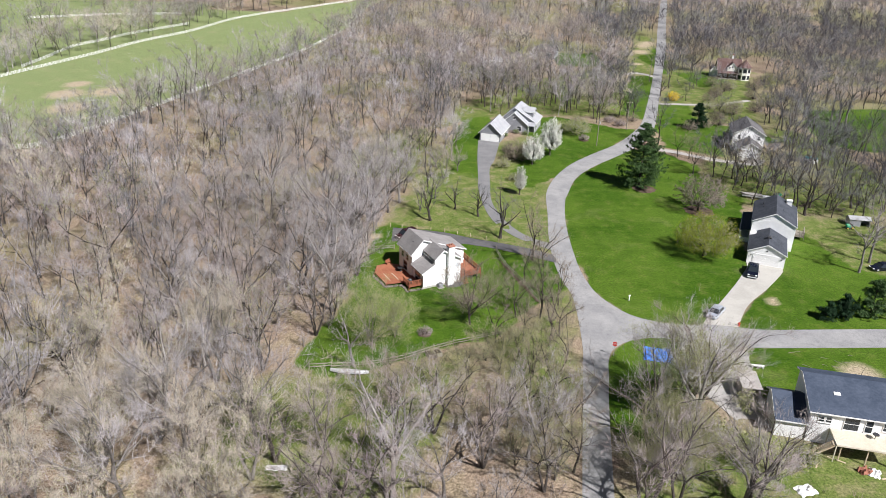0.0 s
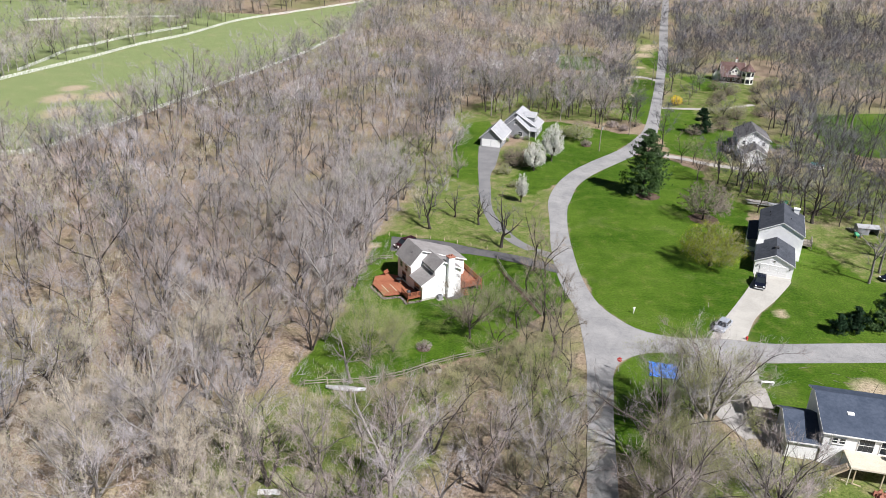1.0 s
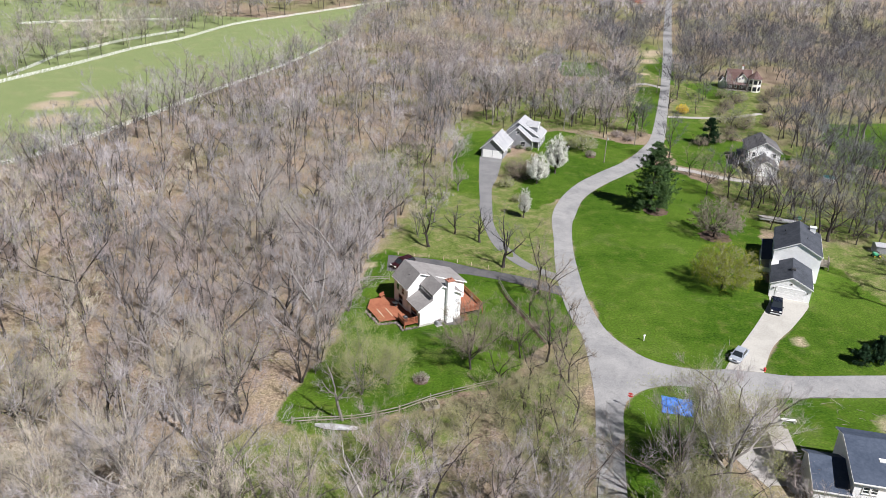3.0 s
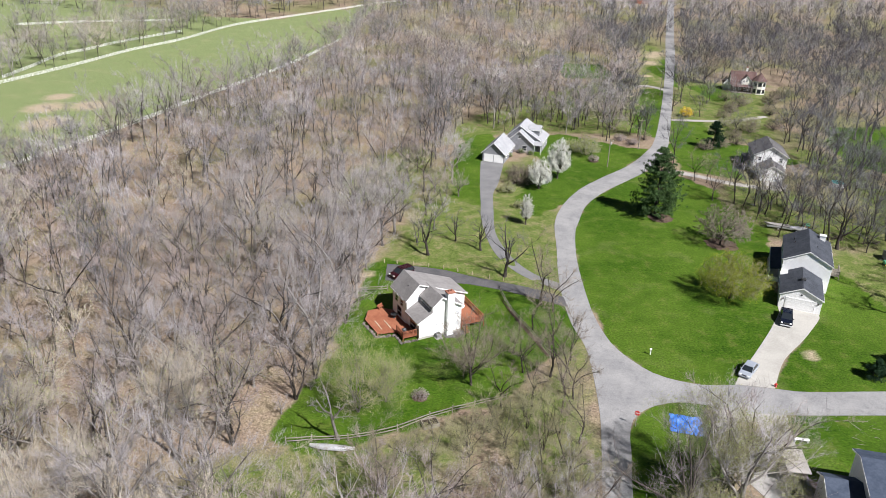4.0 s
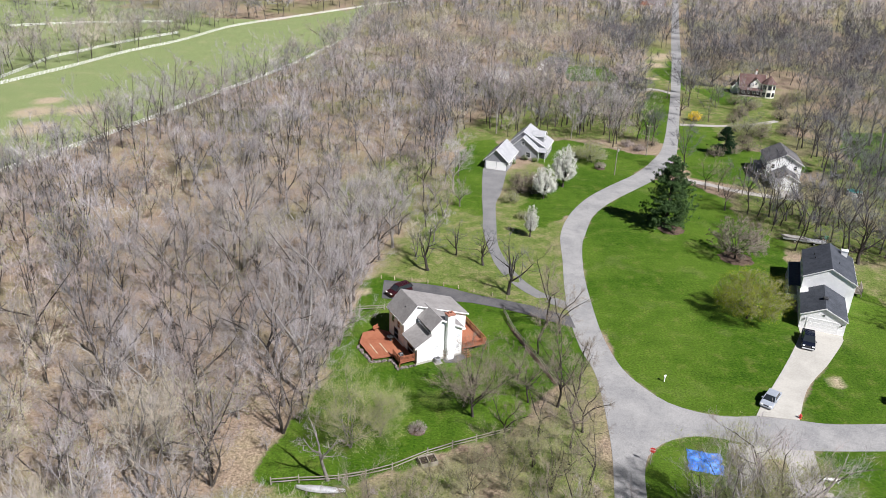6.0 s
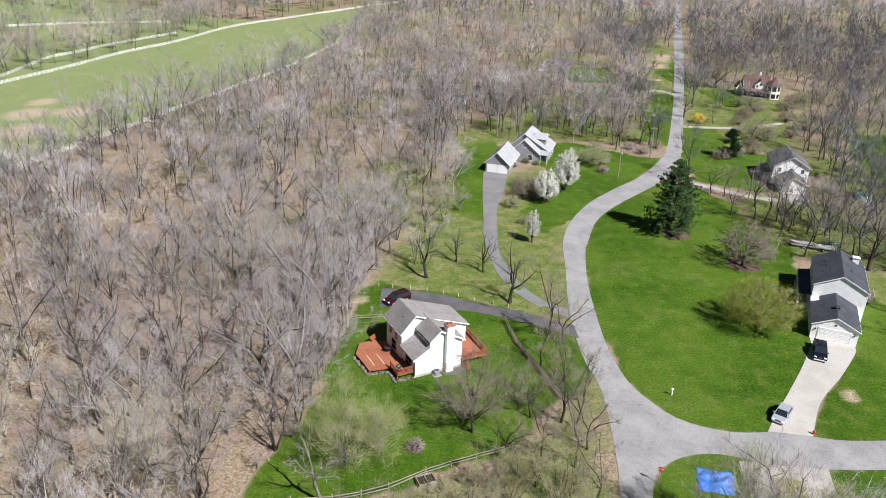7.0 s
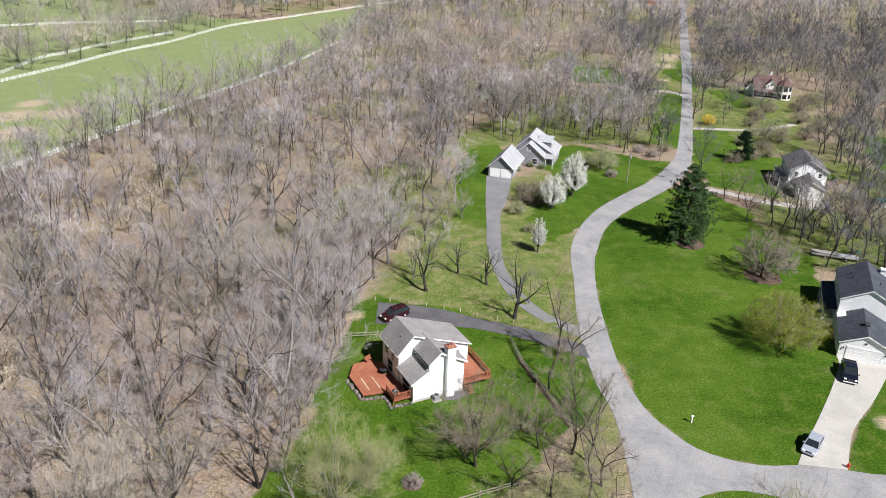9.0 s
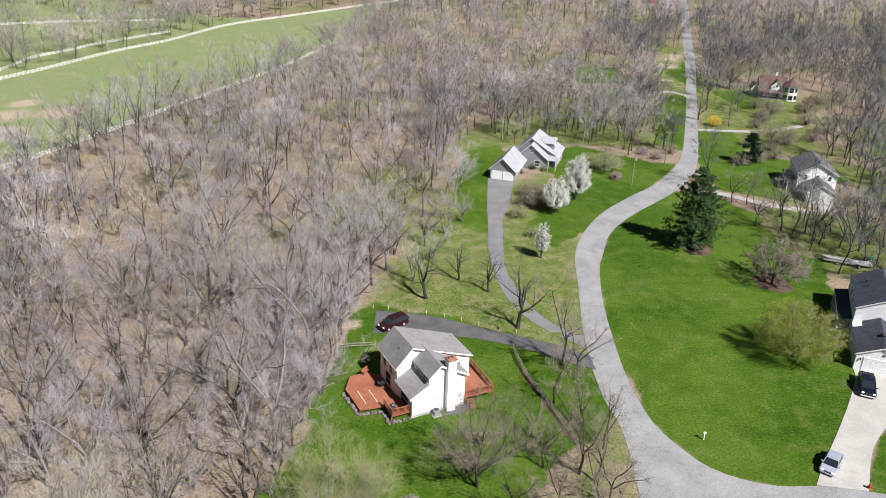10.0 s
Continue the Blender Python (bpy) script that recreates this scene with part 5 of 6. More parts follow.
woodland("woodland", [p for p in far if p[0] >= 60], dimmed(FAR), "far bare woods tinted dark for backlight", 54, shade=0.1)
woodland("woodland", sites(-420, 520, 440, 600, 14.5, 24) + sites(-420, 520, 600, 760, 26.0, 25), LAST, "bare woods fading towards the horizon", 53, 0.9, 1.5, 0.12)


# ---- single trees and shrubs ----
def pine(h, r, seed, droop=0.0, clear=0.06, power=0.8, belly=0.0):
    """A conifer: trunk, tiers of limbs that thin towards the tip, and tufts of needles along their outer halves. belly: the share of the height below which the limbs draw in again."""
    rng = np.random.default_rng(seed)
    v, t, cv, ct, pts = [], [], [], [], []
    steps = 8
    for i in range(steps):
        cone_tube(v, t, np.array([0, 0, h * i / steps - 0.1]), np.array([0, 0, h * (i + 1) / steps - 0.1]), h * 0.016 * (1 - i / steps) + 0.02, h * 0.016 * (1 - (i + 1) / steps) + 0.015, 6)
    tiers = int(h * 1.6)
    for j in range(int(h * 12)):
        f = clear + (1 - clear) * (rng.integers(tiers) + rng.uniform(0, 0.35)) / tiers
        w = rng.uniform(0, 6.283)
        lump = 1 + 0.1 * math.sin(3 * w + 4 * f) + 0.12 * math.sin(7 * w + 11 * f)
        shape = (1 - f) ** power * (1 - max(0.0, belly - f) / belly * 0.35 if belly else 1.0)
        length = r * shape * rng.uniform(0.6, 1.0) * lump + 0.2
        a = np.array([0, 0, h * f])
        b = a + np.array([math.cos(w), math.sin(w), 0.1 + 0.35 * f - droop]) * length
        cone_tube(cv, ct, a, b, 0.04, 0, 3)
        for k in range(4 + int(length * 3)):
            g = rng.uniform(0.35, 1.05)
            pts.append(a + (b - a) * g + rng.normal(size=3) * (0.1 + 0.085 * length * g) * (1, 1, 0.35))
    return (np.array(v), np.array(t)), (np.array(cv), np.array(ct)), np.array(pts)


def conifer(h, r, count, size, seed, leaf, flat=0.3, **k):
    trunk, crown, pts = pine(h, r, seed, **k)
    return Species(trunk, crown, BARK, BARK, leaves(np.random.default_rng(seed), pts, count, size, 0.25, flat), leaf)


def round_tree(seed, h, r, clear, leaf, count, size, bark=None, twig=None, egg=1.0, twigs=10):
    """A dome-shaped yard tree: limbs fan out from a short stem to fill an egg-shaped crown."""
    rng = np.random.default_rng(seed)
    v, t, cv, ct, tips = [], [], [], [], []
    base = np.array([0, 0, h * clear])
    cone_tube(v, t, np.array([0, 0, -0.1]), base, 0.022 * h + 0.05, 0.018 * h + 0.03, 8)
    mid = np.array([0, 0, h * clear + (h - h * clear) * 0.40])
    for j in range(46):
        z = 1 - 1.42 * (j + 0.5) / 46
        w = j * 2.39996 + rng.uniform(-0.3, 0.3)
        d = np.array([math.cos(w) * math.sqrt(1 - z * z), math.sin(w) * math.sqrt(1 - z * z), z])
        reach = (r, r, (h - mid[2]) * egg if z > 0 else (mid[2] - h * clear) * 1.1)
        end = mid + d * reach * rng.uniform(0.86, 1.0)
        bend = base + (end - base) * 0.42 + rng.normal(size=3) * 0.12 * (1, 1, 0.6)
        r0 = 0.0065 * h + 0.012
        cone_tube(v, t, base + np.array([0, 0, rng.uniform(0, 0.3) * (mid[2] - base[2])]), bend, r0, r0 * 0.6, 4)
        cone_tube(v, t, bend, end, r0 * 0.6, 0.01, 3)
        for k in range(9):
            a = bend + (end - bend) * (0.05 + 0.95 * (k + rng.uniform()) / 9)
            sd = turned(rng, (end - bend) / (np.linalg.norm(end - bend) + 1e-6), rng.uniform(0.5, 1.2))
            e = a + sd * r * rng.uniform(0.12, 0.26)
            q = (e - mid) / reach
            over = math.sqrt(q @ q)
            if over > 1:
                e = mid + (e - mid) / over
            cone_tube(cv, ct, a, e, 0.03, 0, 3)
            for m in range(twigs):
                b0 = a + (e - a) * rng.uniform(0.1, 1)
                e2 = b0 + turned(rng, sd, rng.uniform(0.3, 1.2)) * r * rng.uniform(0.05, 0.12)
                cone_tube(cv, ct, b0, e2, 0.022, 0, 1)
                tips.append(e2)
    tips = np.array(tips)
    return Species((np.array(v), np.array(t)), (np.array(cv), np.array(ct)), bark or BARK, twig or TWIG, leaves(rng, tips, count, size, 0.12 * r) if count else None, leaf)


conifer(16.6, 7.0, 46000, 0.23, 3, NEEDLE, flat=0.2, power=0.62, belly=0.25).plant(42.0, 127.6, "tall dark green pine on the lawn", 20, name="pine_tree", category="pine tree")
round_tree(61, 8.8, 6.2, 0.12, LIME, 24000, 0.08, twigs=34, bark=DARK_BARK, twig=OLIVE_TWIG).plant(47.8, 86.4, "domed maple in yellow-green spring leaf on the lawn", 10, name="maple_tree", category="tree")
round_tree(62, 9.0, 6.3, 0.14, ROSY_TWIG, 0, 0.09, twig=RUSSET_TWIG, twigs=44, bark=DARK_BARK).plant(53.1, 112.2, "domed bare maple with grey-brown twigs over brown mulch", 40, name="maple_tree", category="tree")
pear = [round_tree(63, 11.0, 3.1, 0.1, BLOSSOM, 15000, 0.11), round_tree(64, 8.6, 2.9, 0.1, BLOSSOM, 9500, 0.11), round_tree(65, 7.6, 1.5, 0.12, BLOSSOM, 4600, 0.1)]
pear[0].plant(21.1, 152.4, "tall ornamental pear covered in white blossom", 0, name="pear_tree", category="pear tree", group="flowering pear trees")
pear[1].plant(15.6, 142.8, "ornamental pear in white blossom with green leaves", 60, name="pear_tree", category="pear tree", group="flowering pear trees")
pear[2].plant(11.3, 117.8, "small slender pear in white blossom", 0, name="pear_tree", category="pear tree", group="flowering pear trees")
round_tree(66, 6.5, 2.2, 0.1, LEAF, 2600, 0.17).plant(16.6, 147.0, "young tree in fresh green leaf beside the pears", 0)
shrub = {
    "bare": round_tree(71, 4.2, 3.0, 0.04, BUDS, 0, 0.1, twigs=8, twig=BUFF_TWIG, bark=DARK_BARK),
    "green": round_tree(72, 4.6, 3.2, 0.04, BUDS, 2600, 0.12, twigs=4),
    "rosy": round_tree(73, 1.9, 1.8, 0.04, BUDS, 0, 0.1, twig=ROSY_TWIG, twigs=8),
    "olive": round_tree(74, 3.4, 2.8, 0.04, BUDS, 1500, 0.13, twigs=4),
    "low": round_tree(75, 1.6, 1.2, 0.05, LEAF, 900, 0.1, twigs=4),
    "yellow": round_tree(76, 3.6, 2.3, 0.05, YELLOW, 1600, 0.14, twigs=4),
}
for kind, label, places in (
        ("bare", "dense bare shrub with grey-brown twigs", [(0.6, 60.6, 0.6), (11.0, 146.6, 1.35), (9.3, 153, 0.8), (9.6, 145.4, 0.85), (12.8, 145.2, 0.7), (13, 153.6, 0.8), (60, 121, 0.6), (75, 192, 1.0), (69, 188, 0.9), (81, 196, 1.0), (52, 196, 0.8), (92, 241, 1.1), (98, 252, 1.2), (87, 232, 1.0), (96, 262, 1.2), (90, 212, 1.1), (100, 218, 1.2), (112, 258, 1.3), (118, 268, 1.2), (106, 240, 1.2), (82, 204, 1.0)]),
        ("green", "rounded shrub in fresh green leaf", [(31.2, 175.8, 1.35), (27, 178, 0.9), (88, 214, 0.9)]),
        ("rosy", "low bare shrub with rosy twigs", [(32.8, 170.4, 1.0), (-6.3, 48.8, 0.75), (47, 190, 1.2), (44, 194, 1.3)]),
        ("olive", "budding shrub of pale olive green", [(7.6, 139, 0.8), (10.2, 128.5, 0.6), (28.5, 30, 1.2), (33, 24, 1.3), (38, 22, 1.2), (43.5, 22.6, 0.9), (27, 20, 1.2), (40.5, 33.6, 0.8), (84, 220, 1.0), (94, 222, 1.1), (78, 210, 0.9), (102, 258, 1.2), (94, 248, 1.0), (108, 230, 1.3), (88, 222, 1.0), (124, 276, 1.3)]),
        ("low", "low leafy shrub in a garden bed", [(8.5, 170, 0.8), (12.2, 174.6, 0.9), (15, 173.4, 0.8), (44.6, 33.5, 0.9)]),
        ("yellow", "forsythia in yellow blossom by the lane", [(73.6, 232.4, 1.0)])):
    for x, y, s in places:
        shrub[kind].plant(x, y, label, (x * 37) % 360, s, "shrub", "shrub")
cedar = [conifer(3.4, 1.6, 6000, 0.12, 81, DARK_NEEDLE, flat=0.4, power=0.5), conifer(5.4, 2.5, 9000, 0.14, 82, NEEDLE, flat=0.35, power=0.62)]
for i, x, y, s in ((0, 62.6, 61.9, 1.0), (0, 66.3, 62.6, 1.3), (1, 71.2, 64.2, 1.3)):
    cedar[i].plant(x, y, "bushy dark evergreen beside the side road" if i == 0 else "young green pine beside the side road", x * 50, s, "evergreen", "evergreen", "roadside evergreens")
conifer(8.8, 4.3, 7000, 0.26, 83, DARK_NEEDLE, power=0.75).plant(72.1, 190.4, "dark pointed spruce beside bare shrubs", 0, name="spruce_tree", category="spruce tree")

BIG = species(101, h=14, spread=0.44, limbs=8, subs=7, twigs=18, haze=5200, clear=0.18, r=0.28, stems=2, leaders=4, twig=BUFF_TWIG, bark=DARK_BARK)
OAK = species(102, h=12.0, spread=0.48, limbs=5, subs=5, twigs=9, haze=160, clear=0.3, r=0.34, bark=DARK_BARK, twig=DARK_TWIG, lean=0.12, rise=0.35, wander=0.2)
WILLOW = species(103, leaf=PALE_BUDS, count=12000, size=0.06, loose=0.5, h=12.5, spread=0.5, clear=0.12, r=0.19, stems=3, limbs=6, leaders=4, haze=5200, twig=OLIVE_TWIG, bark=GREY_BARK, twig_r=0.009)
THICKET = species(108, leaf=PALE_BUDS, count=900, size=0.055, loose=0.5, h=10.5, spread=0.42, clear=0.16, stems=3, limbs=4, leaders=3, r=0.15, twig=OLIVE_TWIG, haze=2000, bark=BARK)
LEANER = species(104, h=10.5, spread=0.3, limbs=4, leaders=3, subs=4, twigs=6, haze=200, clear=0.5, r=0.22, tilt=(-0.3, 0.05), bark=GREY_BARK)
SLIM = species(105, h=11, spread=0.31, limbs=5, leaders=3, subs=5, twigs=11, haze=700, clear=0.26, r=0.15, twig=BUFF_TWIG, bark=DARK_BARK)
TALL = species(106, h=20, spread=0.24, limbs=6, subs=5, twigs=14, clear=0.42, r=0.32, bark=GREY_BARK)
DOGWOOD = species(107, leaf=PALE_BUDS, count=11000, size=0.07, h=14, spread=0.48, clear=0.16, r=0.24, stems=2, limbs=8, leaders=5, subs=7, haze=15000, twig=OLIVE_TWIG, bark=BARK, twig_r=0.011)
for kind, label, places in (
        (BIG, "large spreading bare tree on the lawn's edge", [(0.9, 52.9, 0.92, 30), (-8.7, 27.5, 0.8, 80), (97, 298, 1.1, 0)]),
        (OAK, "dark bare tree with open crooked limbs", [(6.3, 90, 0.95, 0), (-9.1, 98, 0.9, 140), (1.5, 101.8, 0.7, 60), (-4, 106, 0.6, 200), (78.4, 113.4, 1.05, 10), (92, 120, 0.95, 100), (70.5, 240, 0.7, 30)]),
        (WILLOW, "yard tree hazed with pale green buds", [(-14.4, 44.6, 0.95, 0), (-11.0, 47.4, 0.62, 120)]),
        (THICKET, "thicket tree of brown twigs with pale buds", [(1, 36.8, 0.8, 0), (5.6, 38.6, 0.85, 70), (10.6, 39.2, 0.9, 150), (3.6, 42, 0.7, 210), (8.6, 43.4, 0.75, 300), (13, 43, 0.6, 20), (-3.6, 34.6, 0.7, 99), (0.5, 30.5, 0.8, 180), (7.6, 32.4, 0.8, 260), (13.6, 35.4, 0.75, 140), (14, 29.5, 0.8, 40), (11, 25.5, 0.9, 120), (14.2, 21.4, 0.8, 200), (6.6, 26, 0.8, 280), (2.6, 23.4, 0.85, 10), (12.2, 16.4, 0.9, 75), (7.4, 18.6, 0.8, 333)]),
        (LEANER, "leaning pale trunk with few bare limbs", [(-16, 38.4, 1.0, 60)]),
        (SLIM, "slim bare tree in a roadside strip", [(12.6, 79.6, 1.35, 0), (14.6, 77, 1.0, 70), (10.7, 70.2, 0.95, 140), (13.6, 66, 0.8, 200), (12.65, 56.3, 1.25, 210), (14.4, 55.1, 1.1, 280), (13.7, 47.5, 1.1, 350), (15.6, 51, 1.0, 33), (8.6, 57, 0.9, 99), (9.6, 48.6, 1.0, 12), (16.2, 61.4, 0.8, 160), (7.2, 62.6, 0.7, 260), (5.2, 47.6, 0.9, 45), (15.4, 41, 1.0, 310), (13.2, 31.8, 1.1, 25), (15.2, 25.6, 1.0, 115), (9.4, 29, 1.0, 205), (14.6, 18, 1.1, 295),
                                           (59.1, 141.2, 1.0, 10), (66.9, 148.5, 1.1, 80), (68.7, 138.7, 1.1, 150), (69.5, 133.1, 1.0, 220), (73.1, 131.8, 1.2, 290), (76.5, 130.5, 1.2, 0), (58.4, 156.8, 0.9, 50), (61.4, 155.4, 0.8, 130),
                                           (72, 136.5, 1.1, 45), (78, 134, 1.1, 190), (83, 134, 1.2, 77), (75, 141, 1.0, 95)]),
        (TALL, "tall clear-stemmed tree on a mown lawn", [(77.2, 82.2, 0.72, 40), (81.6, 87.4, 0.78, 130), (88.5, 92.5, 0.8, 220), (91, 99, 0.74, 310), (95, 88, 0.8, 20), (98, 97, 0.8, 75), (92, 80, 0.7, 160), (119.8, 195.8, 1.0, 0), (124.2, 211, 1.0, 90), (128.1, 208.3, 1.1, 180), (119.6, 220.9, 1.0, 270)]),
        (DOGWOOD, "large budding tree beside the concrete drive", [(31.0, 32.0, 1.05, 0), (25.4, 17.4, 0.8, 200), (29.5, 22, 0.6, 300)])):
    for x, y, s, a in places:
        kind.plant(x, y, label, a, s)


def undergrowth(count, seed):
    """Dry brush and saplings over the woodland floor, as one mesh."""
    rng = np.random.default_rng(seed)
    x, y = rng.uniform(-95, 90, count * 3), rng.uniform(5, 240, count * 3)
    ok = open_land(x, y, 0.3) & (inside(MEADOWS["between"], x, y) < 0) & (inside(MEADOWS["grey_front"], x, y) < 0) & (np.abs(x) < 36 + 0.62 * (y + 56)) & ((wobble(x, y, 9, 4) > -0.1) | (rng.uniform(size=x.size) < 0.3))
    x, y = x[ok][:count], y[ok][:count]
    n = 15
    base = np.stack([x, y, np.zeros_like(x)], 1)[:, None] + rng.normal(size=(len(x), n, 3)) * (0.3, 0.3, 0.0)
    way = rng.normal(size=(len(x), n, 3)) * (0.55, 0.55, 0.2) + (0, 0, 1)
    tip = base + way * rng.uniform(0.4, 1.6, (len(x), 1, 1))
    side = rng.normal(size=(len(x), n, 3)) * (0.014, 0.014, 0)
    v = np.stack([base - side, base + side, tip], 2).reshape(-1, 3)
    t = np.arange(len(v)).reshape(-1, 3)
    tagged(new("undergrowth", tri_mesh("undergrowth", v, t, BRUSH)), "dry brush and saplings on the woodland floor", "undergrowth", kind="stuff")


undergrowth(4200, 8)


# ---- fences ----
def white_fence(points, label, every=2.6, rails=4, h=1.25):
    """A board fence: every post and each run of rails between bends."""
    line = curve(points, every)
    f = thing("fence", label, "fence", pose(*line[0], 0), "white pasture fences")
    o = Vector((*line[0], 0))
    post = Kit().box(-0.08, 0.08, -0.08, 0.08, 0, h + 0.05).mesh("post")
    for x, y in line:
        part("post", post, WHITE_PAINT, f).location = Vector((x, y, 0)) - o
    for i in range(rails):
        z = h - 0.12 - i * (h - 0.25) / (rails - 1) * 0.95
        k = Kit()
        for (ax, ay), (bx, by) in zip(line, line[1:]):
            a, b = Vector((ax, ay, z)) - o, Vector((bx, by, z)) - o
            m = Matrix.Translation(a) @ (b - a).to_track_quat("X", "Z").to_matrix().to_4x4()
            k.box(0, (b - a).length, -0.11, -0.083, -0.06, 0.06, m)
        part("rail", k, WHITE_PAINT, f)


white_fence([(-186, 205), (-178.2, 247), (-173, 275.5), (-168.1, 312.7), (-158.3, 350.8), (-150.7, 411), (-131.7, 459.9), (-107.6, 516.9), (-90.8, 559.9), (-70, 600)], "long white board fence along the pasture's far side")
white_fence([(-186, 240), (-188.1, 262.6), (-191.3, 290.7), (-187.3, 310.1), (-183.6, 333.3), (-169.6, 378.1)], "white board fence beyond a grassy lane")
white_fence([(-134, 120), (-128.7, 132.6), (-119.8, 140), (-109.5, 182), (-103.1, 217.7), (-98, 243), (-93, 267), (-86, 310), (-80, 370)], "white board fence between pasture and woods")
white_fence([(-262, 375), (-232.4, 398.6), (-190, 420)], "white board fence round a distant field")


def split_rail(points, label, every=2.7, rails=2, h=1.0, mat=None):
    line = curve(points, every)
    f = thing("fence", label, "fence", pose(*line[0], 0), "split-rail fences")
    o = Vector((*line[0], 0))
    rng = random.Random(len(line))
    for x, y in line:
        p = Vector((x, y, 0)) - o
        part("post", Kit().tube([p, p + Vector((rng.uniform(-0.04, 0.04), rng.uniform(-0.04, 0.04), h + 0.15))], [0.09, 0.075], 6), mat or OLD_WOOD, f)
    for (ax, ay), (bx, by) in zip(line, line[1:]):
        for i in range(rails):
            z = 0.4 + i * 0.45
            a, b = Vector((ax, ay, z + rng.uniform(-0.06, 0.06))) - o, Vector((bx, by, z + rng.uniform(-0.06, 0.06))) - o
            part("rail", Kit().tube([a, (a + b) / 2 + Vector((0, 0, -0.03)), b], [0.05, 0.075, 0.05], 6), mat or OLD_WOOD, f)


split_rail([(-22.5, 36.9), (-19.3, 37.6), (-14.7, 38.4), (-8.6, 41), (-4.5, 44.2), (1.5, 47.6), (6, 50)], "silvered split-rail fence at the yard's end")
split_rail([(-22.5, 79.3), (-19.2, 80.4), (-15.2, 81.4)], "silvered split-rail fence beside the house")
split_rail([(5.4, 83), (7.1, 76.4), (10.2, 69.2), (13.0, 61.6)], "weathered low rail fence along the yard")
split_rail([(-17.4, 93.2), (-11.6, 92.9), (-5.6, 91.9), (0, 90), (6, 88.2)], "row of pale short posts edging the drive", 2.2, 0, 0.55, TAN_WOOD)


# ---- vehicles ----
def wheel(parent, x, y, r, w=0.22, rim=None):
    t = part("wheel", Kit().tube([(x, y - w / 2, r), (x, y - w / 2 + 0.04, r), (x, y + w / 2 - 0.04, r), (x, y + w / 2, r)], [r * 0.9, r, r, r * 0.9], 16), RUBBER, parent)
    part("rim", Kit().tube([(x, y - w / 2 - 0.012, r), (x, y + w / 2 + 0.012, r)], [r * 0.6, r * 0.6], 12), rim or ALUMINIUM, t)


def vehicle(name, label, category, m, paint, length, width, height, hood, tail, bed=False):
    """A car by its side outline: the body, the cabin's glass and roof, wheels, lights, bumpers and mirrors. x runs forward."""
    c = thing(name, label, category, m)
    L, W, belt = length / 2, width / 2, height * 0.56
    side = [(-L, 0.38), (-L + 0.06, belt - 0.08), (-L + 0.35, belt), (L - hood, belt), (L - 0.35, belt - 0.14), (L - 0.02, belt - 0.3), (L, 0.36), (L - 0.25, 0.24), (-L + 0.25, 0.24)]
    k = Kit()
    n = len(side)
    rows = [(-W, 0.93), (-W + 0.1, 1.0), (W - 0.1, 1.0), (W, 0.93)]
    k.add([(x * (0.985 if abs(y) == W else 1), y, 0.24 + (z - 0.24) * s) for y, s in rows for x, z in side],
          [tuple(range(n)), tuple(range(4 * n - 1, 3 * n - 1, -1))] + [(j * n + i, j * n + (i + 1) % n, (j + 1) * n + (i + 1) % n, (j + 1) * n + i) for j in range(3) for i in range(n)])
    part("body", k, paint, c, smooth=False)
    f0, f1 = L - hood + 0.1, L - hood - height * 0.42
    b1 = -L + tail if not bed else f1 - 1.5
    b0 = b1 - (0.5 if not bed else 0.15)
    w0, w1 = W - 0.06, W - 0.22
    ring = [(f0, w0, belt - 0.01), (f0, -w0, belt - 0.01), (b0, -w0, belt - 0.01), (b0, w0, belt - 0.01), (f1, w1, height - 0.05), (f1, -w1, height - 0.05), (b1, -w1, height - 0.05), (b1, w1, height - 0.05)]
    part("glass_cabin", Kit().add(ring, [(0, 1, 2, 3), (7, 6, 5, 4), (0, 4, 5, 1), (1, 5, 6, 2), (2, 6, 7, 3), (3, 7, 4, 0)]), GLASS, c, "dark tinted glass")
    part("roof", Kit().bevelled(b1 - 0.04, f1 + 0.06, -w1 - 0.03, w1 + 0.03, height - 0.055, height + 0.01, 0.03), paint, c)
    for y0, y1 in ((-1, 1), (1, -1)):
        for xa, xb in ((f0, f1), (b0, b1)):
            part("pillar", Kit().tube([(xa, y0 * w0, belt), (xb, y0 * w1, height - 0.04)], [0.045, 0.045], 5), paint, c)
    if bed:
        e = part("truck_bed", Kit().box(-L + 0.1, b0 - 0.1, -W + 0.12, W - 0.12, belt + 0.005, belt + 0.03), BLACK, c, "black bed liner")
        for y in (-W + 0.05, W - 0.12):
            part("bed_side", Kit().box(-L + 0.08, b0 - 0.08, y, y + 0.07, belt + 0.003, belt + 0.16), paint, e)
        part("tailgate", Kit().box(-L + 0.02, -L + 0.08, -W + 0.1, W - 0.1, belt - 0.2, belt + 0.16), paint, e)
    r = 0.33 if not bed else 0.39
    for x in (L - 0.9, -L + 0.95):
        for y in (W - 0.12, -W + 0.12):
            wheel(c, x, y, r)
    for y in (W - 0.3, -W + 0.3):
        part("headlight", Kit().bevelled(L - 0.2, L + 0.012, y - 0.18, y + 0.18, belt - 0.32, belt - 0.17, 0.02), WHITE_PAINT, c, "clear headlight")
        part("tail_light", Kit().box(-L - 0.012, -L + 0.1, y - 0.15, y + 0.15, belt - 0.3, belt - 0.12), RED, c, "red tail light")
        part("mirror", Kit().bevelled(f0 - 0.35, f0 - 0.2, (W + 0.1 if y > 0 else -W - 0.1) - 0.1, (W + 0.1 if y > 0 else -W - 0.1) + 0.1, belt, belt + 0.16, 0.03), paint, c)
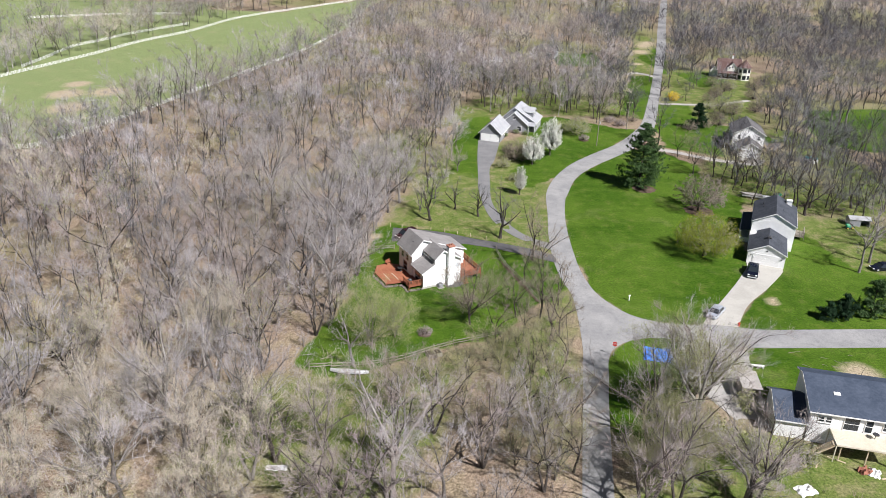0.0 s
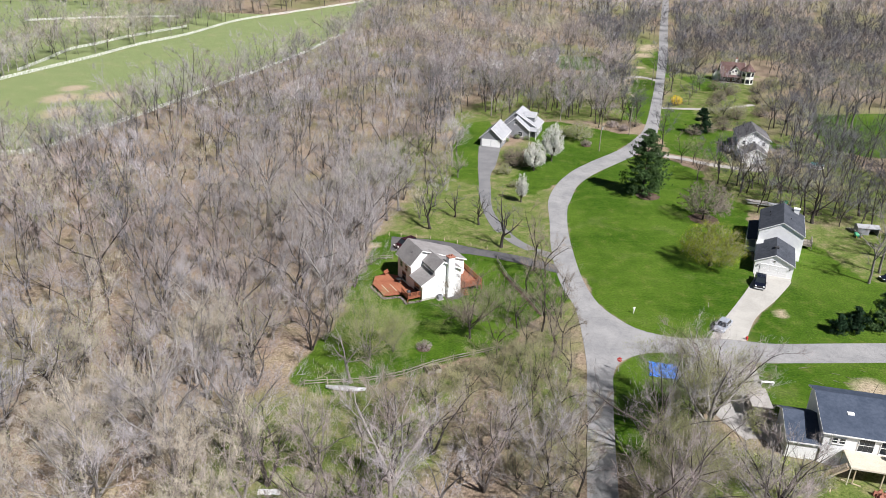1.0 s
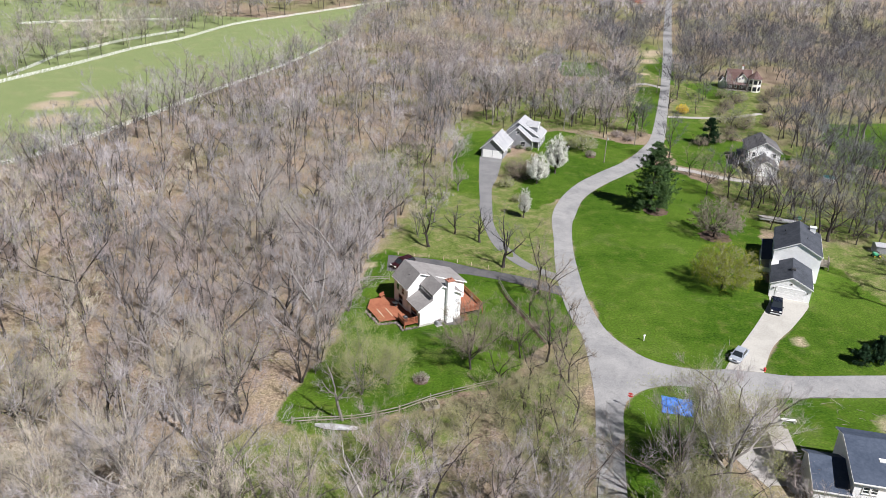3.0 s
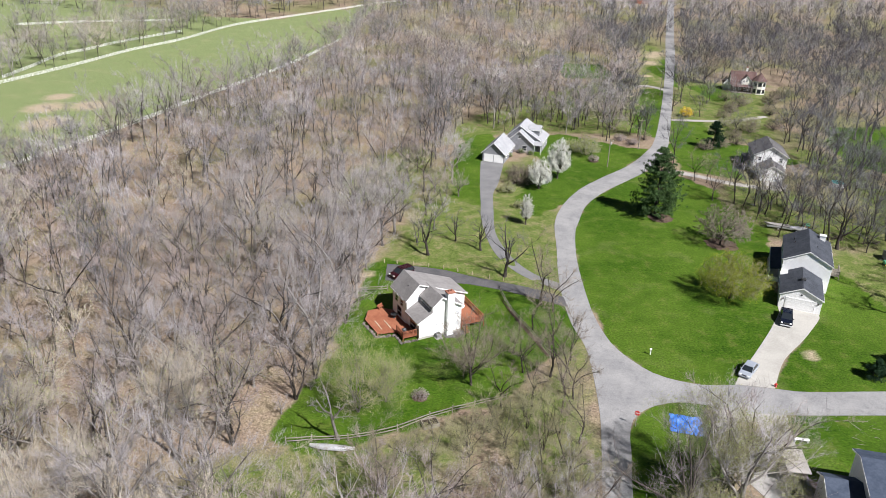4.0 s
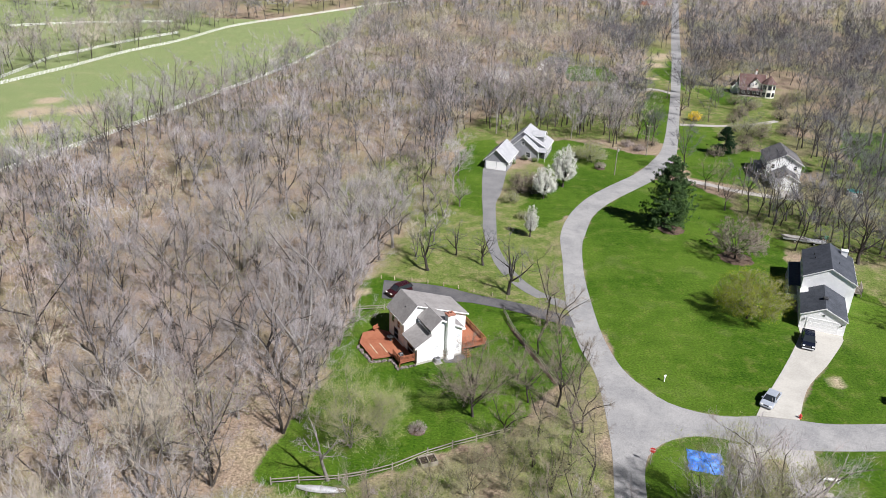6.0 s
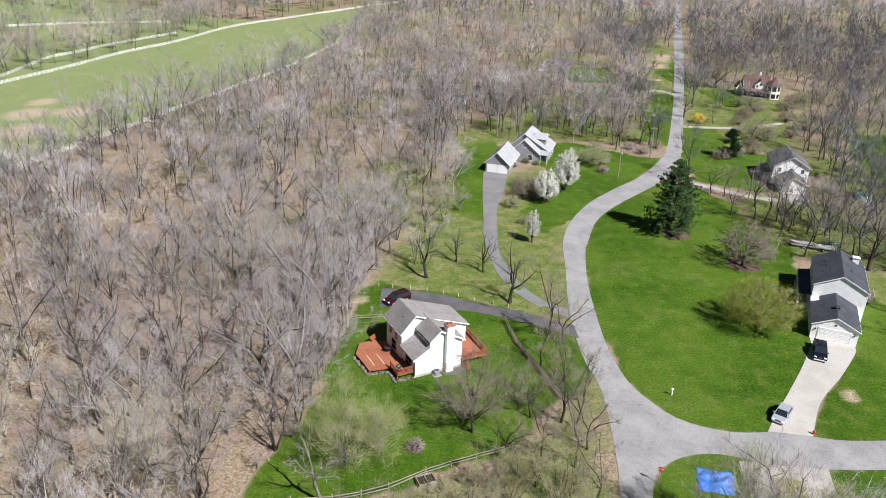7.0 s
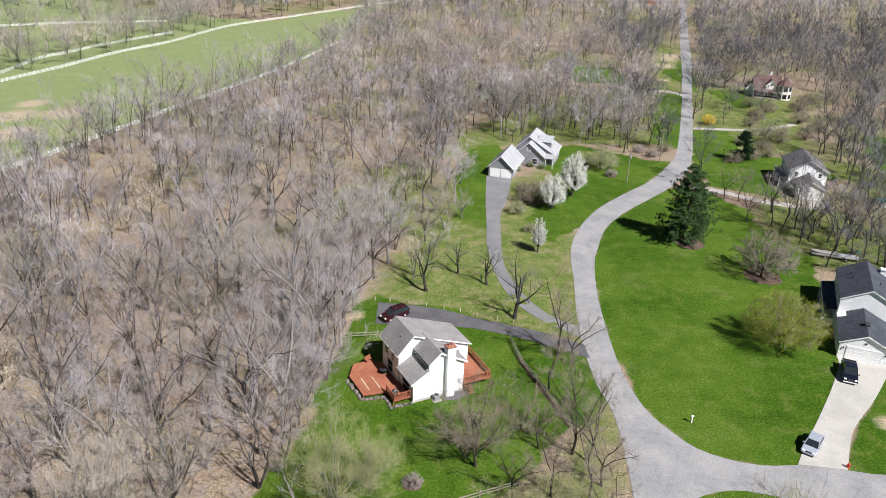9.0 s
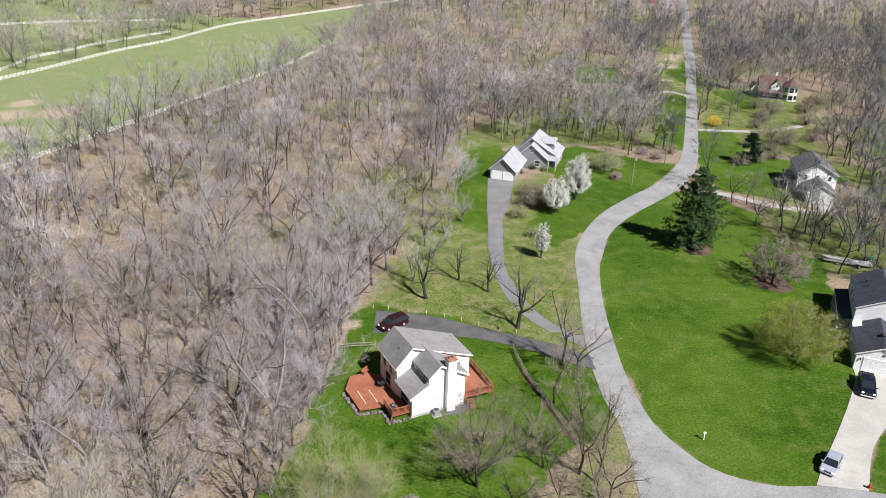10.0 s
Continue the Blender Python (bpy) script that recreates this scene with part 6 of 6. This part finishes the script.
    part("grille", Kit().box(L - 0.1, L + 0.016, -0.35, 0.35, belt - 0.42, belt - 0.2), BLACK, c)
    part("bumper", Kit().bevelled(L - 0.2, L + 0.07, -W + 0.08, W - 0.08, 0.28, 0.45, 0.04), ALUMINIUM if bed else paint, c)
    part("bumper", Kit().bevelled(-L - 0.07, -L + 0.2, -W + 0.08, W - 0.08, 0.3, 0.46, 0.04), ALUMINIUM if bed else paint, c)
    return c


vehicle("car", "silver sedan with a dark sunroof at the driveway's end", "car", pose(43.5, 61.2, 0.062, 0, 0, 235), SILVER, 4.7, 1.8, 1.42, 1.2, 1.25)
vehicle("pickup_truck", "dark navy pickup truck parked before the garage", "pickup truck", pose(55.4, 79.0, 0.062, 0, 0, 250), NAVY, 5.5, 2.0, 1.85, 1.3, 0.9, True)
vehicle("suv", "dark maroon sport utility vehicle on the asphalt drive", "car", pose(-13.4, 87.8, 0.058, 0, 0, 224), MAROON, 4.8, 1.9, 1.75, 1.2, 0.35)


def trailer(x, y, turn, label, load):
    """A flat two-wheeled trailer; load: whether a low covered boat lies on it."""
    t = thing("trailer", label, "trailer", pose(x, y, 0, 0, 0, turn))
    part("bed", Kit().box(-2.6, 2.4, -0.9, 0.9, 0.5, 0.6), ALUMINIUM, t)
    for y0 in (-0.95, 0.88):
        part("side_rail", Kit().box(-2.6, 2.4, y0, y0 + 0.07, 0.605, 0.85), ALUMINIUM, t)
    if load:
        k = Kit()
        k.add([(-2.3, -0.7, 0.61), (1.4, -0.7, 0.61), (2.6, 0, 0.61), (1.4, 0.7, 0.61), (-2.3, 0.7, 0.61), (-2.3, -0.85, 1.05), (1.5, -0.8, 1.1), (3.1, 0, 1.25), (1.5, 0.8, 1.1), (-2.3, 0.85, 1.05)],
              [(4, 3, 2, 1, 0), (5, 6, 7, 8, 9)] + [(i, (i + 1) % 5, (i + 1) % 5 + 5, i + 5) for i in range(5)])
        part("boat", k, GRAVEL, t, "pale covered boat hull")
    for y0 in (-1.08, 1.08):
        wheel(t, 0, y0, 0.33)
    part("tongue", Kit().tube([(2.4, 0, 0.5), (3.5, 0, 0.42)], [0.05, 0.05], 6), BLACK, t)


trailer(69.4, 124.0, 165, "pale covered boat on a trailer behind the white house", True)
trailer(73.0, 123.0, 168, "small grey flat trailer behind the white house", False)
g = thing("shed", "low grey sheet-metal shed among bare trees", "shed", pose(88.6, 109.0, 0, 0, 0, -6))
part("wall", Kit().box(-2.2, 2.2, 1.3, 1.36, 0, 1.6).box(-2.2, -2.14, -1.3, 1.3, 0, 1.6).box(2.14, 2.2, -1.3, 1.3, 0, 1.6).box(-2.2, 0.2, -1.36, -1.3, 0, 1.6), GREY_SIDING, g)
part("roof", Kit().slab([(-2.4, -1.5, 1.62), (2.4, -1.5, 1.62), (2.4, 0, 2.15), (-2.4, 0, 2.15)], 0.06), ROOF_PALE, g, "pale grey sheet roof")
part("roof", Kit().slab([(-2.4, 0.004, 2.15), (2.4, 0.004, 2.15), (2.4, 1.5, 1.62), (-2.4, 1.5, 1.62)], 0.06), ROOF_PALE, g, "pale grey sheet roof")
vehicle("car", "black sedan parked under bare trees", "car", pose(82.6, 84.2, 0.01, 0, 0, 190), NAVY, 4.8, 1.85, 1.45, 1.25, 0.9)


def lawn_tractor(x, y, turn, label):
    m = thing("lawn_tractor", label, "lawn tractor", pose(x, y, 0, 0, 0, turn), "lawn tractors")
    part("body", Kit().bevelled(-0.7, 0.8, -0.4, 0.4, 0.3, 0.85, 0.1), GREEN_PAINT, m)
    part("hood", Kit().bevelled(0.1, 0.95, -0.32, 0.32, 0.86, 1.1, 0.1), GREEN_PAINT, m)
    part("seat", Kit().bevelled(-0.6, -0.1, -0.25, 0.25, 0.855, 1.1, 0.08), BLACK, m)
    part("steering_wheel", Kit().tube([(0.0, 0, 1.2), (0.02, 0, 1.23)], [0.18, 0.18], 12), BLACK, m)
    for x0, y0, r in ((-0.5, 0.5, 0.4), (-0.5, -0.5, 0.4), (0.6, 0.42, 0.26), (0.6, -0.42, 0.26)):
        wheel(m, x0, y0, r, rim=YELLOW_PAINT)


lawn_tractor(76.2, 125.4, 10, "green lawn tractor beside the trailers")
lawn_tractor(85.6, 106.2, 185, "green lawn tractor before the grey shed")

# ---- yard things ----
def brush_pile(x, y, w, d, h, seed, label):
    """A heap of cut branches, thrown together every way."""
    rng = np.random.default_rng(seed)
    k = Kit()
    for i in range(90):
        u = rng.normal(size=2) * 0.4
        z = max(0.05, h * (1 - (u @ u) * 1.2) * rng.uniform(0.2, 1))
        a = rng.uniform(0, 6.283)
        n = rng.uniform(0.6, 1.6)
        p = Vector((u[0] * w, u[1] * d, z))
        q = Vector((math.cos(a) * n, math.sin(a) * n, rng.uniform(-0.3, 0.3)))
        r = rng.uniform(0.02, 0.06)
        k.tube([(p - q * 0.5), p + Vector((0, 0, rng.uniform(0, 0.15))), (p + q * 0.5)], [r, r * 0.8, r * 0.4], 4)
    solid("brush_pile", k, BARK, label, "brush pile", pose(x, y, 0), kind="stuff")


brush_pile(87.5, 117, 3.2, 1.6, 1.3, 1, "heap of cut brown branches under bare trees")
brush_pile(81, 119.5, 2.6, 1.2, 0.9, 2, "low heap of cut branches behind the lawn")
stick_rng = random.Random(12)
for i in range(14):
    n = stick_rng.uniform(0.8, 2.4)
    bend = stick_rng.uniform(-0.25, 0.25)
    solid("fallen_branch", Kit().tube([(-n / 2, 0, 0.04), (0, bend, 0.06), (n / 2, 0, 0.04)], [0.035, 0.028, 0.012], 5), OLD_WOOD, "pale fallen branch lying on the mown verge", "branch",
          pose(stick_rng.uniform(52, 62), stick_rng.uniform(42.5, 50), 0.01, 0, 0, stick_rng.uniform(-50, 20)), "fallen branches")
g = thing("marker_stake", "thin dark leaning stake on the verge", "stake", pose(60.2, 43.4, 0, 8, 6, 0))
part("rod", Kit().tube([(0, 0, 0), (0, 0, 2.2)], [0.04, 0.03], 6), BLACK, g)

def canoe():
    """An upturned aluminium canoe on two rails."""
    k, secs = Kit(), []
    for i in range(13):
        s = -1 + i / 6
        w = 0.5 * (1 - abs(s) ** 2.6) + 0.02
        hgt = 0.36 + 0.16 * abs(s) ** 3
        secs.append([(2.9 * s, w * math.cos(a), 0.28 + (hgt + 0.08) * math.sin(a) * (0.75 + 0.25 * (1 - abs(s)))) for a in [math.pi * j / 8 for j in range(9)]])
    k.add([p for s in secs for p in s], [(i * 9 + j, i * 9 + j + 1, (i + 1) * 9 + j + 1, (i + 1) * 9 + j) for i in range(12) for j in range(8)])
    c = thing("canoe", "upturned dull aluminium canoe beside the split-rail fence", "canoe", pose(-16.4, 36.4, 0, 0, 0, -1))
    part("hull", k, ALUMINIUM, c, smooth=True)
    for y in (0.5, -0.5):
        part("gunwale", Kit().tube([(2.9 * s, y * (1 - abs(s) ** 2.6), 0.29) for s in [-1 + i / 8 for i in range(17)]], [0.03] * 17, 6), ALUMINIUM, c)
    part("keel", Kit().tube([(-2.6, 0, 0.74), (0, 0, 0.72), (2.6, 0, 0.74)], [0.02, 0.02, 0.02], 5), ALUMINIUM, c)
    for x in (-1.6, 1.6):
        part("bearer", Kit().box(x - 0.08, x + 0.08, -0.7, 0.7, 0, 0.27), OLD_WOOD, c)


canoe()
b = thing("planter_box", "weathered timber garden bed filled with dark soil", "planter", pose(-4.4, 42.8, 0, 0, 0, 25))
for x0, x1, y0, y1 in ((-1.1, 1.1, -0.85, -0.75), (-1.1, 1.1, 0.75, 0.85), (-1.1, -1.0, -0.745, 0.745), (1.0, 1.1, -0.745, 0.745), (-0.05, 0.05, -0.745, 0.745)):
    part("board", Kit().box(x0, x1, y0, y1, 0, 0.6), OLD_WOOD, b)
part("soil", Kit().box(-0.995, 0.995, -0.74, 0.74, 0, 0.4), SOIL, b)


def rumpled(name, label, category, m, mat, w, d, lift, seed, n=26):
    """A loose sheet with folds, lying on the ground."""
    rng = np.random.default_rng(seed)
    u, v = np.meshgrid(np.linspace(-1, 1, n), np.linspace(-1, 1, n))
    ph = rng.uniform(0, 6, 6)
    z = lift * (0.5 + 0.25 * np.sin(5 * u + ph[0] + 2 * np.sin(3 * v + ph[1])) + 0.25 * np.sin(9 * v + ph[2] + 2 * np.sin(4 * u + ph[3]))) + lift * 0.25 * rng.uniform(-1, 1, u.shape)
    z = np.maximum(z, 0.02) * np.clip(3.2 - 3 * np.maximum(abs(u), abs(v)), 0.2, 1) + 0.03
    x = u * w / 2 + 0.07 * np.sin(7 * v + ph[4])
    y = v * d / 2 + 0.07 * np.sin(6 * u + ph[5])
    i = (np.arange(n - 1)[:, None] * n + np.arange(n - 1)).ravel()
    t = np.concatenate([np.stack([i, i + 1, i + n + 1], 1), np.stack([i, i + n + 1, i + n], 1)])
    ob = new(name, tri_mesh(name, np.stack([x.ravel(), y.ravel(), z.ravel()], 1), t, mat))
    ob.matrix_world = m
    return tagged(ob, label, category)


rumpled("tarpaulin", "rumpled bright blue tarpaulin on the grass", "tarpaulin", pose(30.6, 46.6, 0, 0, 0, -9), TARP, 4.3, 4.2, 0.5, 4)
rumpled("plastic_sheet", "crumpled white plastic sheet in the back yard", "plastic sheet", pose(52.4, 21.4, 0, 0, 0, 60), WHITE_PAINT, 1.8, 1.3, 0.35, 5)
rumpled("plastic_sheet", "pale plastic sheet under budding shrubs", "plastic sheet", pose(42.4, 17.4, 0, 0, 0, 20), WHITE_PAINT, 2.4, 1.8, 0.4, 6)
rumpled("tarpaulin", "faded orange tarpaulin over a heap", "tarpaulin", pose(51.2, 21.6, 0, 0, 0, 20), BRICK_RED, 1.5, 1.2, 0.7, 7)
rumpled("plastic_sheet", "white sheet lying in the woods", "plastic sheet", pose(-21.6, 15.2, 0, 0, 0, 5), WHITE_PAINT, 2.6, 0.9, 0.3, 9)
for x, y, a, n in ((46.2, 24.9, 20, 1.8), (44.8, 25.4, 80, 1.4), (48.6, 23.6, -30, 2.2), (43.7, 23.0, 100, 2.4), (53.6, 20.6, 15, 1.6), (45.6, 22.2, 60, 1.2)):
    solid("plank", Kit().box(-n / 2, n / 2, -0.1, 0.1, 0, 0.05), TAN_WOOD, "loose board lying in the back yard", "board", pose(x, y, 0.02, 0, 0, a), "loose boards")
g = thing("bench", "low white bench on the grass by the drive", "bench", pose(45.4, 44.6, 0, 0, 0, -4))
part("seat", Kit().bevelled(-1.0, 1.0, -0.25, 0.25, 0.4, 0.48, 0.03), WHITE_PAINT, g)
for x in (-0.8, 0.8):
    part("leg", Kit().box(x - 0.06, x + 0.06, -0.22, 0.22, 0, 0.398), WHITE_PAINT, g)
g = thing("mailbox", "white mailbox post on the lawn's edge", "mailbox", pose(29.1, 64.6, 0, 0, 0, 30))
part("post", Kit().box(-0.07, 0.07, -0.07, 0.07, 0, 0.95), WHITE_PAINT, g)
part("box", Kit().bevelled(-0.22, 0.22, -0.1, 0.1, 0.953, 1.18, 0.05), WHITE_PAINT, g)
g = thing("hydrant", "small red hydrant by the driveway mouth", "hydrant", pose(46.4, 57.6, 0))
part("barrel", Kit().tube([(0, 0, 0), (0, 0, 0.06), (0, 0, 0.07), (0, 0, 0.55), (0, 0, 0.7), (0, 0, 0.76)], [0.2, 0.2, 0.14, 0.14, 0.1, 0.03], 12), RED, g)
part("outlet", Kit().tube([(-0.26, 0, 0.42), (0.26, 0, 0.42)], [0.07, 0.07], 8), RED, g)
part("outlet", Kit().tube([(0, -0.24, 0.42), (0, 0, 0.42)], [0.08, 0.08], 8), RED, g)
g = thing("stop_sign", "red eight-sided stop sign at the lane's corner", "stop sign", pose(23.5, 45.5, 0, 0, 0, -15))
part("post", Kit().tube([(0, 0, 0), (0, 0, 2.6)], [0.035, 0.035], 6), ALUMINIUM, g)
ring = [(0.4 * math.cos(radians(22.5 + 45 * i)), 2.25 + 0.4 * math.sin(radians(22.5 + 45 * i))) for i in range(8)]
plate = part("plate", Kit().prism(ring, -0.06, -0.04), RED, g)
letters = bpy.data.curves.new("letters", "FONT")
letters.body, letters.size, letters.extrude, letters.align_x, letters.align_y = "STOP", 0.3, 0.004, "CENTER", "CENTER"
tmp = bpy.data.objects.new("letters", letters)
word = bpy.data.meshes.new_from_object(tmp)
bpy.data.objects.remove(tmp)
word.materials.clear()
o = part("letters", word, WHITE_PAINT, plate, "white capital letters")
o.matrix_local = pose(0, -0.066, 2.25, 90, 0, 0)


def utility_pole(x, y, h, lean, label, lamp=False):
    p = thing("utility_pole", label, "utility pole", pose(x, y, 0, lean, 0, 0), "utility poles")
    part("pole", Kit().tube([(0, 0, -0.3), (0, 0, h)], [0.15, 0.1], 10), OLD_WOOD, p)
    part("crossarm", Kit().box(-0.9, 0.9, -0.06, 0.06, h - 0.7, h - 0.56), OLD_WOOD, p)
    for a in (-0.8, 0, 0.8):
        part("insulator", Kit().tube([(a, 0, h - 0.56), (a, 0, h - 0.38)], [0.05, 0.035], 8), WHITE_PAINT, p)
    if lamp:
        part("transformer", Kit().tube([(0.28, 0, h - 1.6), (0.28, 0, h - 0.9)], [0.2, 0.2], 12), ALUMINIUM, p, "grey steel transformer can")


utility_pole(36.1, 165, 8.2, 0, "wooden utility pole with a transformer beside the lane", True)
utility_pole(48.3, 185.4, 9.5, 0, "plain wooden utility pole in brush")
utility_pole(66.8, 153.4, 8.0, 0, "thin utility pole by the gravel drive")
utility_pole(71.5, 268, 10.0, 0, "wooden utility pole along the far lane")
for a, b in (((36.1, 165, 7.7), (48.3, 185.4, 9.0)), ((48.3, 185.4, 9.0), (71.5, 268, 9.5))):
    a, b = Vector(a), Vector(b)
    pts = [a + (b - a) * i / 12 - Vector((0, 0, 0.9 * math.sin(math.pi * i / 12))) for i in range(13)]
    solid("power_line", Kit().tube(pts, [0.015] * 13, 4), BLACK, "thin black power line between poles", "power line")

g = thing("air_conditioner", "grey outdoor air conditioner on a slab", "air conditioner", frame_at(-4.85, 65.75, 0.857, 0.515))
part("slab", Kit().box(-0.6, 0.6, -0.55, 0.5, 0, 0.08), OLD_CONCRETE, g)
part("housing", Kit().bevelled(-0.42, 0.42, -0.42, 0.42, 0.085, 0.85, 0.05), GREY_SIDING, g)
part("fan_grille", Kit().tube([(0, 0, 0.852), (0, 0, 0.88)], [0.34, 0.34], 16), BLACK, g)
solid("gravel_bed", slab_kit([(5.9, -1.9), (7.9, -1.3), (7.9, -0.1), (4.3, -0.1), (4.2, -1.2)], 0.05, 0.1), DARK_ASPHALT,
      "grey gravel bed against the house wall", "gravel bed", frame_at(-7.92, 64.7, 0.857, 0.515))


def mulch_ring(x, y, r, seed):
    rng = random.Random(seed)
    ring = [(r * rng.uniform(0.85, 1.1) * math.cos(6.283 * i / 26), r * rng.uniform(0.85, 1.1) * math.sin(6.283 * i / 26), 0.02) for i in range(26)]
    k = Kit().add(ring + [(0, 0, 0.1)], [(i, (i + 1) % 26, 26) for i in range(26)])
    solid("mulch_ring", k, MULCH, "ring of brown mulch and fallen leaves under a tree", "mulch", pose(x, y, 0.012))


mulch_ring(53.4, 112.4, 3.6, 1)
mulch_ring(43.2, 126.8, 3.0, 2)
mulch_ring(-6.3, 48.8, 1.1, 3)
solid("mulch_bed", slab_kit([(5.6, 80.6), (7.1, 75.4), (9.8, 68.8), (12.6, 62.0), (13.2, 62.3), (10.4, 69.1), (7.6, 75.8)], 0.03, 0.1), MULCH, "long brown mulch bed along the yard's rail fence", "mulch")
mulch_ring(33, 170.2, 1.5, 4)
# rough stones edging the west deck and its flower bed
rng = np.random.default_rng(77)
house_frame = frame_at(-7.92, 64.7, 0.857, 0.515)
edge = thing("stone_edging", "rough dark stones edging the deck beds", "stone edging", house_frame)
rock = []
for j in range(4):
    q = np.array([(math.cos(a) * math.cos(e), math.sin(a) * math.cos(e), math.sin(e)) for e in (-0.6, 0.1, 0.8) for a in np.arange(6) * 1.047]) * rng.uniform(0.75, 1.1, (18, 1)) * (0.3, 0.24, 0.2)
    k = Kit().add(q.tolist(), [(r * 6 + i, r * 6 + (i + 1) % 6, r * 6 + 6 + (i + 1) % 6, r * 6 + 6 + i) for r in range(2) for i in range(6)] + [tuple(range(12, 18)), tuple(range(5, -1, -1))])
    rock.append(k.mesh("stone"))
for a, b, n in (((-6.1, 3.6), (-6.2, 8.8), 16), ((-6.0, 3.3), (-2.9, 2.7), 10), ((-3.0, 2.6), (-3.0, 0.1), 9), ((-3.0, 0.0), (-0.3, -0.1), 9)):
    for i in range(n):
        x, y = a[0] + (b[0] - a[0]) * i / n, a[1] + (b[1] - a[1]) * i / n
        o = part("stone", rock[i % 4], STONE, edge)
        o.matrix_local = pose(x + rng.normal() * 0.12, y + rng.normal() * 0.12, 0.14, 0, 0, rng.uniform(0, 360))
# things on the west deck
g = thing("deck_bench", "small redwood bench on the deck's corner", "bench", house_frame @ pose(-1.9, 11.3, 0.552, 0, 0, 25))
part("seat", Kit().box(-0.6, 0.6, -0.2, 0.2, 0.38, 0.44), REDWOOD, g)
part("backrest", Kit().box(-0.6, 0.6, 0.2, 0.26, 0.385, 0.85), REDWOOD, g)
for x in (-0.5, 0.5):
    part("leg", Kit().box(x - 0.04, x + 0.04, -0.18, 0.18, 0, 0.378), REDWOOD, g)
g = thing("grill", "black covered barbecue grill on the deck", "grill", house_frame @ pose(-2.0, 1.5, 0.783))
part("cabinet", Kit().bevelled(-0.4, 0.4, -0.28, 0.28, 0, 0.75, 0.04), BLACK, g)
part("lid", Kit().bevelled(-0.4, 0.4, -0.27, 0.27, 0.755, 1.05, 0.14), BLACK, g)
g = thing("patio_table", "round dark patio table in the house's shade", "table", house_frame @ pose(-1.1, 7.4, 0.552))
part("table_top", Kit().tube([(0, 0, 0.7), (0, 0, 0.74)], [0.6, 0.6], 18), BLACK, g)
part("stem", Kit().tube([(0, 0, 0), (0, 0, 0.698)], [0.25, 0.05], 8), BLACK, g)
# pool behind the far white house
g = thing("swimming_pool", "round above-ground pool with a teal cover", "pool", pose(97, 158.4, 0))
part("wall", Kit().tube([(0, 0, 0), (0, 0, 1.2)], [1.9, 1.9], 28), WHITE_PAINT, g)
part("cover", Kit().tube([(0, 0, 1.203), (0, 0, 1.26)], [1.8, 1.6], 28), TEAL, g)
